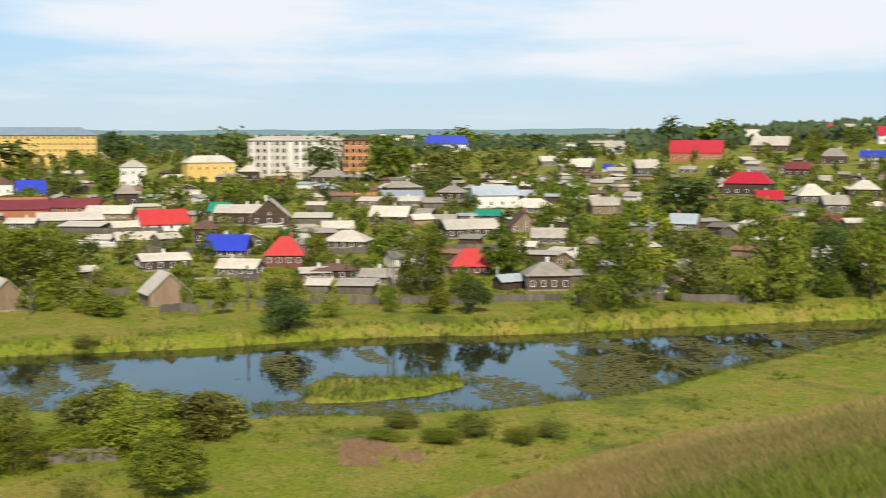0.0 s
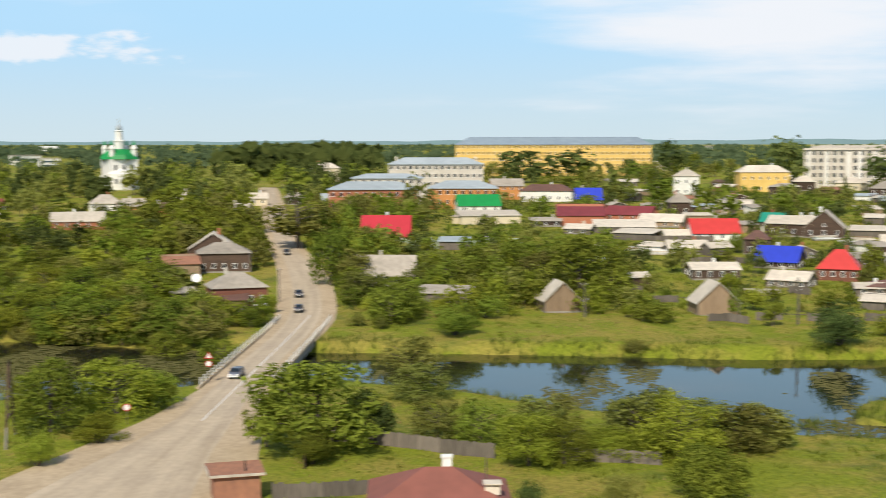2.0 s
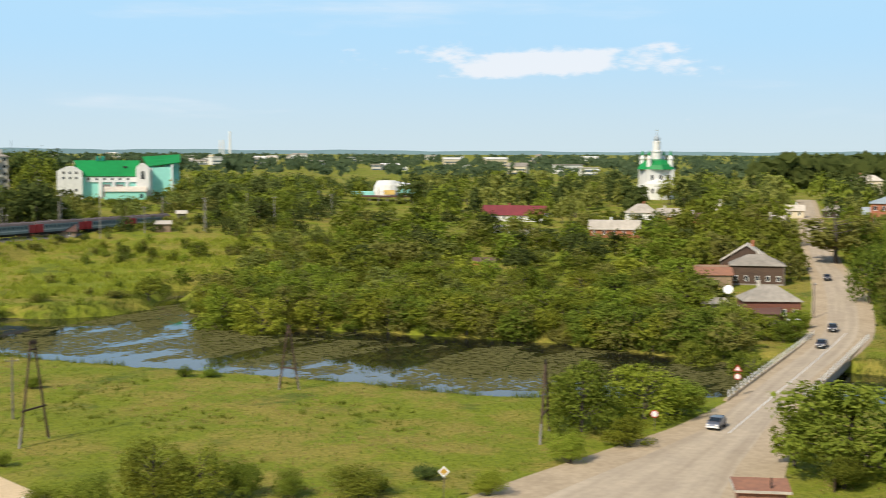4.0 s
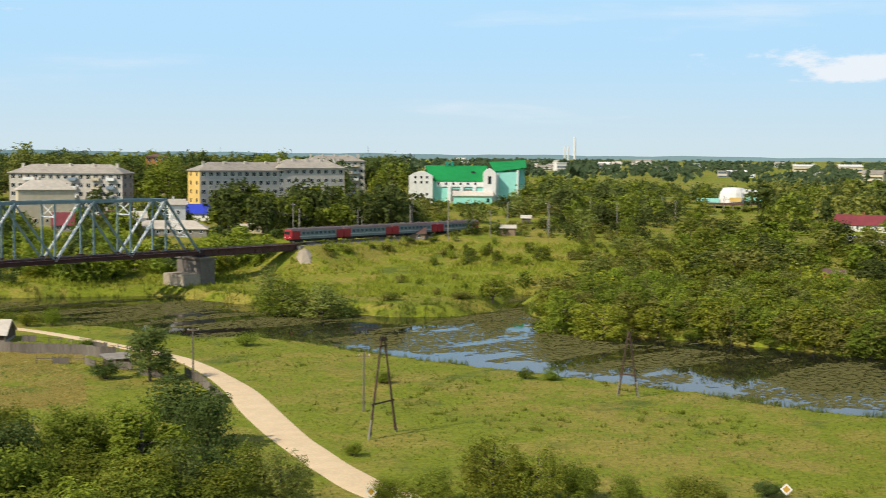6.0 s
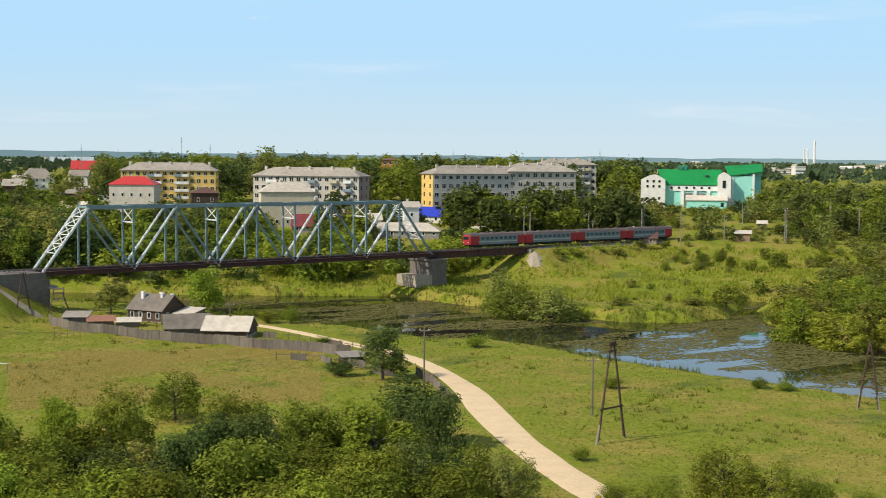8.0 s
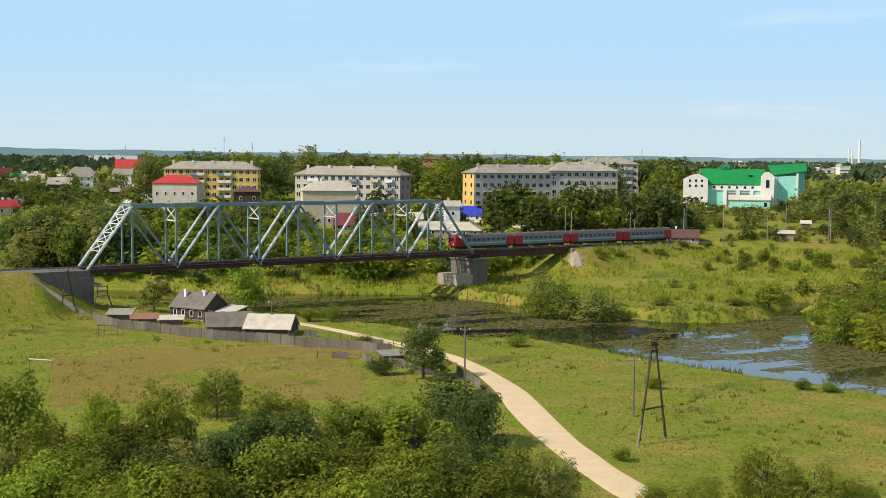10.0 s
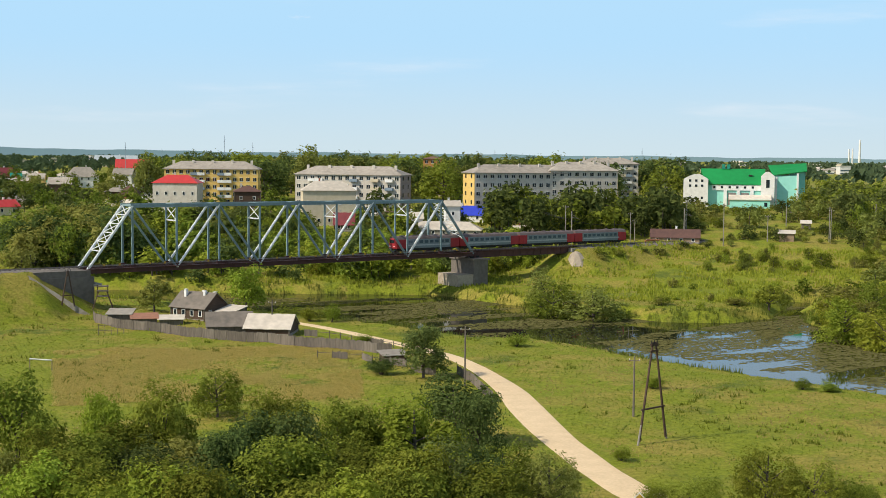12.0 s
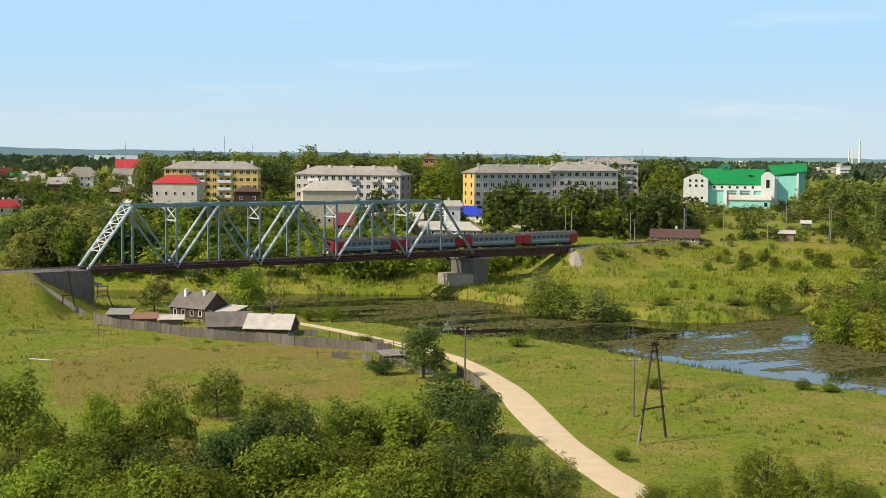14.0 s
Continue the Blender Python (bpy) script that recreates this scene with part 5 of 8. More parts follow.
house("side", 344.5, 5.4, -108, 4.5, 4.0, 2.0, 2.9, "slate_pale", "plaster_white")
house("side", 816.8, 44.5, -103, 22.0, 9.0, 4.4, 9.3, "slate_pale", "wood_dark")
house("side", 714.4, -13.3, -92, 15.5, 9.0, 2.0, 5.0, "roof_blue", "plaster_white")
house("side", 400.4, 46.8, -96, 7.9, 6.3, 2.2, 4.7, "roof_tin", "wood_grey")
house("side", 437.0, 78.3, -63, 8.8, 7.0, 3.3, 5.6, "slate", "wood_tan")
house("side", 301.8, 34.5, -64, 8.1, 6.5, 3.1, 4.7, "slate", "wood_tan")
house("side", 1202.9, 37.0, -103, 22.9, 9.0, 6.9, 13.7, "slate_pale", "plaster_white")
house("hip", 1164.4, 15.1, -71, 17.3, 9.0, 6.6, 12.2, "roof_crimson", "plaster_white")
house("side", 1054.3, 75.8, -82, 18.3, 9.0, 6.5, 11.7, "slate_pale", "wood_grey")
house("side", 963.0, -4.5, -98, 17.7, 9.0, 6.2, 11.6, "slate", "wood_dark")
house("side", 1584.3, 151.5, -94, 31.5, 9.0, 8.6, 15.2, "slate_pale", "wood_grey")
house("side", 640.6, 93.9, -65, 11.2, 8.9, 4.3, 7.9, "slate_pale", "wood_grey")
house("side", 949.5, 160.7, -78, 15.2, 9.0, 5.7, 10.0, "slate", "plaster_white")
house("hip", 697.5, 7.4, -95, 12.7, 9.0, 4.5, 8.3, "slate", "wood_dark")
house("side", 626.6, 21.4, -101, 11.5, 9.0, 3.6, 6.5, "roof_maroon", "wood_dark")
house("hip", 525.0, -5.9, -88, 11.2, 9.0, 3.4, 6.5, "slate_pale", "wood_dark")
house("side", 456.2, 4.5, -70, 8.0, 6.4, 3.3, 5.9, "slate", "wood_grey")
house("side", 666.1, 130.0, -92, 10.5, 8.4, 4.0, 7.6, "slate_pale", "wood_dark")
house("side", 844.6, -25.3, -83, 18.4, 9.0, 5.4, 10.1, "roof_crimson", "plaster_white")
house("hip", 477.0, -22.9, -109, 11.6, 9.0, 4.2, 7.7, "slate", "wood_dark")
house("side", 1491.7, -29.7, -80, 16.3, 9.0, 7.2, 13.2, "roof_teal", "plaster_white")
house("side", 288.9, 270.1, -51, 14.1, 9.0, 2.0, 7.6, "roof_crimson", "plaster_white")
house("side", 226.8, 212.0, -53, 13.2, 9.0, 3.0, 7.1, "slate", "wood_grey")
house("lean", 231.4, 212.0, -65, 10.9, 8.7, 2.0, 2.9, "slate_pale", "wood_grey", name="shed", windows=False)
house("lean", 219.3, 187.4, -62, 12.2, 9.0, 2.0, 2.9, "slate", "wood_grey", name="shed", windows=False)
house("end", 223.8, 160.1, -40, 7.6, 6.6, 2.9, 6.5, "slate_pale", "wood_tan", windows=False, chimney=False)
house("end", 239.7, 132.8, -45, 8.5, 7.2, 3.1, 7.0, "slate_pale", "wood_tan", windows=False, chimney=False)
house("side", 284.5, 158.1, -49, 11.3, 9.0, 2.7, 4.0, "slate_pale", "wood_dark")
house("side", 351.4, 195.3, -47, 14.0, 9.0, 2.5, 6.3, "roof_red", "plaster_white")
house("side", 320.1, 186.1, -51, 10.7, 8.5, 2.0, 3.8, "slate_pale", "wood_grey")
house("side", 344.7, 204.0, -44, 7.6, 6.1, 2.0, 3.4, "slate_pale", "plaster_cream")
house("lean", 351.3, 226.5, -54, 18.8, 9.0, 2.0, 3.9, "slate_pale", "wood_grey", name="shed", windows=False)
house("lean", 359.8, 248.9, -54, 15.3, 9.0, 3.3, 6.8, "roof_maroon", "brick_red", name="shed", windows=False)
house("side", 378.2, 241.1, -74, 15.8, 9.0, 2.8, 5.3, "roof_maroon", "brick_red")
house("side", 373.1, 225.5, -74, 14.3, 9.0, 2.0, 4.1, "slate_pale", "wood_tan")
house("hip", 438.1, 319.9, -59, 21.3, 9.0, 4.7, 7.1, "slate_brown", "plaster_white")
house("side", 437.1, 298.8, -48, 10.0, 8.0, 2.0, 6.2, "roof_blue", "plaster_white")
house("side", 376.7, 306.3, -42, 15.5, 9.0, 3.1, 6.7, "roof_green", "plaster_white")
house("lean", 345.5, 276.5, -39, 20.0, 9.0, 3.0, 4.4, "slate_pale", "plaster_cream", name="shed", windows=False)
house("side", 352.0, 348.8, -40, 19.0, 9.0, 4.2, 6.5, "roof_tin", "concrete")
house("hip", 493.9, 506.6, -37, 15.2, 9.0, 7.6, 10.3, "slate_pale", "plaster_cream")
house("side", 437.2, 340.2, -42, 13.2, 9.0, 5.9, 8.6, "slate", "brick_orange")
house("hip", 509.4, 296.5, -60, 10.9, 8.7, 8.5, 11.1, "slate_pale", "plaster_white")
house("hip", 412.7, 243.1, -49, 7.5, 6.0, 4.8, 7.6, "slate", "wood_dark")
house("hip", 752.6, 459.8, -63, 12.3, 9.0, 3.7, 6.5, "slate_pale", "plaster_cream")
house("lean", 286.6, 241.5, -56, 8.1, 6.5, 2.5, 3.5, "roof_tin", "wood_grey", name="shed", windows=False)
house("lean", 343.3, 280.0, -69, 13.0, 9.0, 2.4, 3.3, "slate", "plaster_cream", name="shed", windows=False)
house("side", 339.5, 234.9, -74, 8.3, 6.6, 2.0, 3.2, "slate_pale", "wood_grey")
house("lean", 340.5, 214.7, -77, 12.1, 9.0, 2.0, 2.9, "slate_pale", "wood_grey", name="shed", windows=False)
house("lean", 316.6, 194.7, -77, 6.6, 5.2, 2.0, 2.9, "slate_pale", "plaster_white", name="shed", windows=False)
house("side", 350.3, 256.1, -52, 9.8, 7.8, 2.0, 2.9, "slate", "wood_dark")
house("hip", 216.0, 258.1, -38, 12.8, 9.0, 5.1, 7.4, "slate", "wood_dark")
house("end", 221.5, 268.5, -42, 12.5, 9.0, 4.6, 8.6, "slate_pale", "wood_dark")
house("lean", 203.4, 259.1, -32, 8.5, 5.6, 3.0, 5.0, "rust", "wood_tan", name="shed", windows=False)
house("hip", 185.2, 217.2, -30, 11.6, 9.0, 4.3, 7.0, "slate", "wood_red")
house("lean", 180.9, 214.0, -44, 6.7, 5.4, 2.0, 3.4, "slate_brown", "wood_tan", name="shed", windows=False)
house("side", 243.7, 362.1, -36, 16.0, 9.0, 2.9, 5.5, "slate_pale", "brick_red")
house("hip", 290.4, 413.8, -36, 11.7, 9.0, 2.9, 6.0, "slate", "plaster_white")
house("end", 276.8, 361.5, -20, 8.2, 6.5, 3.1, 6.4, "slate_brown", "brick_orange")
house("hip", 320.5, 406.9, -38, 11.9, 9.0, 2.2, 6.4, "slate_pale", "wood_grey")
house("side", 304.3, 355.3, -59, 8.3, 6.6, 2.9, 5.0, "slate", "wood_grey")
house("hip", 360.3, 386.9, -35, 6.8, 5.4, 3.0, 5.4, "slate", "wood_dark")
house("lean", 180.2, 229.3, -23, 5.3, 4.2, 2.1, 3.0, "slate", "wood_grey", name="shed", windows=False)
house("side", 346.2, 392.3, -41, 6.8, 5.4, 3.2, 5.0, "slate_pale", "plaster_cream")
house("side", 294.3, 401.9, -36, 7.8, 6.3, 2.5, 5.0, "slate", "brick_orange")
house("side", 244.4, 429.3, -42, 23.2, 9.0, 2.7, 5.8, "roof_maroon", "plaster_white")
house("lean", 166.8, 309.5, -30, 5.3, 4.2, 2.7, 3.6, "slate_brown", "brick_orange", name="shed", windows=False)
house("lean", 214.8, 386.3, -44, 6.3, 5.0, 2.0, 2.9, "slate_pale", "plaster_white", name="shed", windows=False)
house("lean", 217.8, 374.8, -34, 4.0, 4.0, 2.0, 2.9, "slate_pale", "plaster_white", name="shed", windows=False)
house("hip", -96.9, 482.9, -3, 16.2, 9.0, 11.3, 14.0, "roof_red", "brick_white")
house("side", -231.5, 1054.4, 7, 57.2, 9.0, 3.8, 10.1, "roof_red", "plaster_white")
house("side", -316.8, 1281.9, 4, 40.5, 9.0, 4.8, 11.1, "roof_tin", "plaster_cream")
house("side", -163.4, 676.9, -0, 9.6, 7.7, 7.0, 9.7, "slate", "plaster_white")
house("hip", -183.0, 670.5, 13, 16.4, 9.0, 5.8, 10.5, "slate", "plaster_white")
house("side", -174.6, 603.2, 11, 10.0, 8.0, 4.6, 7.3, "slate", "wood_dark")
house("side", -250.7, 754.7, 27, 9.5, 7.6, 2.4, 7.2, "roof_maroon", "plaster_cream")
house("hip", -127.9, 540.3, -3, 9.4, 7.5, 3.0, 6.7, "slate_brown", "wood_dark")
house("hip", -114.9, 530.1, 22, 7.3, 5.9, 2.0, 2.9, "slate", "wood_grey")
house("side", -159.6, 489.8, 31, 7.9, 6.3, 2.8, 4.9, "slate", "plaster_cream")
house("side", -203.5, 661.7, 7, 8.3, 6.6, 4.8, 7.1, "slate", "plaster_yellow")
house("side", -199.5, 616.5, 9, 12.7, 9.0, 4.0, 6.1, "slate", "plaster_white")
house("hip", -71.7, 483.5, 10, 9.5, 7.6, 8.5, 10.3, "slate_brown", "wood_dark")
house("lean", -97.9, 538.2, 29, 7.5, 6.0, 2.3, 3.7, "slate_pale", "wood_grey", name="shed", windows=False)
house("lean", -100.1, 521.4, 12, 7.3, 5.8, 2.0, 2.9, "slate_pale", "wood_grey", name="shed", windows=False)
house("lean", -103.3, 462.4, 14, 8.2, 6.6, 2.0, 3.1, "slate_pale", "wood_grey", name="shed", windows=False)
house("side", -77.8, 461.0, 4, 5.0, 4.0, 2.0, 3.2, "roof_teal", "wood_grey")
house("hip", -39.5, 452.8, 11, 17.9, 9.0, 12.0, 15.0, "slate_pale", "plaster_cream")
house("side", 9.3, 469.9, -18, 12.6, 9.0, 2.4, 5.3, "roof_blue", "plaster_white")
house("end", 10.7, 554.4, -8, 5.1, 4.1, 4.1, 6.2, "slate_pale", "plaster_white")
house("side", -9.9, 810.6, -16, 7.9, 6.3, 3.2, 6.0, "slate_pale", "plaster_white")
house("side", 4.5, 848.8, -16, 8.3, 6.6, 2.1, 4.5, "slate_pale", "plaster_white")
house("side", -34.1, 468.9, -9, 7.9, 6.3, 3.0, 4.3, "roof_teal", "wood_grey")
house("hip", 0.7, 432.5, -7, 23.9, 9.0, 2.2, 4.6, "slate_pale", "concrete")
house("side", -32.8, 437.9, 2, 6.5, 5.2, 2.6, 6.0, "roof_maroon", "wood_grey")
house("hip", -18.0, 440.9, -6, 8.3, 6.6, 5.0, 6.7, "slate_brown", "wood_grey")
house("side", 26.7, 433.9, -2, 6.9, 5.5, 2.0, 2.9, "slate_pale", "plaster_cream")
house("side", -10.0, 440.2, 8, 5.8, 4.6, 4.7, 6.5, "slate_pale", "plaster_white")
house("side", 2.9, 440.0, 9, 4.9, 4.0, 8.9, 10.4, "slate_pale", "plaster_white")
house("side", 73.7, 419.6, -10, 14.9, 9.0, 2.0, 4.2, "slate_brown", "wood_tan")
house("lean", 108.6, 417.6, -15, 4.6, 4.0, 2.5, 3.4, "slate_pale", "wood_tan", name="shed", windows=False)
house("lean", 122.3, 445.5, -15, 3.0, 4.0, 2.0, 2.9, "slate_pale", "wood_grey", name="shed", windows=False)


# ---- large buildings of the town ----
def flats():
    # end walls carry their shade in a darker brick colour
    block(-32.5, 474.9, -16, 39.5, 12, 5, 2.95, "brick_white", "slate", 2.8, bays=15, balconies=(2, 3, 8, 11, 13), ends="panel_dark", label="five-storey pale brick apartment building with balconies")
    block(-90.1, 518.2, 2, 36, 12, 5, 2.85, "plaster_yellow", "slate", 2.8, bays=14, balconies=(4, 5, 8, 9), label="five-storey yellow apartment building with grey hipped roof")
    # on the next two blocks, yellow ends stand for the sunlit side
    block(27.1, 485.2, 19, 38, 12, 5, 3.1, "brick_white", "slate", 2.8, bays=14, ends="plaster_yellow", label="five-storey grey apartment building, end wall coloured yellow as sunlit")
    block(50.2, 492, 14, 26, 12, 5, 3.2, "brick_white", "slate", 3.0, bays=9, ends="plaster_yellow", label="five-storey grey apartment building behind trees")
    block(74, 600, 3, 26, 12, 5, 3.1, "brick_white", "slate", 2.5, bays=9, balconies=(6, 7), label="five-storey pink-grey apartment building half hidden by trees")
    block(-5.4, 644.5, 0, 9.0, 9, 5, 3.2, "brick_orange", "slate_brown", 1.2, bays=3, chimneys=0, label="narrow orange brick tower house under construction", name="brick_building")
    block(638.5, 461.8, -54, 114.4, 16, 5, 3.55, "plaster_yellow", "roof_steel", 4.2, bays=38, chimneys=0, win=(1.1, 1.5), name="college_building", label="long yellow plastered college with blue-grey metal roof")
    block(352.4, 336.1, -46, 32, 14, 2, 3.9, "brick_red", "roof_tin", 2.6, bays=11, chimneys=0, name="factory_building", label="long red brick works with pale tin roof")
    block(389.8, 324.3, -50, 26, 14, 2, 3.6, "brick_orange", "roof_tin", 2.6, bays=9, chimneys=0, name="factory_building", label="orange brick works with pale tin roof")
    block(428.4, 371.4, -49, 40, 14, 4, 3.4, "brick_white", "roof_tin", 2.6, bays=15, chimneys=2, name="office_building", label="pale brick office building with tin roof")
    block(388, 362, -47, 28, 12, 3, 3.2, "brick_white", "roof_tin", 1.6, bays=9, chimneys=0, name="office_building", label="low pale building with tin roof")
    block(603.3, 260.2, -67, 46.5, 14, 5, 3.45, "brick_white", "slate_pale", 2.0, bays=15, chimneys=6, win=(1.5, 2.0), name="unfinished_building", label="unfinished pale brick building with bright piers")
    u = bpy.data.objects["unfinished_building"]
    for x in (-21, -13, -3, 2, 9, 16, 22):
        part("pier", Mesh().box(x, -7.3, 8.6, 1.5, 0.8, 17), "plaster_white", u, "bright pier")
    part("parapet", Mesh().box(0, -6.6, 18.3, 47, 1.6, 0.9), "brick_white", u)
    block(604, 229, -69, 12.5, 12, 5, 3.55, "brick_orange", "slate_brown", 0.8, bays=4, chimneys=0, win=(1.9, 2.1), name="unfinished_building", label="unfinished orange brick block with large openings")


def green_hall():
    """Mint-green hall with bright green roofs and white gabled wings."""
    g = thing("culture_hall", "mint green and white hall with bright green metal roofs", "building", pose(124.5, 553.2, gz(124.5, 553.2), 0, 0, -13))
    BUILT.append((124.5, 553.2, 26))

    def vault(x0, x1, y0, y1, z0, z1, rise, n=8):
        """A wing whose front is topped by a low arch."""
        m = Mesh()
        ring = [(x0, z0), (x1, z0)] + [(x1 + (x0 - x1) * k / n, z1 + rise * math.sin(math.pi * k / n)) for k in range(n + 1)]
        c = len(ring)
        m.v += [(x, y0, z) for x, z in ring] + [(x, y1, z) for x, z in ring]
        m.f += [tuple(range(c)), tuple(range(2 * c - 1, c - 1, -1))] + [(k, c + k, c + (k + 1) % c, (k + 1) % c) for k in range(c)]
        return m
    part("west_wing", vault(-23.5, -13.5, -9, 8, -3, 11.2, 2.0), "plaster_white", g, "white wing with an arched gable")
    part("main_wall", Mesh().box(-2, 0, 3.2, 24, 12, 12.4), "plaster_mint", g)
    part("pilaster", Mesh().box(-6.5, -6.2, 3, 1.4, 0.6, 12.2).box(-1.2, -6.2, 3, 1.4, 0.6, 12.2).box(4.2, -6.2, 3, 1.4, 0.6, 12.2).box(-1.5, -6.2, 7.9, 21, 0.5, 2.4), "white", g)
    part("main_roof", Mesh().slab((-14.5, -6.9, 9.2), (8.5, -6.9, 9.2), (9.5, 1.5, 15.6), (-17, 1.5, 15.6), 0.3).slab((-17, 1.5, 15.6), (9.5, 1.5, 15.6), (9.5, 9, 9.5), (-17, 9, 9.5), 0.3), "roof_green", g, "bright green metal roof")
    part("front_tower", vault(7.8, 13.2, -9.5, 2, -3, 12.6, 1.9), "plaster_white", g, "white tower with a rounded top")
    part("east_wing", Mesh().box(17.5, 1, 5, 11, 12, 16).box(22.5, 5, 6.0, 6, 13, 18.5), "plaster_mint", g, "mint green wing")
    part("corner_strip", Mesh().box(13.9, -5.1, 5, 0.8, 0.5, 15).box(22.4, -5.1, 6, 0.8, 0.5, 16), "white", g)
    part("east_roof", Mesh().slab((12.4, -5.6, 13.2), (26, -5.6, 15.0), (26, 3, 18.2), (10.5, 3, 17.2), 0.3).slab((10.5, 3, 17.2), (26, 3, 18.2), (26, 12, 15), (12, 12, 13.4), 0.3), "roof_green", g, "bright green metal roof")
    part("porch", Mesh().box(3.5, -12.5, 0.3, 16, 6, 6.2), "plaster_mint", g, "low mint green porch building")
    part("porch_roof", Mesh().slab((-5, -16, 3.2), (12, -16, 3.2), (12, -9.2, 5.0), (-5, -9.2, 5.0), 0.25), "slate_pale", g)
    for k in range(2):
        part("roof_lantern", Mesh().box(-7.5 + k * 2.0, 1.5, 16.4, 1.3, 1.3, 2.0), "roof_teal", g)
    for x in (-20.8, -18.3, -15.9):
        for z in (3.5, 8.5, 10.6):
            part("window", Mesh().box(x, -9.04, z, 0.9, 0.1, 1.0), "glass", g)
    for i in range(6):
        part("window", Mesh().box(-11 + i * 3.1, -6.5, 8.0, 0.9, 0.1, 0.9), "glass", g)
    for x in (-3.8, 1.4):
        part("tall_window", Mesh().box(x, -6.05, 3.2, 3.2, 0.12, 5.2), "panel_dark", g, "tall dark doorway glazing")
    part("window", Mesh().box(10.5, -9.54, 9.6, 1.4, 0.1, 3.2), "glass", g)
    part("window", Mesh().box(9.8, -15.54, 1.3, 1.2, 0.1, 1.6), "glass", g)
    part("roof_window", Mesh().box(3.5, -2.6, 12.9, 1.5, 1.0, 0.6), "dark", g)


def church():
    az, d = 35.67, 645.0
    x, y = polar(az, d)
    c = thing("church", "white church with green roof and slender bell tower", "church", pose(x, y, gz(x, y), 0, 0, -az + 18) @ Matrix.Diagonal((0.92, 0.92, 1, 1)))
    BUILT.append((x, y, 14))
    e = 29.7 - gz(x, y)     # eaves
    part("nave", Mesh().box(0, 0, e / 2, 14.5, 14.5, e).box(0, 0, e - 0.3, 15.1, 15.1, 0.6), "plaster_white", c)
    part("apse", Mesh().lathe(-2, -8, [(6.5, -2), (6.5, e * 0.52), (6.0, e * 0.56), (0.2, e * 0.7)], 18).box(-2, -4, e * 0.2, 16, 9, e * 0.55), "plaster_white", c, "low white rounded apse")
    part("roof", Mesh().lathe(0, 0, [(10.2, e), (9.0, e + 2.2), (6.0, e + 4.2), (2.2, e + 4.9)], 8), "roof_green", c, "green domed roof")
    t = part("drum", Mesh().lathe(0, 0, [(2.6, e + 4), (2.6, e + 8.2), (3.0, e + 8.3), (3.0, e + 8.7), (1.9, e + 9.0), (1.9, e + 13.0), (2.2, e + 13.2), (1.3, e + 13.6)], 12), "plaster_white", c, "white tiered lantern")
    part("dome", Mesh().lathe(0, 0, [(1.3, e + 13.5), (1.7, e + 14.4), (1.4, e + 15.3), (0.5, e + 16.2), (0.15, e + 17.4)], 12), "roof_tin", c)
    part("cross", Mesh().box(0, 0, e + 18.2, 0.14, 0.14, 1.8).box(0, 0, e + 18.5, 0.8, 0.14, 0.14), "gold", c)
    for sx in (-1, 1):
        for sy in (-1, 1):
            part("turret", Mesh().lathe(sx * 5.8, sy * 5.8, [(1.3, e), (1.3, e + 4.6), (1.55, e + 4.8), (1.5, e + 5.3), (0.8, e + 6.4), (0.2, e + 7.6)], 10), "plaster_white", c)
            part("turret_cap", Mesh().lathe(sx * 5.8, sy * 5.8, [(0.5, e + 6.3), (0.9, e + 7.0), (0.6, e + 7.7), (0.1, e + 9.0)], 8), "roof_green", c)
    for i in range(3):
        part("window", Mesh().box(-4.5 + i * 4.5, -7.3, e * 0.72, 1.2, 0.15, 2.6), "glass", c)
        part("window", Mesh().box(7.3, -4.5 + i * 4.5, e * 0.6, 0.15, 1.2, 2.8), "glass", c)
    for i in range(4):
        a = radians(-130 + i * 28)
        part("window", Mesh().box(-2 + 6.5 * math.cos(a), -8 + 6.5 * math.sin(a), e * 0.28, 0.9, 0.9, 2.2), "glass", c)


def pavilion():
    """White dome-shaped hall on a raised platform."""
    x, y = polar(24.3, 606)
    z = 37.5 + 606 * math.tan(radians(-1.85))
    p = thing("pavilion", "white domed pavilion on a raised platform with posts", "building", pose(x, y, z, 0, 0, -24))
    part("platform", Mesh().box(2, 0, -0.4, 34, 14, 0.8), "slate_brown", p, "dark platform edge")
    for i in range(9):
        part("post", Mesh().box(-14 + i * 4, -6, -4, 0.5, 0.5, 7), "concrete", p)
    part("dome", Mesh().lathe(-2, 0, [(6.2, 0), (6.2, 2.2), (5.6, 4.6), (4.4, 6.4), (3.9, 6.6), (0.3, 6.8)], 14), "plaster_white", p)
    part("door_band", Mesh().box(-1, -6.15, 1.4, 5, 0.3, 2.0), "plaster_yellow", p)
    part("side_hall", Mesh().box(8, 1, 1.8, 10, 8, 3.6).box(-13, 1, 0.8, 10, 8, 1.6), "plaster_mint", p, "mint green side hall")
    part("canopy", Mesh().slab((2.5, -4, 5.6), (14, -4, 4.4), (14, 5, 4.6), (2.5, 5, 6.2), 1.4), "white", p, "white slanted canopy")


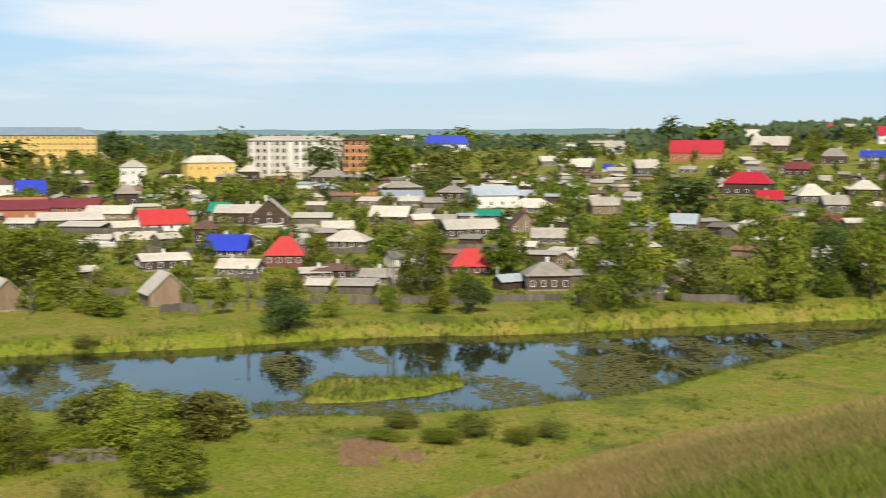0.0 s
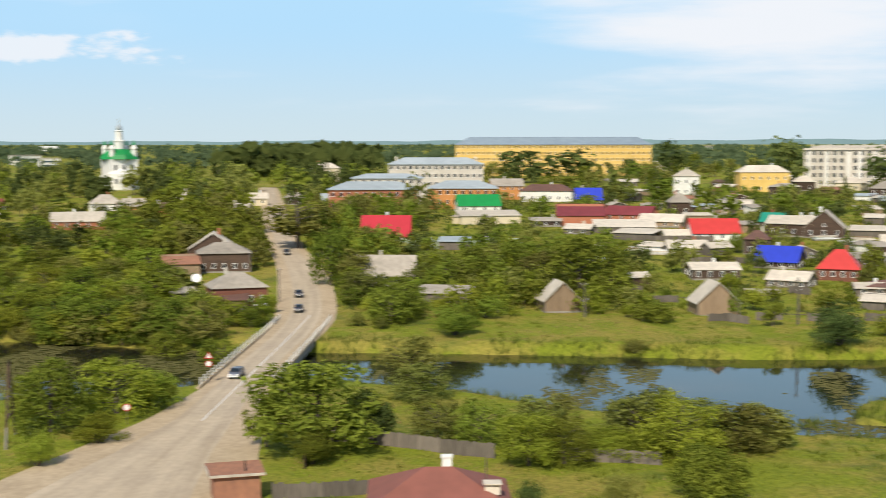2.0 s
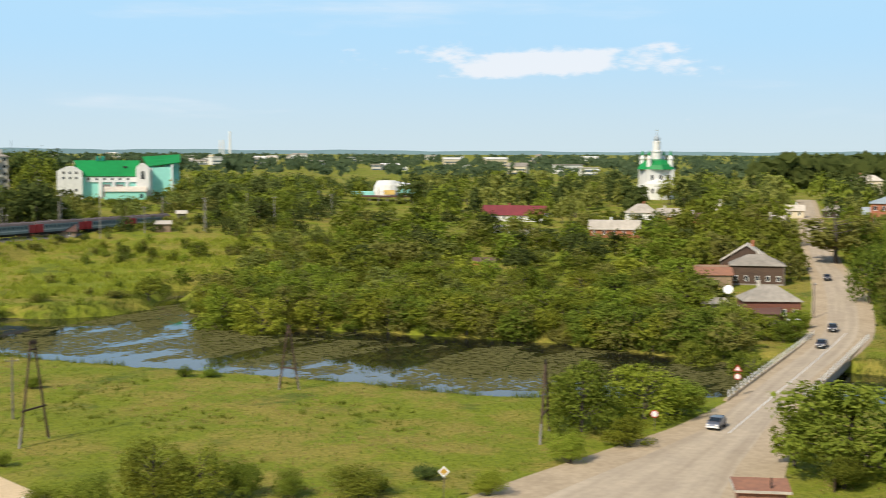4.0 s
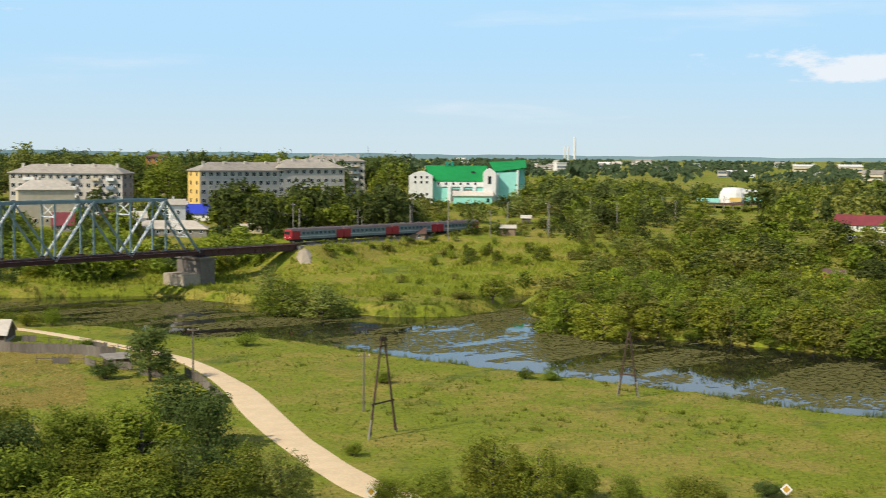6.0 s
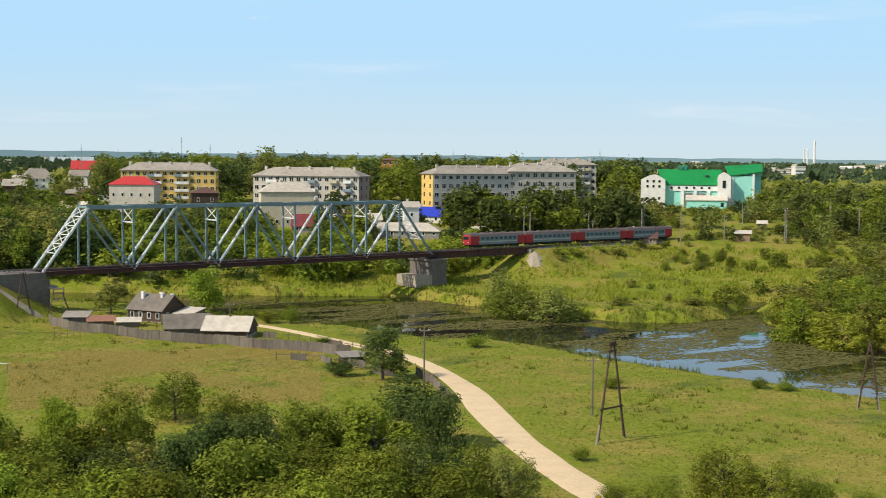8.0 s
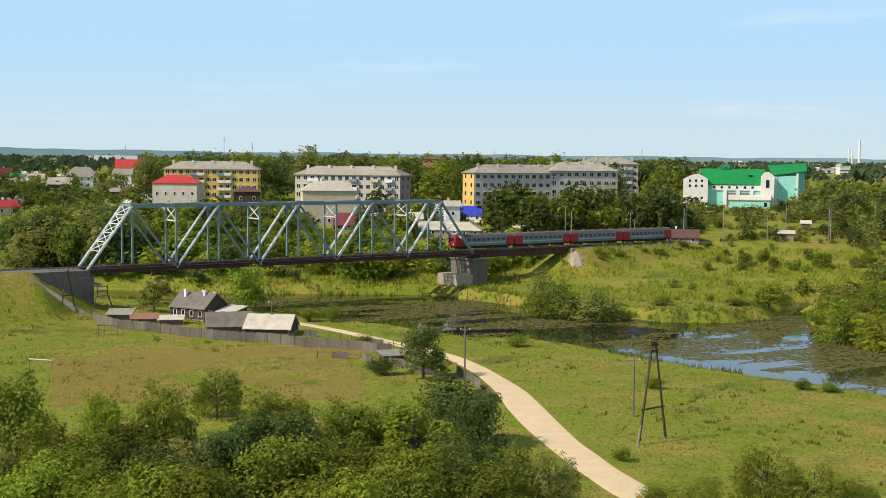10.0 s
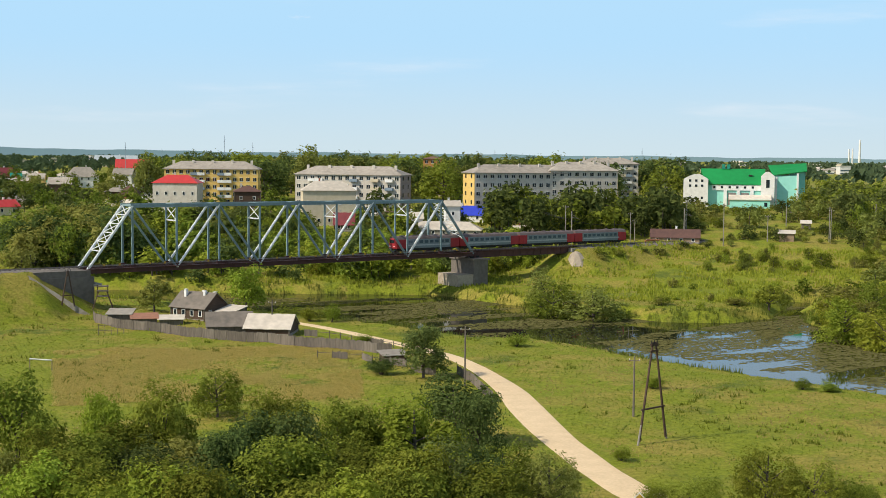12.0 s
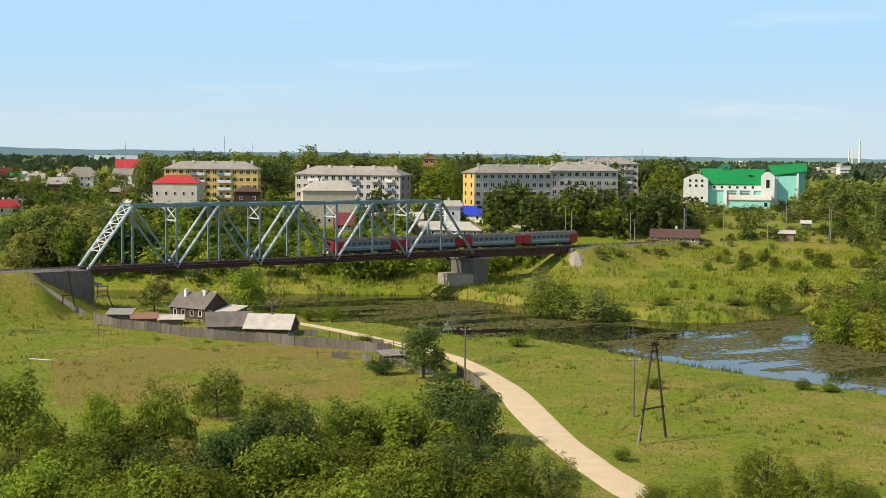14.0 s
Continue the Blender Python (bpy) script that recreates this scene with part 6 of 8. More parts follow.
def far_town():
    """Pale blocks and stacks on the skyline."""
    rng = random.Random(5)
    for i in range(95):
        az = rng.choice([rng.uniform(8, 33), rng.uniform(8, 33), rng.uniform(-18, 10), rng.uniform(60, 95)])
        d = rng.uniform(1000, 2300)
        x, y = polar(az, d)
        w, h = rng.choice([rng.uniform(7, 14), rng.uniform(10, 24)]), rng.uniform(4, 9)
        b = thing("distant_building", "distant pale block among trees on the skyline", "building", pose(x, y, gz(x, y) - 1, 0, 0, -az + rng.uniform(-25, 25)), "distant buildings")
        part("wall", Mesh().box(0, 0, h / 2, w, 12, h), rng.choice(["plaster_white", "brick_white", "plaster_white", "plaster_cream"]), b)
        part("roof", roof_mesh("side", w, 12, h, h + rng.uniform(0.8, 3), 0.5, 0.3) if i % 2 else Mesh().box(0, 0, h + 0.2, w + 1, 13, 0.5), rng.choice(["slate", "slate_pale", "plaster_white"]), b)
        for k in range(int(h / 3)):
            part("ribbon_window", Mesh().box(0, -6.05, 1.8 + 3 * k, w * 0.92, 0.2, 1.2), "glass_blue", b)
    for az, d, h, r in ((17.4, 2300, 46, 1.5), (16.98, 2350, 31, 1.1), (17.12, 2350, 32, 1.1)):
        x, y = polar(az, d)
        s = thing("chimney_stack", "tall slim white factory chimney on the skyline", "chimney", pose(x, y, gz(x, y) - 1))
        part("shaft", Mesh().tube((0, 0, 0), (0, 0, h), r * 1.5, r, 12), "plaster_white", s)
        part("band", Mesh().tube((0, 0, h * 0.9), (0, 0, h + 0.3), r * 1.08, r * 1.05, 12), "white", s)
    for az, d, h in ((-13.5, 800, 22), (-9.4, 700, 27), (-8.2, 700, 24), (-12.0, 800, 19), (8.5, 900, 22), (2.2, 900, 20)):
        x, y = polar(az, d)
        s = thing("radio_mast", "thin dark mast rising over the trees", "mast", pose(x, y, gz(x, y)))
        part("mast", Mesh().tube((0, 0, 0), (0, 0, h), 0.2, 0.1, 6), "roof_steel", s)
        part("antenna", Mesh().box(0, 0, h - 2, 0.9, 0.2, 0.12).box(0, 0, h - 3.0, 0.6, 0.2, 0.5), "roof_steel", s)


flats()
for _d in (470, 510, 560, 610):
    BUILT.append((*polar(35.6, _d), 15))
    BUILT.append((*polar(24.6, _d), 13))
    BUILT.append((*polar(12.6, _d - 30), 17))
green_hall()
church()
pavilion()
far_town()


def far_woods():
    """Wooded skyline, too far to tell single trees."""
    rng = random.Random(9)
    for (a0, a1, d0, d1, n, h0, h1, leaf) in ((-24, 100, 900, 1500, 2600, 5, 10, "leaf_far"), (-24, 100, 1500, 2600, 3000, 5, 9, "leaf_far"),
                                              (81, 100, 900, 1500, 700, 9, 15, "leaf_far"), (40, 46, 760, 1000, 260, 11, 17, "leaf_c"), (-12.3, 8, 650, 900, 420, 8, 14, "leaf_a")):
        az = np.array([rng.uniform(a0, a1) for _ in range(n)])
        d = np.sqrt(np.array([rng.uniform(d0 * d0, d1 * d1) for _ in range(n)]))
        keep = np.sin(az * 1.9 + d * 0.004) + np.sin(az * 0.7 - d * 0.011) > -0.55
        az, d = az[keep], d[keep]
        x, y = d * np.sin(np.radians(az)), d * np.cos(np.radians(az))
        z = ground(x, y)
        m = Mesh()
        for px, py, pz, pd in zip(x, y, z, d):
            h = rng.uniform(h0, h1)
            r = h * rng.uniform(0.45, 0.8)
            for k in range(9 if pd < 1500 else 6):
                c = Vector((px + rng.gauss(0, r * 0.5), py + rng.gauss(0, r * 0.5), pz + h * rng.uniform(0.25, 0.95)))
                s = h * rng.uniform(0.16, 0.3)
                nrm = Vector((rng.uniform(-1, 1), rng.uniform(-1, 1), rng.uniform(0, 1.2))).normalized()
                a = nrm.orthogonal().normalized()
                b = nrm.cross(a)
                m.face(c - a * s, c - b * s + nrm * s * 0.3, c + a * s, c + b * s + nrm * s * 0.3)
                a2 = Vector((-py, px, 0)).normalized()
                m.face(c - a2 * s, c - Vector((0, 0, s)), c + a2 * s, c + Vector((0, 0, s)))
        solid("far_woods", m, leaf, "dark distant woods along the skyline", "woods", kind="stuff")


far_woods()


def distant_hills():
    """Wooded hills that close the view, their blue haze put into a glowing colour."""
    m, rng = Mesh(), random.Random(4)
    steps = 460
    for i in range(steps + 1):
        az = -45 + 160 * i / steps
        el = float(np.interp(az, [-45, -18, -10, 10, 25, 34, 50, 62, 80, 115], [0.3, 0.22, 0.14, 0.1, 0.07, 0.04, 0.07, 0.1, 0.16, 0.3]))
        el += 0.02 * math.sin(az * 0.9) + 0.012 * math.sin(az * 2.3 + 1) + rng.uniform(-0.006, 0.006)
        x, y = polar(az, 4780)
        m.v += [(x, y, 0), (x, y, EYE + 4780 * math.tan(radians(el)))]
    m.f += [(2 * i, 2 * i + 1, 2 * i + 3, 2 * i + 2) for i in range(steps)]
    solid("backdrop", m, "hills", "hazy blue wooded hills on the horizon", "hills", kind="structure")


distant_hills()


# ---- farmstead by the lane ----
WORDS["red_oxide"] = "smooth red-brown"
def fence(line, h=1.7, label="weathered grey board fence", step=2.6, mat="wood_grey", gaps=0.0, lean=0.06):
    """A board fence along a line of points: posts and board panels with uneven tops."""
    rng = random.Random(int(line[0][0] * 3 + line[0][1]))
    f = thing("fence", label, "fence", Matrix.Identity(4))
    for (ax, ay), (bx, by) in zip(line, line[1:]):
        n = max(1, int(math.hypot(bx - ax, by - ay) / step))
        for i in range(n):
            p = (ax + (bx - ax) * i / n, ay + (by - ay) * i / n)
            q = (ax + (bx - ax) * (i + 1) / n, ay + (by - ay) * (i + 1) / n)
            zp, zq = gz(*p), gz(*q)
            part("post", Mesh().box(p[0], p[1], zp + h / 2 - 0.1, 0.14, 0.14, h + 0.35), mat, f)
            if rng.random() < gaps:
                part("rail", Mesh().beam((*p, zp + h * 0.75), (*q, zq + h * 0.75), 0.06, 0.1), mat, f)
                continue
            m = Mesh()
            k = 9
            d = Vector((q[0] - p[0], q[1] - p[1])).normalized()
            nx, ny = -d.y * 0.03, d.x * 0.03
            tops = []
            for j in range(k + 1):
                t = j / k
                x, y = p[0] + (q[0] - p[0]) * t, p[1] + (q[1] - p[1]) * t
                tops.append((x, y, zp + (zq - zp) * t, h + rng.uniform(-0.14, 0.1)))
            for j in range(k):
                x0, y0, z0, h0 = tops[j]
                x1, y1, z1, h1 = tops[j + 1]
                i0 = len(m.v)
                for s in (1, -1):
                    m.v += [(x0 + nx * s, y0 + ny * s, z0 - 0.3), (x1 + nx * s, y1 + ny * s, z1 - 0.3), (x1 + nx * s, y1 + ny * s, z1 + h0), (x0 + nx * s, y0 + ny * s, z0 + h0)]
                m.f += [tuple(i0 + c for c in q4) for q4 in ((0, 1, 2, 3), (7, 6, 5, 4), (3, 2, 6, 7), (0, 3, 7, 4), (1, 5, 6, 2))]
            tagged(part("board_panel", m, mat, f), kind="stuff")
    return f


def farm():
    h = house("side", -52.7, 284.9, -30, 9.2, 7.4, 3.1, 5.9, "slate_dark", "wood_dark", chimney=False, label="old dark log farmhouse with grey-brown roof and chimneys", name="farmhouse")
    for x, y, s in ((-2.6, -1.2, 1.5), (0.6, 1.0, 1.1), (2.2, -0.6, 1.1), (4.1, 0.4, 1.0)):
        part("chimney", Mesh().box(x, y, 5.3, 0.6, 0.6, s * 1.5).box(x, y, 5.3 + s * 0.75, 0.75, 0.75, 0.12), "white", h, "whitewashed chimney")
    house("lean", -45.2, 281.5, -30, 4.2, 4.4, 2.2, 3.2, "slate_pale", "wood_grey", name="shed", windows=False)
    house("side", -42.6, 262.6, 12, 8.6, 7.5, 1.9, 4.1, "slate_dark", "wood_grey", name="barn", windows=False, chimney=False, label="low weathered barn under a grey sheet roof")
    house("side", -34.0, 262.0, -6, 8.8, 8.0, 1.7, 3.9, "slate_pale", "wood_dark", name="barn", windows=False, chimney=False, label="low dark barn under patched pale roof sheets")
    house("lean", -67.5, 276, 4, 4.6, 4.5, 2.0, 2.7, "slate", "wood_grey", name="shed", windows=False)
    house("lean", -62.0, 273.5, 14, 5.0, 4.0, 1.6, 2.3, "rust", "wood_grey", name="shed", windows=False)
    house("lean", -56.4, 273.6, 8, 4.6, 3.6, 1.4, 1.9, "slate_pale", "wood_grey", name="shed", windows=False)
    fence([(-74, 279), (-72.6, 275.1), (-65.3, 266.6), (-56, 261.5), (-49.1, 255.8), (-41.4, 252), (-33, 248.5), (-27.5, 244.5), (-17, 240), (-9, 236)], 1.9, step=2.8)
    fence([(-27, 258), (-22, 256.5), (-15, 249), (-9, 243.5), (-4, 236)], 1.3, "dark rail fence beside the gravel lane", gaps=0.8)
    fence([(2.5, 215), (4.6, 208), (6.0, 199), (7.5, 190)], 1.5, "grey board fence beside the gravel lane")
    fence([(-12, 226), (-6, 222), (-5, 217), (-1, 214)], 1.3, "leaning weathered garden fence", gaps=0.3)
    fence([(-22, 232), (-14, 230), (-12, 225)], 1.2, "leaning weathered garden fence", gaps=0.2)
    house("lean", -8.5, 227.5, 20, 4.0, 3.0, 1.5, 2.0, "slate", "wood_dark", name="shed", windows=False)


farm()
fence([(107.5, 113), (111.2, 106), (113.5, 98), (115, 91)], 1.7, "grey board fence round the meadow garden")
fence([(120.5, 84.5), (122.5, 79), (124.6, 75.2)], 1.5, "grey board fence round the meadow garden")
fence([(103, 109), (107, 112.5)], 1.9, "dark old board fence", mat="wood_dark")
fence([(98, 104), (103, 109)], 1.7, "dark old board fence", mat="wood_dark")
for _k, (_a0, _a1, _d) in enumerate(((62.8, 67.0, 266), (67.2, 70.5, 270), (70.8, 74.5, 268), (60.8, 62.5, 262), (56.0, 58.0, 300), (63.2, 65.0, 302), (75.2, 79.5, 272), (80, 86, 276), (58.5, 60.5, 285),
                                     (64, 67, 330), (68, 71.5, 345), (72, 76, 352), (60, 63.5, 350), (77, 81, 345), (66, 69, 385), (58, 61, 395), (70.5, 74, 410), (62, 65, 440), (38.2, 40.8, 274))):
    fence([polar(_a0, _d), polar((_a0 + _a1) / 2, _d + 2), polar(_a1, _d - 1)], 1.6, "weathered plot fence among the houses", step=3.4, gaps=0.1)


def near_house():
    """House at the foot of the hill, seen from above: red-oxide hipped roof."""
    h = house("hip", 92.6, 80.0, -48, 12.6, 10.5, 2.8, 5.3, "red_oxide", "wood_dark", chimney=False, label="low house with a smooth red-brown hipped roof")
    part("chimney", Mesh().box(0.8, 0.5, 5.4, 0.9, 0.8, 1.8).box(0.8, 0.5, 6.2, 1.1, 1.0, 0.15), "white", h, "whitewashed brick chimney")
    part("vent_pipe", Mesh().tube((4.4, -1.5, 3.6), (4.4, -1.5, 6.4), 0.07, 0.07, 6), "rail", h)
    part("dormer", Mesh().box(4.9, -2.6, 3.9, 1.4, 1.3, 1.0).box(4.9, -2.7, 4.45, 1.7, 1.6, 0.12), "slate_pale", h)
    x, y = 85.2, 100.5
    s = thing("rusty_hut", "small hut with a rusty sheet roof by the road", "hut", pose(x, y, gz(x, y), 0, 0, -34))
    part("wall", Mesh().box(0, 0, 1.1, 4.6, 3.6, 3.2), "rust", s)
    part("roof", Mesh().slab((-2.8, -2.2, 2.7), (2.8, -2.2, 2.7), (2.8, 2.2, 3.15), (-2.8, 2.2, 3.15), 0.12), "rust", s)
    part("roof_edge", Mesh().box(0, -2.15, 2.75, 5.5, 0.12, 0.25).box(-2.8, 0, 2.95, 0.12, 4.4, 0.22), "slate_pale", s)
    part("stove_pipe", Mesh().tube((0.9, -0.8, 2.7), (0.9, -0.8, 3.9), 0.09, 0.09, 6), "dark", s)
    fence([(87.5, 97.5), (91, 94), (95, 91)], 1.5, "grey board fence behind the hut")


near_house()


# ---- road bridge ----
def road_bridge():
    b = thing("road_bridge", "concrete road bridge with pale railings", "bridge", Matrix.Identity(4))
    A, B = Vector((124.5, 146.5)), Vector((180, 190.5))
    u = (B - A).normalized()
    s = Vector((-u.y, u.x))
    L = (B - A).length

    def at(t, q, z):
        p = A + u * t + s * q
        return (p.x, p.y, z)
    zt = 2.28
    part("deck", Mesh().beam(at(-1, 0, zt - 0.75), at(L + 1, 0, zt - 0.75), 10.6, 1.0), "concrete", b)
    for q in (-5.1, 5.1):
        part("kerb", Mesh().beam(at(-2, q, zt + 0.0), at(L + 2, q, zt + 0.0), 0.5, 0.3), "shoulder", b, "sandy concrete kerb")
        n = int(L / 2.6)
        for i in range(n + 1):
            part("railing_post", Mesh().box(*at(L * i / n, q, zt + 0.7), 0.2, 0.2, 1.0, 38), "white", b)
        for z in (0.6, 1.1):
            part("rail", Mesh().beam(at(-1, q, zt + z), at(L + 1, q, zt + z), 0.05, 0.06), "wood_grey", b)
    for t in (10, 23, 36, 49, 61):
        part("pier", Mesh().beam(at(t, -4.2, -0.4), at(t, 4.2, -0.4), 1.2, 3.2), "concrete", b)
    for t, e in ((-1.5, 3), (L + 1.5, -3)):
        part("abutment", Mesh().beam(at(t, -5.4, 0.3), at(t, 5.4, 0.3), 3, 3.4), "concrete", b)
    line = thing("road_marking", "worn white centre line on the road", "marking", Matrix.Identity(4), kind="structure")
    for i in range(5):
        p, q = at(-24 + i * 20, -0.4, 0), at(-24 + i * 20 + 19.6, -0.4, 0)
        part("stripe", Mesh().beam((p[0], p[1], road_height(p[0], p[1]) + 0.02), (q[0], q[1], road_height(q[0], q[1]) + 0.02), 0.16, 0.02), "white", line)


road_bridge()


def road_sign(x, y, kinds, h=3.0, face=40.0):
    s = thing("road_sign", "road sign on a thin grey post", "sign", pose(x, y, gz(x, y), 0, 0, -face))
    part("post", Mesh().tube((0, 0, -0.3), (0, 0, h + 0.4), 0.05, 0.05, 6), "rail", s)
    z = h
    for k in kinds:
        if k == "triangle":
            part("triangle_plate", Mesh().face((-0.62, -0.06, z - 0.4), (0.62, -0.06, z - 0.4), (0, -0.06, z + 0.65)).face((-0.62, -0.03, z - 0.4), (0, -0.03, z + 0.65), (0.62, -0.03, z - 0.4)), "sign_red", s, "red-edged warning triangle")
            part("triangle_field", Mesh().face((-0.38, -0.075, z - 0.26), (0.38, -0.075, z - 0.26), (0, -0.075, z + 0.4)), "white", s)
        elif k == "disc":
            part("disc_plate", Mesh().tube((0, -0.03, z), (0, -0.06, z), 0.5, 0.5, 18), "sign_red", s, "red-edged round plate")
            part("disc_field", Mesh().tube((0, -0.05, z), (0, -0.08, z), 0.38, 0.38, 18), "white", s)
        elif k == "diamond":
            part("diamond_plate", Mesh().face((-0.6, -0.06, z), (0, -0.06, z - 0.6), (0.6, -0.06, z), (0, -0.06, z + 0.6)), "white", s)
            part("diamond_field", Mesh().face((-0.38, -0.075, z), (0, -0.075, z - 0.38), (0.38, -0.075, z), (0, -0.075, z + 0.38)), "yellow_paint", s, "yellow diamond field")
        else:
            part("name_plate", Mesh().box(0, -0.05, z, 2.6, 0.06, 0.7), "white", s, "white plate")
        z -= 1.15
    return s


road_sign(123.6, 151.4, ("triangle", "disc"), 4.2, 39)
road_sign(59.5, 118.8, ("diamond",), 3.0, 27)
road_sign(176.5, 199.5, ("plate",), 2.4, 41)
road_sign(99, 137.5, ("disc",), 2.2, 36)
road_sign(19.8, 129.6, ("diamond",), 1.9, 9)


# ---- poles and pylons ----
def utility_pole(x, y, h):
    z = gz(x, y)
    p = thing("utility_pole", "slim grey wooden utility pole with crossarm", "pole", pose(x, y, z, 0, 0, (x * 3 + y) % 50 - 25), "utility poles")
    part("pole", Mesh().tube((0, 0, -0.5), (0, 0, h), 0.16, 0.11, 8), "concrete" if math.hypot(x, y) > 390 else "wood_grey", p)
    part("crossarm", Mesh().box(0, 0, h - 0.5, 1.6, 0.1, 0.12), "wood_grey", p)
    for q in (-0.7, 0.7):
        part("insulator", Mesh().tube((q, 0, h - 0.44), (q, 0, h - 0.22), 0.05, 0.04, 6), "white", p)


utility_pole(26.5, 180.6, 8.3)
utility_pole(3.6, 204.5, 9.3)
utility_pole(-33.9, 261.8, 6.5)
utility_pole(235.6, 112.4, 9.2)
utility_pole(253.0, 88.3, 12.5)
utility_pole(252.7, 89.2, 9.8)
utility_pole(309.8, 99.9, 4.2)
utility_pole(219.3, 150.6, 7.1)
utility_pole(215.4, 177.4, 4.1)
utility_pole(261.7, 90.8, 10.9)
utility_pole(237.0, 112.9, 7.0)
utility_pole(218.9, 150.2, 4.0)
utility_pole(87.5, 412.3, 13.2)
utility_pole(121.5, 414.0, 10.6)
utility_pole(36.4, 393.3, 13.4)
utility_pole(58.8, 414.9, 10.6)
utility_pole(60.2, 415.2, 8.3)
utility_pole(80.9, 441.1, 7.5)
utility_pole(102.2, 416.1, 8.5)
utility_pole(121.6, 416.1, 11.0)
utility_pole(146.8, 420.1, 10.4)
utility_pole(183.0, 459.4, 8.4)
utility_pole(81.0, 440.1, 10.2)
utility_pole(483.3, 781.6, 7.8)
utility_pole(192.1, 211.2, 7.6)
utility_pole(300.7, 128.5, 4.1)
utility_pole(25.3, 470.8, 10.0)
utility_pole(75.8, 513.9, 9.9)
utility_pole(88.3, 525.1, 9.4)


def a_frame(x0, y0, x1, y1, h, foot=True, wide=1.0):
    """Wooden pylon of two leaning legs with a crossbar."""
    c = Vector(((x0 + x1) / 2, (y0 + y1) / 2))
    ang = math.degrees(math.atan2(y1 - y0, x1 - x0))
    half = math.hypot(x1 - x0, y1 - y0) / 2
    p = thing("wooden_pylon", "dark wooden A-frame power pylon on the meadow", "pylon", pose(c.x, c.y, gz(c.x, c.y), 0, 0, ang))
    for s in (-1, 1):
        part("leg", Mesh().tube((s * half, 0, 0.3), (s * 0.28 * wide, 0, h), 0.17, 0.12, 8), "wood_dark", p)
        if foot:
            part("footing", Mesh().tube((s * half * 1.12, 0, -0.5), (s * half * 0.86, 0, 2.4), 0.15, 0.13, 8), "concrete", p, "pale concrete footing")
    part("crossbar", Mesh().box(0, 0, h * 0.34, half * 1.75, 0.16, 0.2), "wood_dark", p)
    part("cap", Mesh().box(0, 0, h - 0.3, 1.3 * wide, 0.3, 0.3).box(0, 0, h - 1.1, 1.6 * wide, 0.2, 0.2), "wood_dark", p)
    for q in (-0.55, 0, 0.55):
        part("insulator", Mesh().tube((q, 0, h - 0.2), (q, 0, h + 0.25), 0.07, 0.05, 6), "rubber", p)
    return p


a_frame(24.6, 162.4, 28.5, 166.1, 12.6)
a_frame(65.6, 185.9, 67.9, 184.0, 9.8, wide=0.3)
a_frame(82.0, 137.4, 87.0, 143.6, 9.6, wide=0.3)
a_frame(-82.6, 285.3, -80.2, 286.8, 8.2, foot=False, wide=0.3)


def lookout():
    p = thing("wooden_tower", "small wooden stand with splayed legs near the bridge", "tower", pose(-76, 294.4, gz(-76, 294.4), 0, 0, 14))
    for sx in (-1, 1):
        for sy in (-1, 1):
            part("leg", Mesh().tube((sx * 2.4, sy * 1.4, 0), (sx * 0.9, sy * 0.6, 4.4), 0.13, 0.1, 6), "wood_dark", p)
    for z in (3.4, 4.6, 5.6):
        part("board", Mesh().box(0, 0, z, 2.6, 1.6, 0.22), "wood_grey", p)
    for sx in (-1, 1):
        part("upright", Mesh().box(sx * 1.1, 0, 4.8, 0.16, 0.16, 2.2), "wood_dark", p)
    g = thing("goal_frame", "pale wooden goal frame standing on the meadow", "goal", pose(-65.5, 214.2, gz(-65.5, 214.2), 0, 0, 8))
    part("crossbar", Mesh().tube((-1.8, 0, 2.0), (1.8, 0, 1.7), 0.12, 0.12, 8), "white", g)
    for sx in (-1, 1):
        part("post", Mesh().tube((sx * 1.75, 0, -0.2), (sx * 1.75, 0, 1.85), 0.07, 0.07, 8), "wood_grey", g)
    r = thing("hay_rack", "grey pole rack standing in the meadow", "rack", pose(-65, 258, gz(-65, 258), 0, 0, 14))
    for i in range(5):
        part("stake", Mesh().tube((-2.4 + i * 1.2, 0, -0.2), (-2.4 + i * 1.2, 0, 2.2), 0.06, 0.05, 6), "wood_grey", r)
    for z in (0.9, 1.9):
        part("bar", Mesh().tube((-2.6, 0, z), (2.6, 0, z), 0.05, 0.05, 6), "wood_grey", r)


lookout()


def catenary():
    """Masts of the electrified line, with brackets and contact wire."""
    prev = None
    for s in (-150, -95, -45, 152, 200, 250, 300, 350, 400, 450, 500):
        p = along(s, 3.6 if s > 0 else -3.4, 0)
        z = RAIL_Z - 0.6
        t = thing("catenary_mast", "pale concrete mast beside the railway line", "mast", pose(p.x, p.y, z, 0, 0, TRACK_ANGLE), "catenary masts")
        part("mast", Mesh().tube((0, 0, -1), (0, 0, 10.5), 0.2, 0.14, 8), "concrete", t)
        part("bracket", Mesh().beam((0, 0, 8.6), (0, -3.6 if s > 0 else 3.4, 8.2), 0.09, 0.09).beam((0, 0, 9.6), (0, -2.4 if s > 0 else 2.4, 8.5), 0.05, 0.05), "rail", t)


catenary()


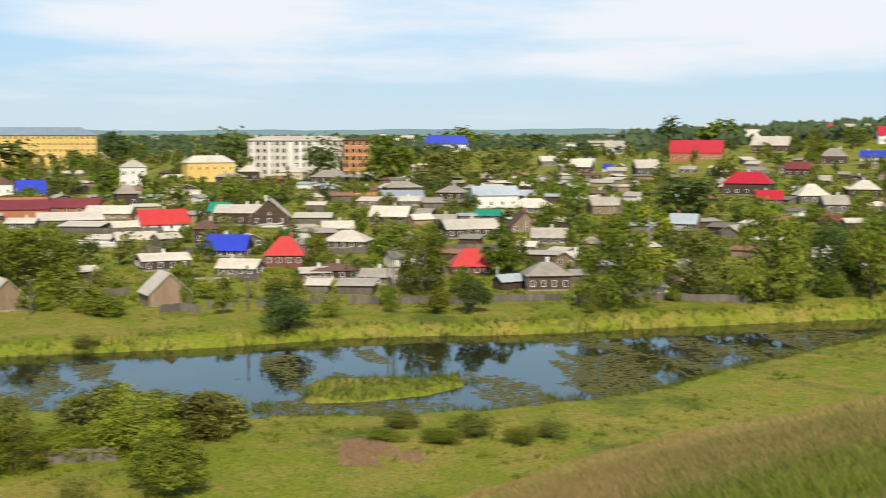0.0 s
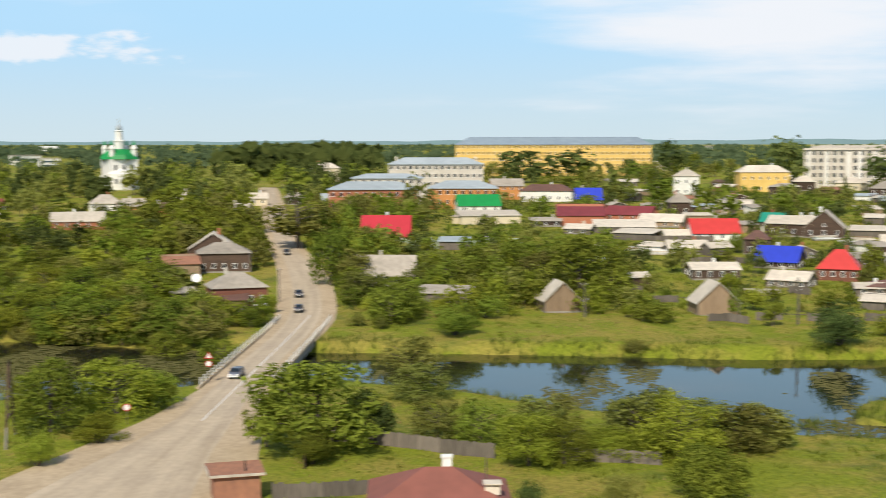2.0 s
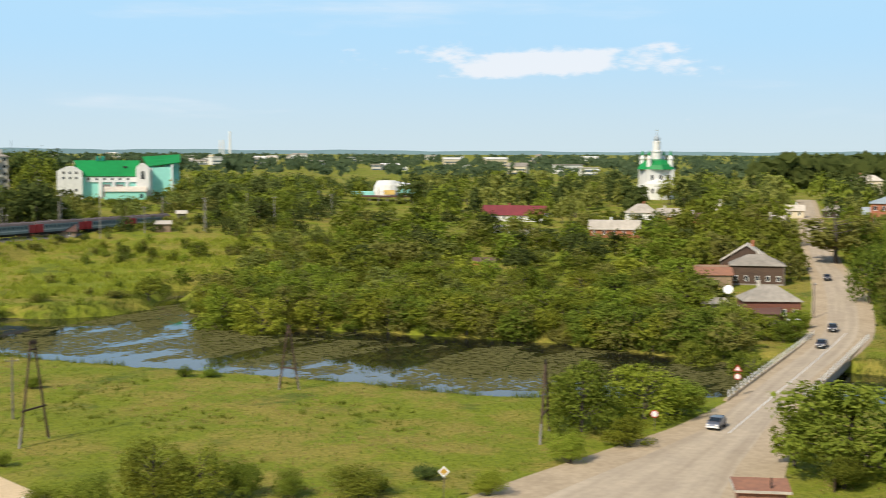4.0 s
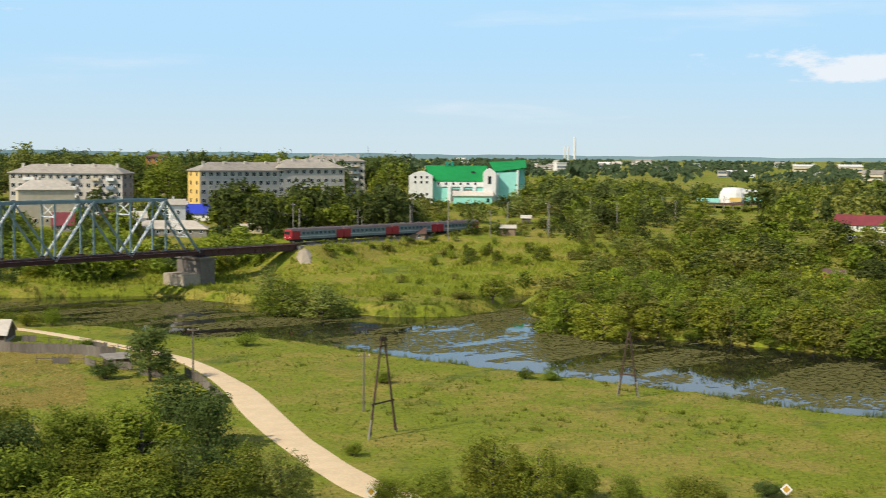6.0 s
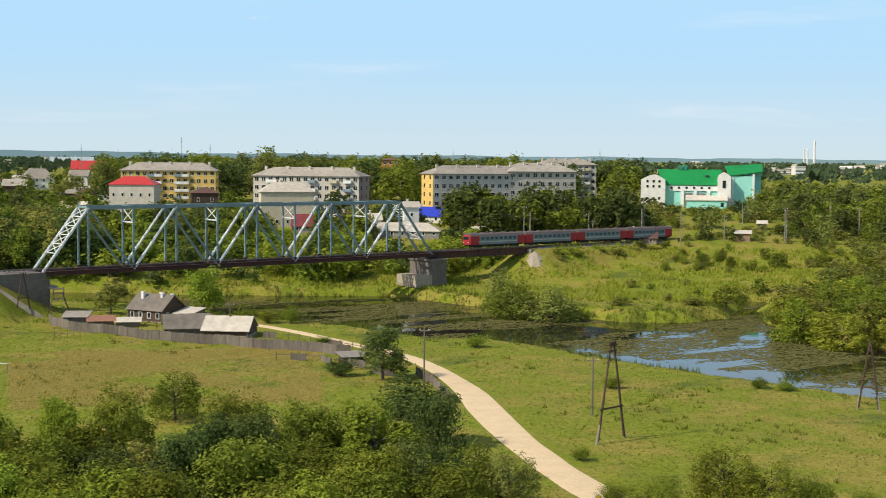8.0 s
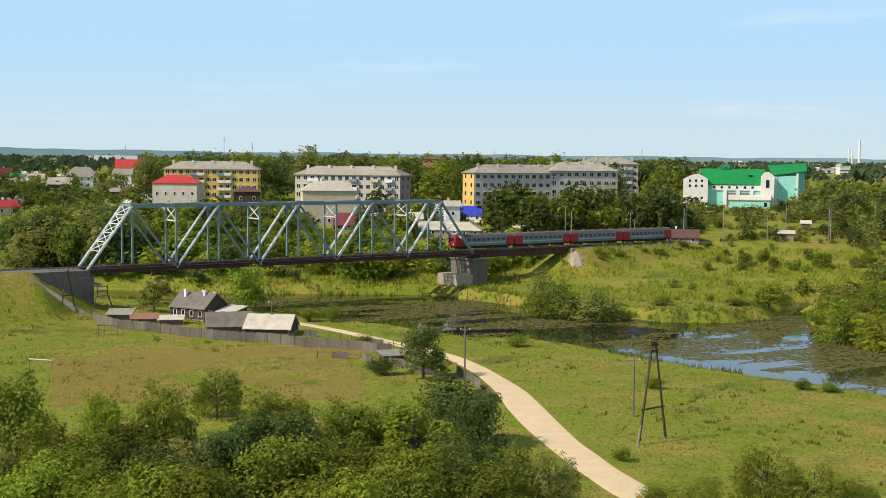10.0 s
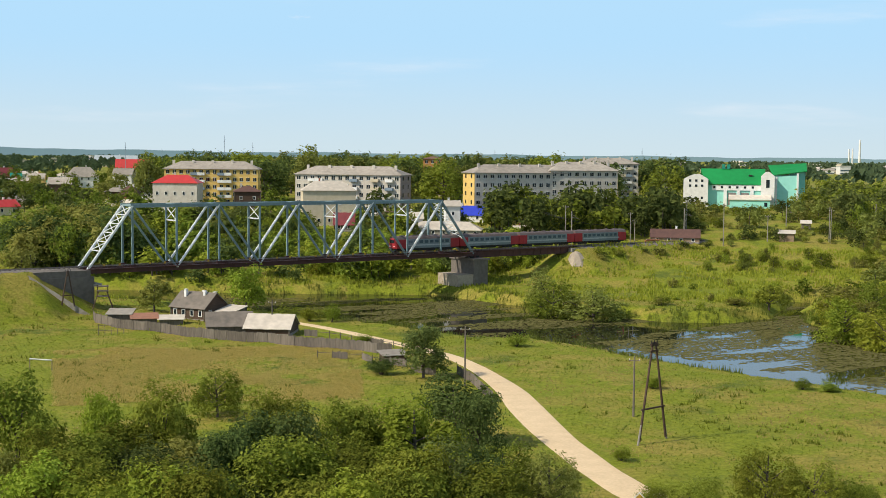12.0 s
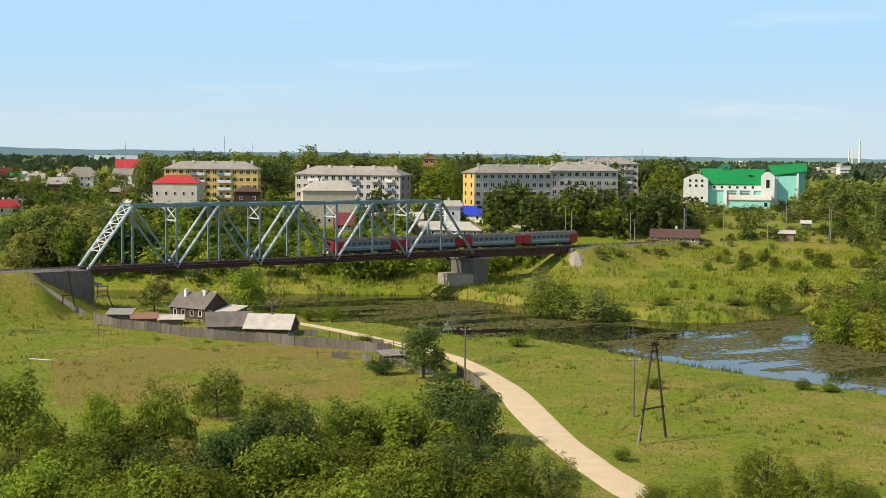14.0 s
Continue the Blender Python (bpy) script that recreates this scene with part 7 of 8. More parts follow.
def power_line():
    """Slack wires between the poles below the flats."""
    p = thing("power_line", "slack dark wires between poles below the flats", "wires", Matrix.Identity(4))
    tops = [(25.3, 470.8, 24.5), (36.4, 393.3, 19.5), (60.2, 415.2, 17.5)]
    for off in (-0.6, 0.6):
        for a, b in zip(tops, tops[1:]):
            m = Mesh()
            u, v = Vector((a[0] + off, a[1], a[2])), Vector((b[0] + off, b[1], b[2]))
            pts = [u.lerp(v, i / 10) - Vector((0, 0, 5.2 * (i / 10) * (1 - i / 10))) for i in range(11)]
            for c, d in zip(pts, pts[1:]):
                m.beam(c, d, 0.07, 0.07)
            part("wire", m, "dark", p)


power_line()


def sports_fence():
    """Pale green boards round a playing field."""
    f = thing("sports_fence", "pale green board fence round a playing field", "fence", Matrix.Identity(4))
    line = [(276.5, 256.5), (279.6, 252.2), (287.0, 240.6), (291.5, 236.5)]
    for (ax, ay), (bx, by) in zip(line, line[1:]):
        n = max(2, int(math.hypot(bx - ax, by - ay) / 2.2))
        for i in range(n):
            x0, y0 = ax + (bx - ax) * i / n, ay + (by - ay) * i / n
            x1, y1 = ax + (bx - ax) * (i + 0.96) / n, ay + (by - ay) * (i + 0.96) / n
            z = gz(x0, y0)
            part("panel", Mesh().beam((x0, y0, z + 1.2), (x1, y1, z + 1.2), 0.08, 2.4), "mint_board", f)
    for k, (x, y) in enumerate(((283, 246.5), (288.5, 238.5), (294.5, 236.2))):
        part("post", Mesh().box(x, y, gz(x, y) + 1.6, 0.3, 0.3, 3.4), "white", f)
    g = thing("polytunnel", "low grey-green garden tunnel", "greenhouse", pose(303, 236, gz(303, 236), 0, 0, -52))
    ring = [(2.2 * math.cos(math.pi * k / 8), 2.0 * math.sin(math.pi * k / 8)) for k in range(9)]
    m = Mesh()
    m.v += [(-5, y, z) for y, z in ring] + [(5, y, z) for y, z in ring]
    m.f += [(k, k + 1, 10 + k, 9 + k) for k in range(8)] + [tuple(range(8, -1, -1)), tuple(range(9, 18))]
    part("cover", m, "mint_board", g)


sports_fence()


def dish():
    x, y = 183.5, 228.5
    d = thing("satellite_dish", "white satellite dish on a short mast", "dish", pose(x, y, gz(x, y), 0, 0, -40))
    part("mast", Mesh().tube((0, 0, -0.3), (0, 0, 4.4), 0.07, 0.06, 6), "rail", d)
    part("reflector", Mesh().tube((0, -0.16, 4.7), (0, -0.02, 4.62), 1.05, 0.35, 18), "white", d, "white round reflector")
    part("feed_arm", Mesh().beam((0, -0.1, 4.0), (0, -1.0, 4.6), 0.05, 0.05), "rail", d)


dish()


def lumber():
    """Stacks of pale boards and sheets in the yards."""
    rng = random.Random(77)
    for az, d in ((57.4, 372), (58.6, 366), (59.8, 378), (56.5, 380), (61.0, 372), (65.5, 402), (66.4, 396), (67.0, 404), (63.0, 300), (69.8, 300)):
        x, y = polar(az, d)
        s = thing("board_stack", "stack of pale sawn boards lying in a yard", "boards", pose(x, y, gz(x, y), 0, 0, rng.uniform(-70, -20)))
        for k in range(4):
            part("board_layer", Mesh().box(rng.uniform(-.3, .3), rng.uniform(-.2, .2), 0.2 + k * 0.35, rng.uniform(5, 8), 1.8, 0.28), rng.choice(["slate_pale", "white", "wood_tan", "slate_pale"]), s)
    rng = random.Random(78)
    for az, d in ((4.2, 418), (6.6, 415), (8.3, 417), (9.0, 416), (3.0, 430), (5.6, 428)):
        x, y = polar(az, d)
        s = thing("lumber_pile", "low pile of timber and rubble beside the track", "pile", pose(x, y, gz(x, y), 0, 0, rng.uniform(20, 50)))
        for k in range(5):
            part("log", Mesh().tube((-2.5, rng.uniform(-0.8, 0.8), 0.25 + 0.2 * k), (2.5, rng.uniform(-0.8, 0.8), 0.3 + 0.2 * k), 0.2, 0.17, 7), rng.choice(["wood_tan", "wood_grey", "brick_red"]), s)


lumber()


# ---- cars ----
def make_car(paint, label, van=False):
    c = thing("car", label, "car", Matrix.Identity(4))
    top = 1.75 if van else 1.45
    sec = [(-2.1, 0.45, 0.82), (-2.15, 0.9, 0.84), (-1.9, 1.0, 0.82), (-1.3 if not van else -1.95, top - 0.05, 0.66), (0.35, top, 0.68), (1.15, 1.0, 0.8), (2.0, 0.85, 0.8), (2.1, 0.5, 0.8)]
    m = Mesh()
    n = len(sec)
    m.v += [(x, -w, z) for x, z, w in sec] + [(x, w, z) for x, z, w in sec]
    m.f += [tuple(range(n)), tuple(range(2 * n - 1, n - 1, -1))] + [(k, n + k, n + (k + 1) % n, (k + 1) % n) for k in range(n)]
    body = part("body", m, paint, c)
    part("windscreen", Mesh().face((0.44, -0.62, top - 0.06), (1.1, -0.72, 1.06), (1.1, 0.72, 1.06), (0.44, 0.62, top - 0.06)).face((0.46, -0.62, top - 0.03), (0.46, 0.62, top - 0.03), (1.13, 0.72, 1.07), (1.13, -0.72, 1.07)), "glass", c)
    for s in (-1, 1):
        part("side_window", Mesh().box(-0.45, s * 0.77, (top + 1.0) / 2, 1.7, 0.08, (top - 1.05) * 0.8), "glass", c)
        part("headlight", Mesh().box(2.06, s * 0.58, 0.74, 0.1, 0.36, 0.16), "white", c)
        part("mirror", Mesh().box(0.85, s * 0.92, 1.02, 0.14, 0.2, 0.14), paint, c)
    for bx in (2.1, -2.12):
        part("bumper", Mesh().box(bx, 0, 0.49, 0.16, 1.66, 0.22), "dark" if paint != "car_silver" else "white", c)
    part("plate", Mesh().box(2.19, 0, 0.46, 0.02, 0.5, 0.11), "white", c)
    part("rear_window", Mesh().box(-1.72 if not van else -2.0, 0, 1.22, 0.12, 1.2, 0.3), "glass", c)
    for x in (-1.3, 1.3):
        for s in (-1, 1):
            w = part("wheel", Mesh().tube((0, s * -0.1, 0), (0, s * 0.1, 0), 0.32, 0.32, 16), "rubber", c, at=pose(x, s * 0.76, 0.32))
            part("rim", Mesh().tube((0, s * 0.08, 0), (0, s * 0.115, 0), 0.2, 0.18, 12), "rail", w)
    return c


cars = [make_car("car_silver", "silver-grey hatchback with dark windows driving down the road"), make_car("car_dark", "dark saloon car driving over the road bridge"),
        make_car("car_dark", "dark hatchback following another car"), make_car("car_dark", "dark car far up the village road")]
CAR_WAYS = [
    [(0, 152, 169), (1.5, 135.1, 156.2), (3, 117.8, 143.3), (4.2, 104.4, 132.9), (6, 84, 117), (8, 62, 99), (11, 40, 80), (14, 36, 76)],
    [(0, 200, 213), (1.5, 189.5, 202), (3, 177.4, 190.8), (4.2, 166.1, 180.8), (6, 150, 168), (8, 131, 153.5), (10, 112, 139), (12, 92, 124), (14, 70, 106)],
    [(0, 213, 229), (1.5, 203.2, 217.3), (3, 191.8, 204.7), (4.2, 181.9, 194.7), (6, 168, 182), (8, 151, 168.5), (10, 134, 155), (12, 116, 142), (14, 98, 129)],
    [(0, 257, 281), (3, 240, 260), (6, 219, 235), (9, 197, 210), (12, 170, 185), (14, 152, 170)],
]


def car_rows(way):
    rows = []
    for i, (t, x, y) in enumerate(way):
        a, b = way[max(i - 1, 0)], way[min(i + 1, len(way) - 1)]
        ang = math.degrees(math.atan2(b[2] - a[2], b[1] - a[1]))
        rows.append((t, pose(x, y, road_height(x, y) + 0.02, 0, 0, ang)))
    return rows


# ---- sheds and small plots that fill the town ----
def town_fill():
    rng = random.Random(21)
    made = 0
    for _ in range(2500):
        if made >= 95:
            break
        az, d = rng.uniform(56, 95), math.sqrt(rng.uniform(290 ** 2, 720 ** 2))
        x, y = polar(az, d)
        if not free(x, y, 4.0):
            continue
        w = rng.uniform(4, 9)
        e = rng.uniform(2.0, 2.6)
        kind = rng.choice(["lean", "side", "side", "end", "hip"])
        roof = rng.choice(["slate", "slate_pale", "slate_pale", "slate", "slate_brown", "roof_tin", "slate", "slate_pale", "roof_maroon"])
        house(kind, x, y, -az + rng.uniform(-35, 35), w, w * rng.uniform(0.6, 0.85), e, e + rng.uniform(0.7, 1.7), roof, rng.choice(["wood_grey", "wood_dark", "wood_tan", "wood_grey"]),
              name="shed" if w < 6 else "house", windows=w > 6, chimney=w > 6)
        made += 1
    made = 0
    for _ in range(2500):           # low sheds crowd the yards
        if made >= 84:
            break
        az, d = rng.uniform(57, 95), math.sqrt(rng.uniform(285 ** 2, 640 ** 2))
        x, y = polar(az, d)
        if not free(x, y, 0.8):
            continue
        w, e = rng.uniform(4.5, 10), rng.uniform(1.9, 2.5)
        house(rng.choice(["lean", "lean", "side"]), x, y, -az + rng.uniform(-40, 40), w, rng.uniform(3.2, 5), e, e + rng.uniform(0.6, 1.3), rng.choice(["slate", "slate_pale", "slate_pale", "slate_dark", "roof_tin", "rust"]),
              rng.choice(["wood_grey", "wood_dark", "wood_tan", "plaster_white"]), name="shed", windows=False, chimney=False)
        made += 1
    made = 0
    for _ in range(800):
        if made >= 34:
            break
        az, d = rng.choice([rng.uniform(-20, 8), rng.uniform(-20, -12.5)]), math.sqrt(rng.uniform(440 ** 2, 860 ** 2))
        x, y = polar(az, d)
        if not free(x, y, 3.0):
            continue
        w = rng.uniform(5, 11)
        e = rng.uniform(2.2, 3.4)
        house(rng.choice(["side", "hip", "end"]), x, y, -az + rng.uniform(-35, 35), w, w * 0.75, e, e + rng.uniform(1, 2.4), rng.choice(["slate", "slate_pale", "slate_brown", "roof_maroon", "slate_pale", "roof_red", "roof_teal"]),
              rng.choice(["wood_dark", "plaster_white", "wood_tan", "plaster_cream"]))
        made += 1


town_fill()


# ---- single trees and bushes ----
plant("round", 105.2, 109.7, 10.9, 17.3, "leaf_a", "fine")
plant("bush", 100.1, 104.9, 5.1, 6.6, "leaf_a", "near")
plant("round", 102.0, 114.7, 6.5, 6.2, "leaf_a", "fine")
plant("round", 110.9, 106.9, 6.6, 7.1, "leaf_c", "fine")
plant("willow", 135.6, 120.7, 5.1, 9.8, "leaf_d", "fine")
plant("willow", 118.7, 102.8, 5.4, 8.1, "leaf_d", "fine")
plant("willow", 119.4, 96.5, 5.6, 8.0, "leaf_a", "fine")
plant("round", 115.2, 86.4, 6.3, 7.9, "leaf_b", "near")
plant("willow", 126.2, 91.7, 5.7, 9.3, "leaf_d", "fine")
plant("bush", 124.6, 81.8, 3.8, 9.6, "leaf_b", "near")
plant("willow", 134.1, 82.6, 5.9, 12.0, "leaf_d", "fine")
plant("willow", 136.7, 76.2, 5.4, 11.9, "leaf_d", "fine")
plant("willow", 139.8, 71.5, 4.5, 9.2, "leaf_d", "fine")
plant("round", 114.0, 62.5, 5.8, 7.4, "leaf_a", "near")
plant("bush", 139.1, 71.8, 2.4, 5.2, "leaf_a", "fine")
plant("bush", 107.1, 69.2, 4.1, 4.9, "leaf_d", "near")
plant("bush", 100.4, 75.3, 3.3, 3.6, "leaf_c", "near")
plant("bush", 141.1, 50.9, 1.9, 3.4, "leaf_a", "fine")
plant("bush", 142.5, 43.4, 2.0, 5.2, "leaf_a", "near")
plant("bush", 149.7, 50.6, 2.3, 4.9, "leaf_d", "fine")
plant("bush", 150.0, 42.9, 2.2, 4.6, "leaf_a", "fine")
plant("bush", 141.8, 50.5, 1.5, 5.7, "leaf_a", "fine")
plant("bush", 142.7, 44.7, 1.8, 4.3, "leaf_a", "near")
plant("bush", 146.4, 41.0, 3.1, 5.8, "leaf_d", "fine")
plant("bush", 144.9, 34.8, 2.3, 5.0, "leaf_a", "near")
plant("bush", 149.0, 50.9, 2.5, 6.0, "leaf_d", "fine")
plant("bush", 125.4, 82.2, 3.3, 9.9, "leaf_b", "fine")
plant("willow", 122.7, 90.5, 6.3, 8.4, "leaf_d", "fine")
plant("willow", 130.0, 80.7, 6.8, 11.6, "leaf_d", "fine")
plant("round", 115.1, 63.6, 5.7, 8.5, "leaf_a", "near")
plant("willow", 141.3, 71.9, 4.8, 8.8, "leaf_d", "fine")
plant("willow", 128.6, 75.3, 7.7, 12.1, "leaf_b", "near")
plant("willow", 137.5, 72.6, 5.4, 10.7, "leaf_d", "fine")
plant("bush", 123.9, 80.9, 4.1, 7.8, "leaf_b", "near")
plant("willow", 118.3, 83.8, 5.4, 8.1, "leaf_a", "near")
plant("bush", 149.0, 32.5, 2.7, 5.1, "leaf_d", "fine")
plant("bush", 219.6, 96.7, 8.4, 14.6, "leaf_c", "fine")
plant("bush", 234.3, 94.2, 4.3, 6.2, "leaf_a", "mid")
plant("bush", 243.0, 75.7, 5.5, 7.6, "leaf_a", "mid")
plant("round", 247.4, 69.6, 7.4, 7.3, "leaf_c", "mid")
plant("willow", 269.2, 87.1, 15.2, 12.7, "leaf_a", "fine")
plant("willow", 260.4, 43.4, 18.4, 17.8, "leaf_a", "fine")
plant("tall", 275.7, 39.2, 18.9, 10.3, "leaf_b", "mid")
plant("round", 281.9, 29.6, 15.0, 13.6, "leaf_d", "fine")
plant("willow", 278.6, 14.6, 20.3, 18.6, "leaf_a", "fine")
plant("willow", 292.5, 3.0, 16.8, 12.7, "leaf_c", "fine")
plant("round", 288.0, -4.9, 18.6, 12.3, "leaf_a", "fine")
plant("tall", 296.0, 77.5, 12.1, 7.2, "leaf_a", "mid")
plant("tall", 299.1, 73.5, 11.2, 4.4, "leaf_a", "mid")
plant("round", 342.6, 58.4, 11.1, 8.1, "leaf_y", "mid")
plant("tall", 281.9, 30.2, 7.8, 4.5, "leaf_y", "mid")
plant("willow", 244.3, 168.9, 13.4, 26.8, "leaf_a", "fine")
plant("bush", 235.2, 152.0, 5.2, 7.4, "leaf_a", "mid")
plant("bush", 221.8, 135.6, 4.6, 9.8, "leaf_a", "mid")
plant("bush", 224.9, 160.9, 3.3, 10.6, "leaf_a", "mid")
plant("willow", 401.8, 221.9, 15.7, 17.6, "leaf_a", "far")
plant("round", 300.1, 124.8, 9.9, 6.8, "leaf_a", "mid")
plant("bush", 328.3, 174.9, 6.2, 6.8, "leaf_a", "mid")
plant("round", 435.9, 52.2, 13.7, 26.0, "leaf_c", "far")
plant("round", 431.6, 85.5, 11.6, 9.2, "leaf_a", "far")
plant("round", 384.9, 84.3, 8.4, 11.1, "leaf_a", "mid")
plant("bush", 285.0, 2.9, 7.0, 7.4, "leaf_a", "mid")
plant("round", 292.6, -15.7, 17.2, 11.0, "leaf_a", "mid")
plant("round", 336.9, 116.6, 8.4, 10.1, "leaf_a", "mid")
plant("bush", 317.9, 139.0, 4.4, 8.1, "leaf_a", "mid")
plant("round", 797.9, 390.9, 22.3, 24.4, "leaf_c", "far")
plant("round", 685.7, 276.9, 20.3, 14.5, "leaf_c", "far")
plant("willow", 572.0, 198.7, 21.1, 24.1, "leaf_a", "far")
plant("round", 1262.4, 362.9, 21.7, 55.4, "leaf_a", "far")
plant("round", 1139.1, 262.8, 16.3, 27.3, "leaf_c", "far")
plant("round", 1090.1, 135.9, 25.2, 35.0, "leaf_c", "far")
plant("round", 965.0, 88.1, 22.1, 39.2, "leaf_a", "far")
plant("willow", 556.6, 142.1, 17.1, 29.6, "leaf_d", "far")
plant("willow", 567.3, 170.9, 15.1, 30.6, "leaf_d", "far")
plant("conifer", 685.0, 278.6, 18.8, 10.3, "leaf_c", "far")
plant("willow", 449.6, 291.9, 14.3, 16.3, "leaf_d", "far")
plant("tall", 442.6, 270.1, 12.8, 11.4, "leaf_a", "far")
plant("round", 615.4, 274.9, 15.6, 15.6, "leaf_c", "far")
plant("round", 548.7, 418.3, 18.5, 27.5, "leaf_c", "far")
plant("round", 563.5, 398.2, 16.7, 34.0, "leaf_c", "far")
plant("round", 583.6, 368.2, 10.8, 16.2, "leaf_a", "far")
plant("round", 652.5, 389.7, 22.9, 19.6, "leaf_c", "far")
plant("round", 573.7, 283.7, 23.7, 23.6, "leaf_c", "far")
plant("round", 565.0, 230.0, 21.5, 19.2, "leaf_c", "far")
plant("willow", 565.6, 200.1, 21.6, 26.4, "leaf_a", "far")
plant("willow", 163.5, 147.5, 6.6, 12.0, "leaf_d", "fine")
plant("willow", 192.5, 177.0, 8.6, 13.0, "leaf_a", "fine")
plant("willow", 216.9, 220.8, 14.3, 11.2, "leaf_a", "mid")
plant("tall", 257.3, 274.8, 14.9, 16.9, "leaf_d", "mid")
plant("bush", 185.5, 156.3, 6.7, 12.5, "leaf_a", "fine")
plant("bush", 204.9, 164.9, 5.6, 9.3, "leaf_a", "mid")
plant("bush", 232.7, 178.0, 6.3, 15.2, "leaf_a", "fine")
plant("willow", 246.2, 203.7, 7.9, 13.5, "leaf_a", "fine")
plant("willow", 260.1, 199.8, 8.4, 12.3, "leaf_a", "fine")
plant("willow", 260.7, 183.0, 10.2, 18.0, "leaf_a", "fine")
plant("willow", 249.4, 183.2, 7.9, 14.6, "leaf_d", "fine")
plant("willow", 244.3, 160.8, 7.5, 11.1, "leaf_a", "mid")
plant("willow", 338.9, 301.3, 16.3, 12.6, "leaf_d", "far")
plant("willow", 248.1, 233.2, 7.5, 11.0, "leaf_a", "mid")
plant("bush", 222.7, 135.2, 3.6, 8.6, "leaf_a", "mid")
plant("bush", 239.7, 128.5, 5.6, 5.1, "leaf_a", "mid")
plant("bush", 196.8, 124.7, 2.7, 6.6, "leaf_d", "fine")
plant("willow", 90.5, 141.5, 9.0, 11.1, "leaf_a", "fine")
plant("willow", 102.1, 144.0, 7.2, 13.4, "leaf_b", "fine")
plant("bush", 107.5, 144.3, 5.5, 9.4, "leaf_b", "fine")
plant("bush", 79.5, 126.6, 4.5, 5.6, "leaf_b", "near")
plant("bush", 90.2, 130.9, 4.2, 7.6, "leaf_b", "fine")
plant("bush", 110.3, 144.8, 4.3, 5.2, "leaf_a", "fine")
plant("bush", 64.3, 118.1, 3.3, 5.0, "leaf_b", "near")
plant("bush", 61.6, 127.4, 2.1, 3.9, "leaf_c", "near")
plant("bush", 52.7, 124.3, 3.7, 8.4, "leaf_a", "near")
plant("bush", 46.1, 126.9, 3.3, 4.7, "leaf_a", "near")
plant("bush", 55.5, 125.3, 1.6, 2.5, "leaf_a", "near")
plant("willow", 146.1, 175.1, 5.9, 9.2, "leaf_a", "fine")
plant("willow", 144.7, 189.0, 5.6, 7.9, "leaf_a", "fine")
plant("willow", 152.8, 190.9, 5.8, 8.1, "leaf_a", "mid")
plant("round", -41.8, 129.4, 14.1, 11.2, "leaf_a", "near")
plant("round", -34.0, 128.6, 12.4, 7.1, "leaf_b", "near")
plant("round", -27.6, 129.1, 13.3, 8.7, "leaf_a", "near")
plant("willow", -22.8, 119.3, 9.9, 10.1, "leaf_d", "near")
plant("willow", -30.3, 176.9, 7.1, 8.3, "leaf_a", "fine")
plant("round", -16.4, 130.5, 12.2, 8.7, "leaf_a", "near")
plant("round", -10.1, 129.6, 11.8, 9.9, "leaf_a", "near")
plant("round", -7.4, 131.8, 9.5, 6.3, "leaf_c", "near")
plant("tall", -2.7, 126.0, 11.5, 8.4, "leaf_b", "near")
plant("round", -3.4, 131.0, 11.7, 10.0, "leaf_b", "near")
plant("round", 4.0, 141.4, 10.5, 7.4, "leaf_c", "near")
plant("round", 1.7, 161.0, 9.1, 11.5, "leaf_c", "fine")
plant("willow", 6.3, 131.3, 7.4, 8.8, "leaf_a", "near")
plant("willow", 10.8, 130.1, 6.9, 7.4, "leaf_d", "near")
plant("round", 3.6, 116.9, 7.6, 5.6, "leaf_b", "near")
plant("round", -34.9, 119.0, 11.4, 8.2, "leaf_a", "near")
plant("round", -19.4, 119.4, 11.3, 8.5, "leaf_c", "near")
plant("round", -12.1, 118.9, 10.1, 8.5, "leaf_b", "near")
plant("round", -39.2, 118.7, 8.9, 6.5, "leaf_d", "near")
plant("round", -28.9, 119.0, 9.4, 7.7, "leaf_c", "near")
plant("bush", 21.6, 130.7, 3.7, 4.9, "leaf_b", "near")
plant("willow", 32.6, 130.5, 7.5, 7.9, "leaf_a", "near")
plant("willow", 37.1, 129.3, 5.9, 7.1, "leaf_a", "near")
plant("bush", 26.0, 129.9, 4.5, 7.3, "leaf_a", "near")
plant("bush", 41.6, 129.5, 4.7, 5.9, "leaf_a", "near")
plant("round", -3.0, 211.5, 8.8, 8.7, "leaf_c", "fine")
plant("bush", -9.9, 214.8, 3.4, 7.1, "leaf_c", "fine")
plant("bush", 14.0, 247.1, 3.0, 5.6, "leaf_a", "mid")
plant("bush", -15.2, 248.0, 2.1, 4.7, "leaf_a", "mid")
plant("willow", 26.3, 310.9, 10.4, 14.6, "leaf_a", "fine")
plant("willow", 35.2, 306.5, 9.9, 17.3, "leaf_d", "fine")
plant("willow", 24.7, 329.6, 9.2, 10.1, "leaf_d", "mid")
plant("round", 79.3, 319.8, 6.4, 9.1, "leaf_a", "mid")
plant("bush", 70.4, 317.3, 2.0, 8.8, "leaf_d", "mid")
plant("bush", 52.8, 317.6, 2.7, 5.9, "leaf_a", "mid")
plant("willow", 83.1, 272.1, 10.2, 13.2, "leaf_b", "fine")
plant("willow", 88.5, 261.8, 9.6, 13.5, "leaf_b", "fine")
plant("willow", 95.8, 290.3, 9.0, 12.5, "leaf_a", "fine")
plant("round", -44.5, 297.7, 10.2, 9.7, "leaf_b", "mid")
plant("round", -64.8, 295.5, 7.6, 8.9, "leaf_d", "mid")
plant("bush", -23.4, 279.5, 4.6, 4.7, "leaf_b", "mid")
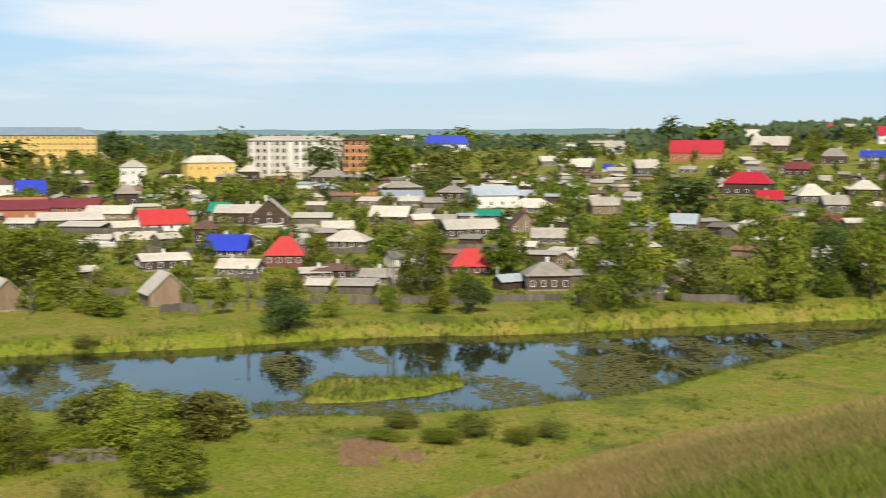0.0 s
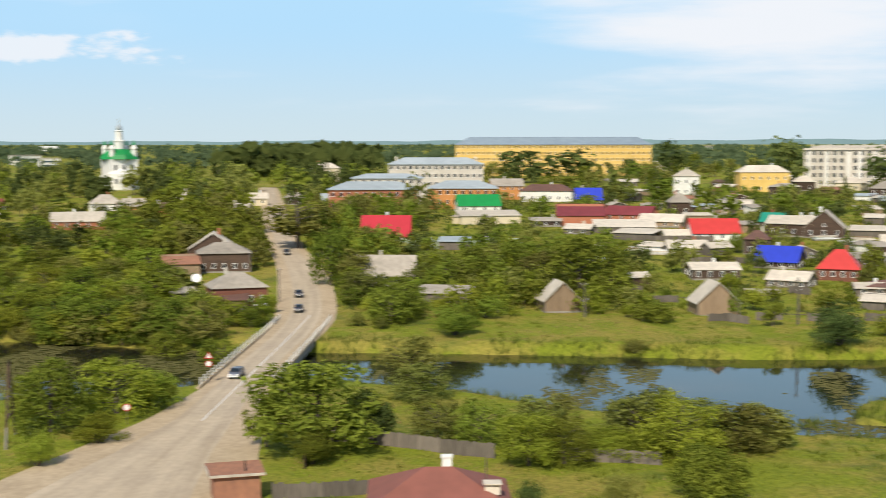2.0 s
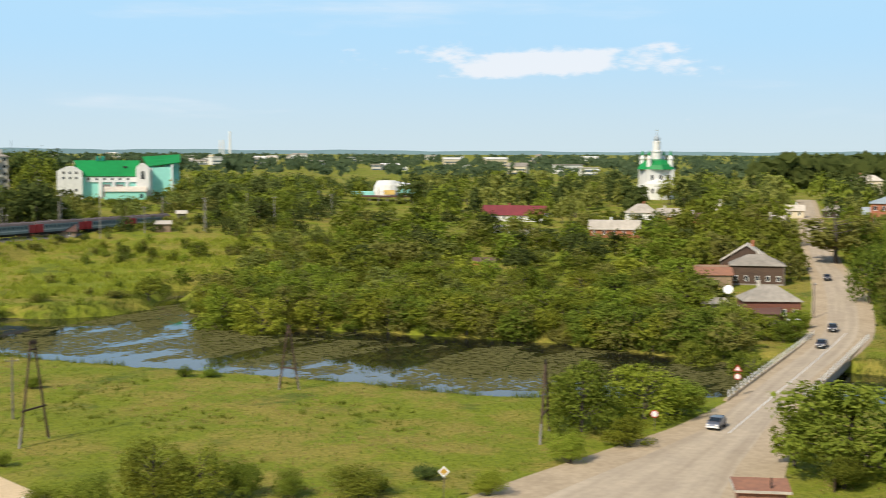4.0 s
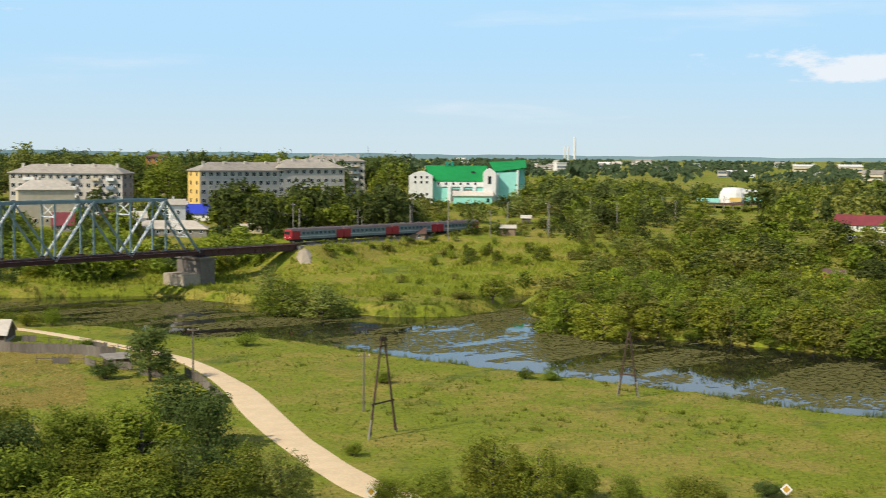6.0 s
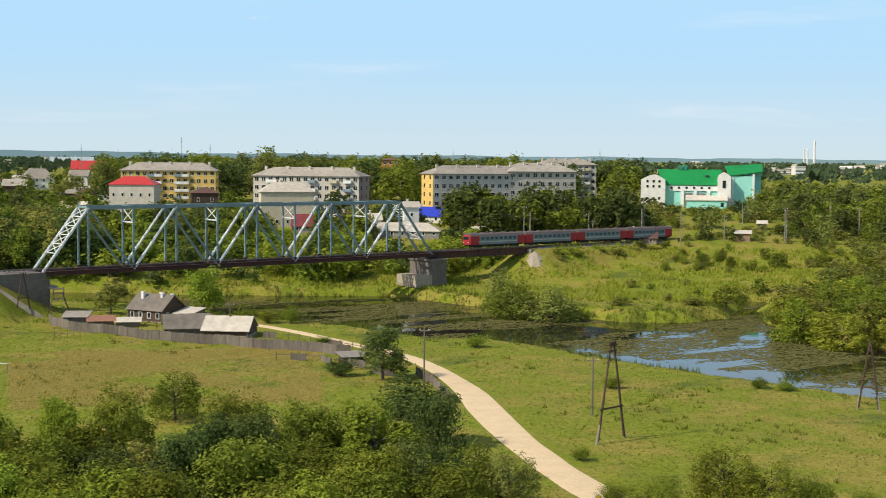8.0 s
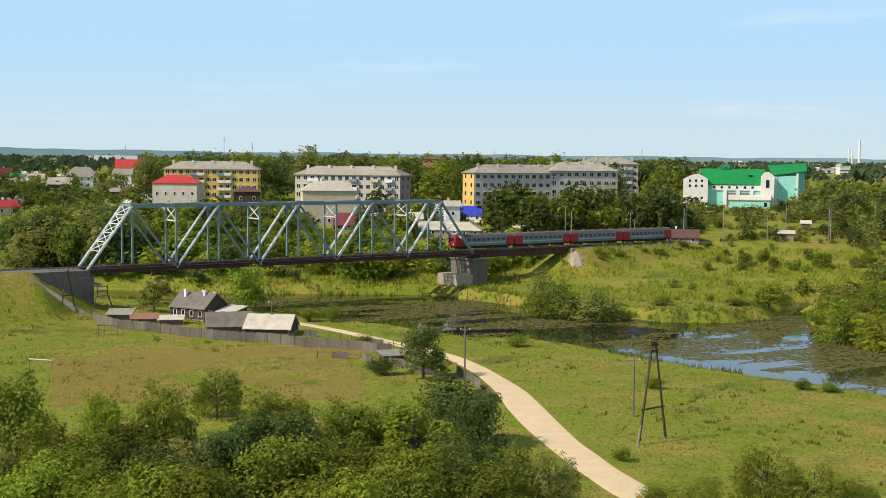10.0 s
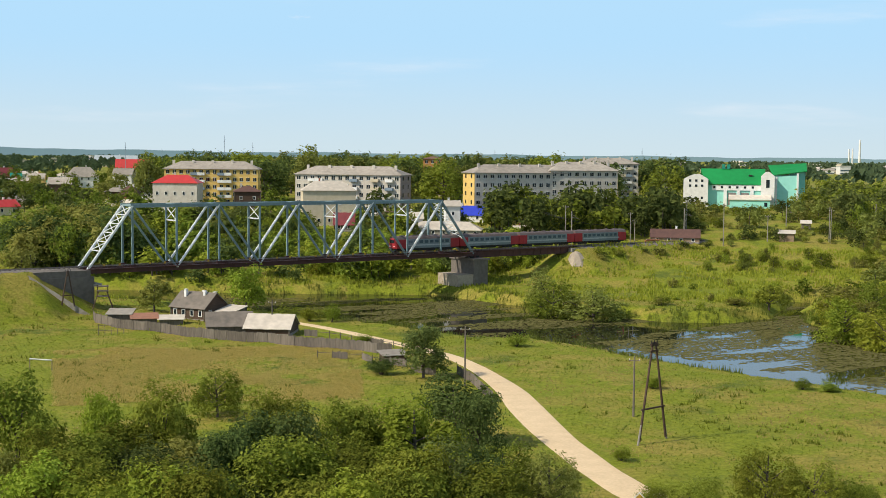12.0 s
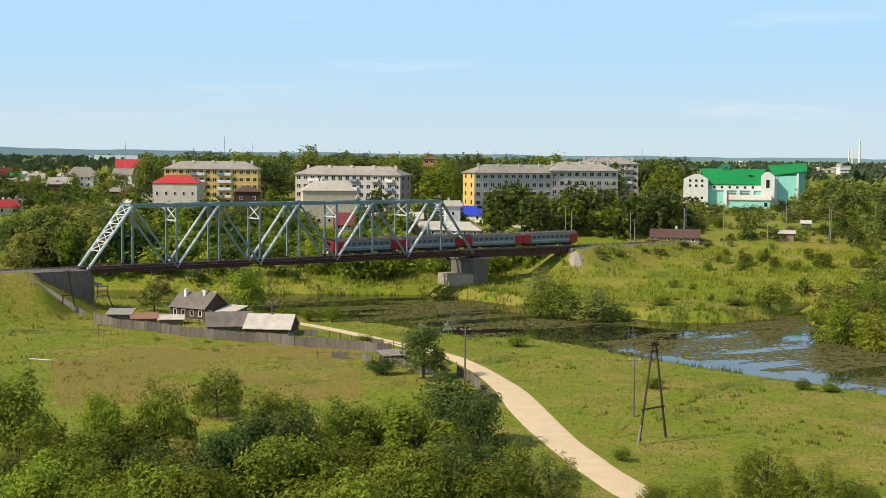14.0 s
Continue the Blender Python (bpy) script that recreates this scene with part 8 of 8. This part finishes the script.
plant("bush", -28.4, 280.6, 3.4, 5.9, "leaf_b", "mid")
plant("bush", -37.2, 311.3, 4.0, 10.2, "leaf_b", "mid")
plant("bush", -28.5, 315.2, 2.7, 8.2, "leaf_a", "mid")
plant("bush", 32.6, 202.4, 2.1, 4.7, "leaf_b", "fine")
plant("bush", 56.0, 203.4, 1.9, 3.7, "leaf_a", "fine")
plant("bush", 59.8, 202.9, 1.7, 4.6, "leaf_a", "fine")
plant("bush", 21.3, 154.0, 1.7, 2.9, "leaf_b", "fine")
plant("round", 92.1, 145.8, 7.7, 9.3, "leaf_a", "fine")

# ---- groves ----
grove(32, 26, 38.6, 42.2, 254, 285, ("bush", "willow"), 4, 6.5, ("leaf_a", "leaf_b"), gap=0.5, spread=1.2)
grove(33, 46, 45.5, 50.5, 246, 330, ("bush", "willow"), 4, 8, ("leaf_a", "leaf_b", "leaf_d"), gap=0.5, spread=1.25)
grove(34, 90, 36, 43, 335, 520, ("round", "tall", "willow"), 6, 11, ("leaf_b", "leaf_d", "leaf_a"), "far", gap=1, stuff=True)
grove(35, 60, 43.5, 48, 330, 500, ("round", "tall", "willow"), 6, 10, ("leaf_b", "leaf_d", "leaf_a"), "far", gap=1, stuff=True)
grove(36, 32, 9, 21, 300, 400, ("bush", "bush", "willow"), 2.5, 5, ("leaf_a", "leaf_b", "leaf_d"), "far", gap=1, spread=1.2, stuff=True)
grove(30, 190, -18, 4.5, 366, 430, ("willow", "round", "bush"), 5, 9, ("leaf_a", "leaf_b", "leaf_c"), "far", gap=1, spread=1.2, stuff=True)
grove(31, 60, 50, 58.5, 262, 345, ("bush", "willow"), 4, 7, ("leaf_a", "leaf_d"), "far", gap=1, spread=1.2, stuff=True)
# thicket on the far bank between the river and the town
grove(1, 140, 18.5, 38.2, 258, 335, ("willow", "willow", "bush", "bush"), 4.5, 7.2, ("leaf_a", "leaf_b", "leaf_b", "leaf_d"), gap=1, spread=1.35)
grove(21, 200, 18, 38.5, 275, 420, ("willow", "bush", "bush", "willow"), 4, 6.5, ("leaf_a", "leaf_a", "leaf_b", "leaf_d"), "far", gap=1, spread=1.4, stuff=True)
grove(2, 100, 22, 38, 345, 470, ("round", "willow", "tall"), 5, 8.5, ("leaf_a", "leaf_b", "leaf_c", "leaf_d"), "far", gap=1, spread=1.3, stuff=True)
grove(3, 190, 25, 46, 470, 720, ("round", "round", "tall", "conifer"), 9, 14, ("leaf_a", "leaf_c", "leaf_c", "leaf_d"), "far", group="town trees", stuff=True)
grove(37, 60, 19, 39.5, 250, 284, ("bush", "bush", "willow"), 4, 6.5, ("leaf_b", "leaf_b", "leaf_a", "leaf_d"), gap=0.5, spread=1.35)
grove(40, 44, 20, 35, 272, 300, ("bush", "willow"), 4.5, 7, ("leaf_b", "leaf_a", "leaf_d"), gap=0.5, spread=1.4)
grove(41, 150, 10, 27, 465, 740, ("round", "willow", "bush"), 5, 7.5, ("leaf_a", "leaf_c", "leaf_d"), "far", gap=1.5, group="town trees", stuff=True)
# orchards and gardens east of the road
grove(4, 110, 47, 58, 262, 360, ("willow", "bush", "bush", "willow"), 4, 7, ("leaf_a", "leaf_b", "leaf_b", "leaf_d"), "far", gap=1, stuff=True)
grove(5, 56, 58, 92, 255, 330, ("bush", "bush", "round"), 3, 7, ("leaf_a", "leaf_d", "leaf_b"), gap=1)
grove(6, 350, 46, 95, 330, 560, ("round", "willow", "tall", "bush"), 4.5, 9, ("leaf_a", "leaf_c", "leaf_d"), "far", gap=2, group="town trees", stuff=True)
grove(7, 240, 45, 96, 560, 900, ("round", "willow", "tall", "round"), 6, 12, ("leaf_a", "leaf_c", "leaf_d"), "far", gap=2, group="town trees", stuff=True)
grove(8, 40, 43.2, 46.5, 290, 460, ("round", "tall"), 6, 10, ("leaf_a", "leaf_d", "leaf_b"), gap=1, group="trees along the road", stuff=True)
grove(38, 170, 59, 92, 285, 480, ("bush", "bush", "willow"), 2.5, 5.5, ("leaf_a", "leaf_d", "leaf_c"), "far", gap=0.5, spread=1.2, group="town trees", stuff=True)
# west: behind the railway and below the flats
grove(9, 70, -18, -13.4, 345, 415, ("round", "willow", "round"), 10, 15, ("leaf_a", "leaf_c", "leaf_d"), gap=1, stuff=True)
grove(10, 60, -16.5, 4, 372, 420, ("willow", "round", "bush"), 4, 8, ("leaf_a", "leaf_b", "leaf_c"), gap=1)
grove(11, 70, 1.5, 10, 425, 470, ("round", "tall", "round"), 8, 15, ("leaf_c", "leaf_a", "leaf_c"), "far", gap=1, group="town trees", stuff=True)
grove(12, 60, 8, 22, 425, 540, ("willow", "round", "bush"), 5, 9, ("leaf_a", "leaf_c", "leaf_d"), "far", gap=2, group="town trees", stuff=True)
grove(13, 60, 13.5, 24, 540, 700, ("round", "willow"), 6, 9, ("leaf_c", "leaf_a"), "far", gap=2, group="town trees", stuff=True)
grove(14, 100, -12.6, 10, 545, 720, ("round", "willow", "round"), 15, 21, ("leaf_c", "leaf_a", "leaf_d"), "mid", gap=2, group="town trees", stuff=True)
grove(15, 40, -20, 0, 428, 500, ("round", "tall"), 7, 12, ("leaf_a", "leaf_c"), "far", gap=1, group="town trees", stuff=True)
grove(16, 40, 9, 22, 385, 425, ("bush", "willow"), 3, 6, ("leaf_a", "leaf_b", "leaf_d"), gap=1)
grove(17, 46, -17, 3, 104, 130, ("round", "willow", "round"), 7.5, 11.5, ("leaf_a", "leaf_a", "leaf_b", "leaf_c"), "near", gap=0)
grove(39, 18, -17.5, 0.5, 102, 118, ("round", "willow", "bush"), 6, 9, ("leaf_a", "leaf_b", "leaf_c"), "fine", gap=0)


def along_bank(rng):
    """A place at the water's edge below the thicket."""
    edge = FAR_BANK[16:24]
    k = rng.randrange(len(edge) - 1)
    t, off = rng.random(), rng.uniform(-0.3, 5.0)
    (ax, ay), (bx, by) = edge[k], edge[k + 1]
    n = Vector((by - ay, ax - bx)).normalized()
    n = n if n.x * ax + n.y * ay > 0 else -n
    return ax + (bx - ax) * t + n.x * off, ay + (by - ay) * t + n.y * off


def along_track(rng):
    """A place on the near slope of the embankment."""
    p = along(rng.uniform(152, 420), -rng.uniform(4.8, 8.5), 0)
    return p.x, p.y


def sector(az0, az1, d0, d1):
    def place(rng):
        while True:
            x, y = polar(rng.uniform(az0, az1), rng.uniform(d0, d1))
            q = abs(-(x - TRACK0.x) * TRACK_DIR.y + (y - TRACK0.y) * TRACK_DIR.x)
            if q > 8 and all(math.hypot(x - bx, y - by) > br * 0.7 for bx, by, br in SOLID):
                return x, y
    return place


SOLID = [b for b in BUILT if min(abs(b[2] - r) for r in (13, 15, 17)) > 0.01]
grove(50, 150, 0, 0, 0, 0, ("bush", "willow", "bush"), 4.5, 7.5, ("leaf_b", "leaf_a", "leaf_a", "leaf_d"), "mid", spread=1.3, stuff=True, place=along_bank)
grove(51, 120, 0, 0, 0, 0, ("bush",), 2.2, 4.2, ("leaf_a", "leaf_c", "leaf_d"), "far", spread=1.3, stuff=True, place=along_track)
grove(52, 330, 0, 0, 0, 0, ("bush", "bush", "willow"), 2.6, 5.0, ("leaf_c", "leaf_a", "leaf_d"), "far", spread=1.3, stuff=True, place=sector(4.5, 20, 428, 545))
grove(53, 80, 0, 0, 0, 0, ("round", "willow"), 7, 11, ("leaf_c", "leaf_c", "leaf_a"), "far", stuff=True, place=sector(16.2, 21, 470, 640))
grove(54, 90, 0, 0, 0, 0, ("round", "willow", "bush"), 5, 9, ("leaf_c", "leaf_a", "leaf_d"), "far", spread=1.1, stuff=True, place=sector(-13, 1.5, 424, 447))

grove(55, 110, 0, 0, 0, 0, ("round", "willow", "bush"), 5, 10, ("leaf_c", "leaf_a", "leaf_d"), "far", stuff=True, place=sector(-20.5, -12.2, 430, 860))


# ---- grass, reeds and floating weed ----
def lattice(x, y, seed=0):
    """Smooth value noise, 0 to 1."""
    xi, yi = np.floor(x).astype(int), np.floor(y).astype(int)
    fx, fy = x - xi, y - yi
    fx, fy = fx * fx * (3 - 2 * fx), fy * fy * (3 - 2 * fy)

    def h(a, b):
        return np.modf(np.abs(np.sin(a * 127.1 + b * 311.7 + seed * 74.7) * 43758.5453))[0]
    return (h(xi, yi) * (1 - fx) + h(xi + 1, yi) * fx) * (1 - fy) + (h(xi, yi + 1) * (1 - fx) + h(xi + 1, yi + 1) * fx) * fy


def fbm(x, y, s, seed=0):
    return 0.55 * lattice(x / s, y / s, seed) + 0.3 * lattice(x / s * 2.3, y / s * 2.3, seed + 1) + 0.15 * lattice(x / s * 5.1, y / s * 5.1, seed + 2)


def scatter(seed, n, az0, az1, d0, d1):
    r = np.random.RandomState(seed)
    az = np.radians(r.uniform(az0, az1, n))
    d = np.sqrt(r.uniform(d0 * d0, d1 * d1, n))
    return d * np.sin(az), d * np.cos(az), r


def blades(name, label, x, y, r, h0, h1, w0, w1, mat, per=3, spread=0.3, lean=0.35):
    """Clumps of bent blades, each a narrow triangle."""
    x, y = np.repeat(x, per), np.repeat(y, per)
    n = len(x)
    x, y = x + r.uniform(-spread, spread, n), y + r.uniform(-spread, spread, n)
    z = np.maximum(ground(x, y), -0.1)
    h, w, a = r.uniform(h0, h1, n), r.uniform(w0, w1, n), r.uniform(0, 6.28, n)
    lx, ly = r.uniform(-lean, lean, n) * h, r.uniform(-lean, lean, n) * h
    v = np.empty((n, 3, 3))
    v[:, 0] = np.stack([x - np.cos(a) * w, y - np.sin(a) * w, z - 0.05], 1)
    v[:, 1] = np.stack([x + np.cos(a) * w, y + np.sin(a) * w, z - 0.05], 1)
    v[:, 2] = np.stack([x + lx, y + ly, z + h], 1)
    me = bpy.data.meshes.new(name)
    me.from_pydata(v.reshape(-1, 3).tolist(), [], np.arange(n * 3).reshape(-1, 3).tolist())
    me.materials.append(M[mat])
    tagged(new(name, me), label, "grass" if "grass" in name else "plants", kind="stuff")


def make_grass():
    river = NEAR_BANK + FAR_BANK
    # hillside below the viewpoint
    for seed, count, d0, d1, h0, h1, w0, w1 in ((1, 40000, 6, 24, 0.03, 0.13, 0.006, 0.016), (2, 64000, 22, 90, 0.05, 0.18, 0.014, 0.036)):
        x, y, r = scatter(seed, count, 62, 97, d0, d1)
        k = fbm(x, y, 4 if d0 < 10 else 7, 5) + r.uniform(-0.14, 0.14, len(x))
        for name, mat, ok in (("green summer grass on the hillside", "grass_fresh", k < 0.40), ("tall dry summer grass on the hillside", "grass_dry", (k >= 0.40) & (k < 0.52)),
                              ("brown seed heads in the hillside grass", "grass_brown", k >= 0.52)):
            blades("hill_grass", name, x[ok], y[ok], r, h0, h1 * (1.3 if mat == "grass_brown" else 1), w0, w1, mat, 4, 0.2, 1.3)
    x, y, r = scatter(2, 420, 66, 97, 20, 80)
    blades("wild_flowers", "small white flowers in the hillside grass", x, y, r, 0.06, 0.13, 0.015, 0.035, "flower", 3, 0.05, 0.5)
    x, y, r = scatter(3, 2200, 82, 97, 6, 24)
    k = fbm(x, y, 3, 9) > 0.5
    blades("tall_weeds", "broad-leaved weeds on the hillside", x[k], y[k], r, 0.03, 0.14, 0.01, 0.028, "leaf_d", 22, 0.22, 1.3)
    # rough grass on the foot of the hill and on both meadows
    x, y, r = scatter(4, 150000, -20, 92, 92, 330)
    sd = ring_distance(x, y, river)
    ok = (sd > 2.5) & (ring_distance(x, y, ROAD, False) > np.interp(np.hypot(x, y), [76, 129, 170, 191], [24, 17.5, 9.5, 7])) & (ring_distance(x, y, LANE, False) > 3.6)
    x, y = x[ok], y[ok]
    k = fbm(x, y, 16, 4) + r.uniform(-0.1, 0.1, len(x))
    for name, mat, part_ok, h1 in (("dry yellow tufts of meadow grass", "grass_dry", k > 0.60, 0.34), ("fresh green tufts of meadow grass", "grass_fresh", k < 0.46, 0.3), ("olive tufts of rough meadow grass", "reed", (k > 0.48) & (k < 0.58), 0.42)):
        blades("meadow_grass", name, x[part_ok], y[part_ok], r, 0.06, h1 * 0.75, 0.06, 0.19, mat, 2, 0.5, 0.7)
    x, y, r = scatter(16, 9000, -20, 92, 110, 330)
    ok = (ring_distance(x, y, river) > 3) & (ring_distance(x, y, ROAD, False) > np.interp(np.hypot(x, y), [76, 129, 170, 191], [25, 19, 11, 8])) & (ring_distance(x, y, LANE, False) > 5) & (fbm(x, y, 14, 51) > 0.56)
    blades("meadow_herbs", "knee-high dark herbs standing in the meadow", x[ok], y[ok], r, 0.2, 0.7, 0.05, 0.14, "leaf_a", 9, 0.55, 0.6)
    x, y, r = scatter(14, 4000, 68.4, 72, 139, 151)
    k = fbm(x, y, 4, 41) > 0.45
    blades("pink_flowers", "patch of faded pink flowers in the meadow", x[k], y[k], r, 0.2, 0.5, 0.06, 0.14, "flower_pink", 1, 0.2)
    # a mown, sun-bleached patch west of the lane
    x, y, r = scatter(15, 60000, -16.5, -3.5, 192, 246)
    k = (fbm(x, y, 11, 21) + r.uniform(-0.16, 0.16, len(x)) > 0.42) & (ring_distance(x, y, LANE, False) > 5) & (ring_distance(x, y, river) > 4)
    blades("hay_grass", "sun-bleached tan grass on the meadow", x[k], y[k], r, 0.06, 0.22, 0.07, 0.19, "hay", 3, 0.5, 1.0)
    # unmown plots between the houses
    x, y, r = scatter(17, 46000, 44, 95, 272, 640)
    ok = (ring_distance(x, y, river) > 14) & (ring_distance(x, y, ROAD, False) > 7)
    x, y = x[ok], y[ok]
    k = fbm(x, y, 18, 61)
    for mat, ok in (("leaf_a", k < 0.46), ("leaf_c", k > 0.54)):
        blades("garden_grass", "dark uncut grass and weeds between the houses", x[ok], y[ok], r, 0.25, 0.9, 0.15, 0.45, mat, 2, 0.9, 0.6)
    # reeds along the water and on the islet
    x, y, r = scatter(5, 90000, -16, 92, 150, 370)
    sd = ring_distance(x, y, river)
    ok = ((sd > -1.5) & (sd < 4.5) & (fbm(x, y, 9, 6) > 0.4)) | (ring_distance(x, y, ISLET) < 0.5)
    for cx, cy, cr in ((163.6, 74.5, 3.2), (190, 57, 4.5), (180.7, 37.4, 3.0), (160.8, 55.7, 3.5), (170, 50, 2.5)):
        ok |= np.hypot(x - cx, y - cy) < cr
    az = np.degrees(np.arctan2(x, y))
    ok &= (ring_distance(x, y, ROAD, False) > 6) & ~((az > 19) & (az < 41) & (ring_distance(x, y, FAR_BANK, False) < 8))
    blades("reeds", "yellow-green reeds along the water's edge", x[ok], y[ok], r, 0.5, 1.3, 0.05, 0.13, "reed", 4, 0.5)
    # low scrub on the embankment and verges
    x, y, r = scatter(6, 26000, -17, 24, 330, 420)
    ok = (ring_distance(x, y, river) > 2) & (fbm(x, y, 8, 3) > 0.42)
    blades("scrub", "rough grass and low scrub beside the railway", x[ok], y[ok], r, 0.4, 1.2, 0.1, 0.3, "leaf_b", 2, 0.6)


def make_weed():
    """Floating leaves in drifts on the still water."""
    river = NEAR_BANK + FAR_BANK
    x, y, r = scatter(8, 420000, -10, 92, 140, 350)
    sd = ring_distance(x, y, river)
    az, d = np.degrees(np.arctan2(x, y)), np.hypot(x, y)
    n = fbm(x * 0.35 + y * 0.2, y * 1.3 - x * 0.8, 11, 11)
    want = np.where(az < 20, 0.40 + 0.002 * np.clip(d - 245, 0, 60), np.where(az < 42, 0.56, np.where(az < 64, 0.30, np.where(az < 76, 0.36, 0.5))))
    # open water keeps clear along the meadow side
    near = ring_distance(x, y, NEAR_BANK, False)
    want = np.where((near < 12) & (az < 40), want - 0.16, want)
    want = np.where((near < 16) & (az > 66), want + 0.08, want)
    want = np.where((ring_distance(x, y, FAR_BANK, False) < 12) & (az > 18), want - 0.2, want)
    ok = (sd < -0.3) & (n + r.uniform(-0.05, 0.05, len(x)) < want) & (ring_distance(x, y, ISLET) > 0)
    x, y = x[ok], y[ok]
    m = len(x)
    rad, a = r.uniform(0.18, 0.4, m), r.uniform(0, 6.28, m)
    v = np.empty((m, 6, 3))
    for k in range(6):
        rr = rad * r.uniform(0.7, 1.2, m)
        v[:, k] = np.stack([x + rr * 1.3 * np.cos(a + k * 1.047), y + rr * np.sin(a + k * 1.047), 0.012 + r.uniform(0, 0.008, m)], 1)
    me = bpy.data.meshes.new("floating_weed")
    me.from_pydata(v.reshape(-1, 3).tolist(), [], np.arange(m * 6).reshape(-1, 6).tolist())
    me.materials.append(M["lily"])
    tagged(new("floating_weed", me), "brownish green floating leaves on the river", "water plants", kind="stuff")


make_grass()
make_weed()


# ---- all that moves ----
def motions():
    walk(train, [(t, train_pose(t)) for t in (0, 3.5, 7, 10.5, 14)])
    for car, way in zip(cars, CAR_WAYS):
        walk(car, car_rows(way))


motions()
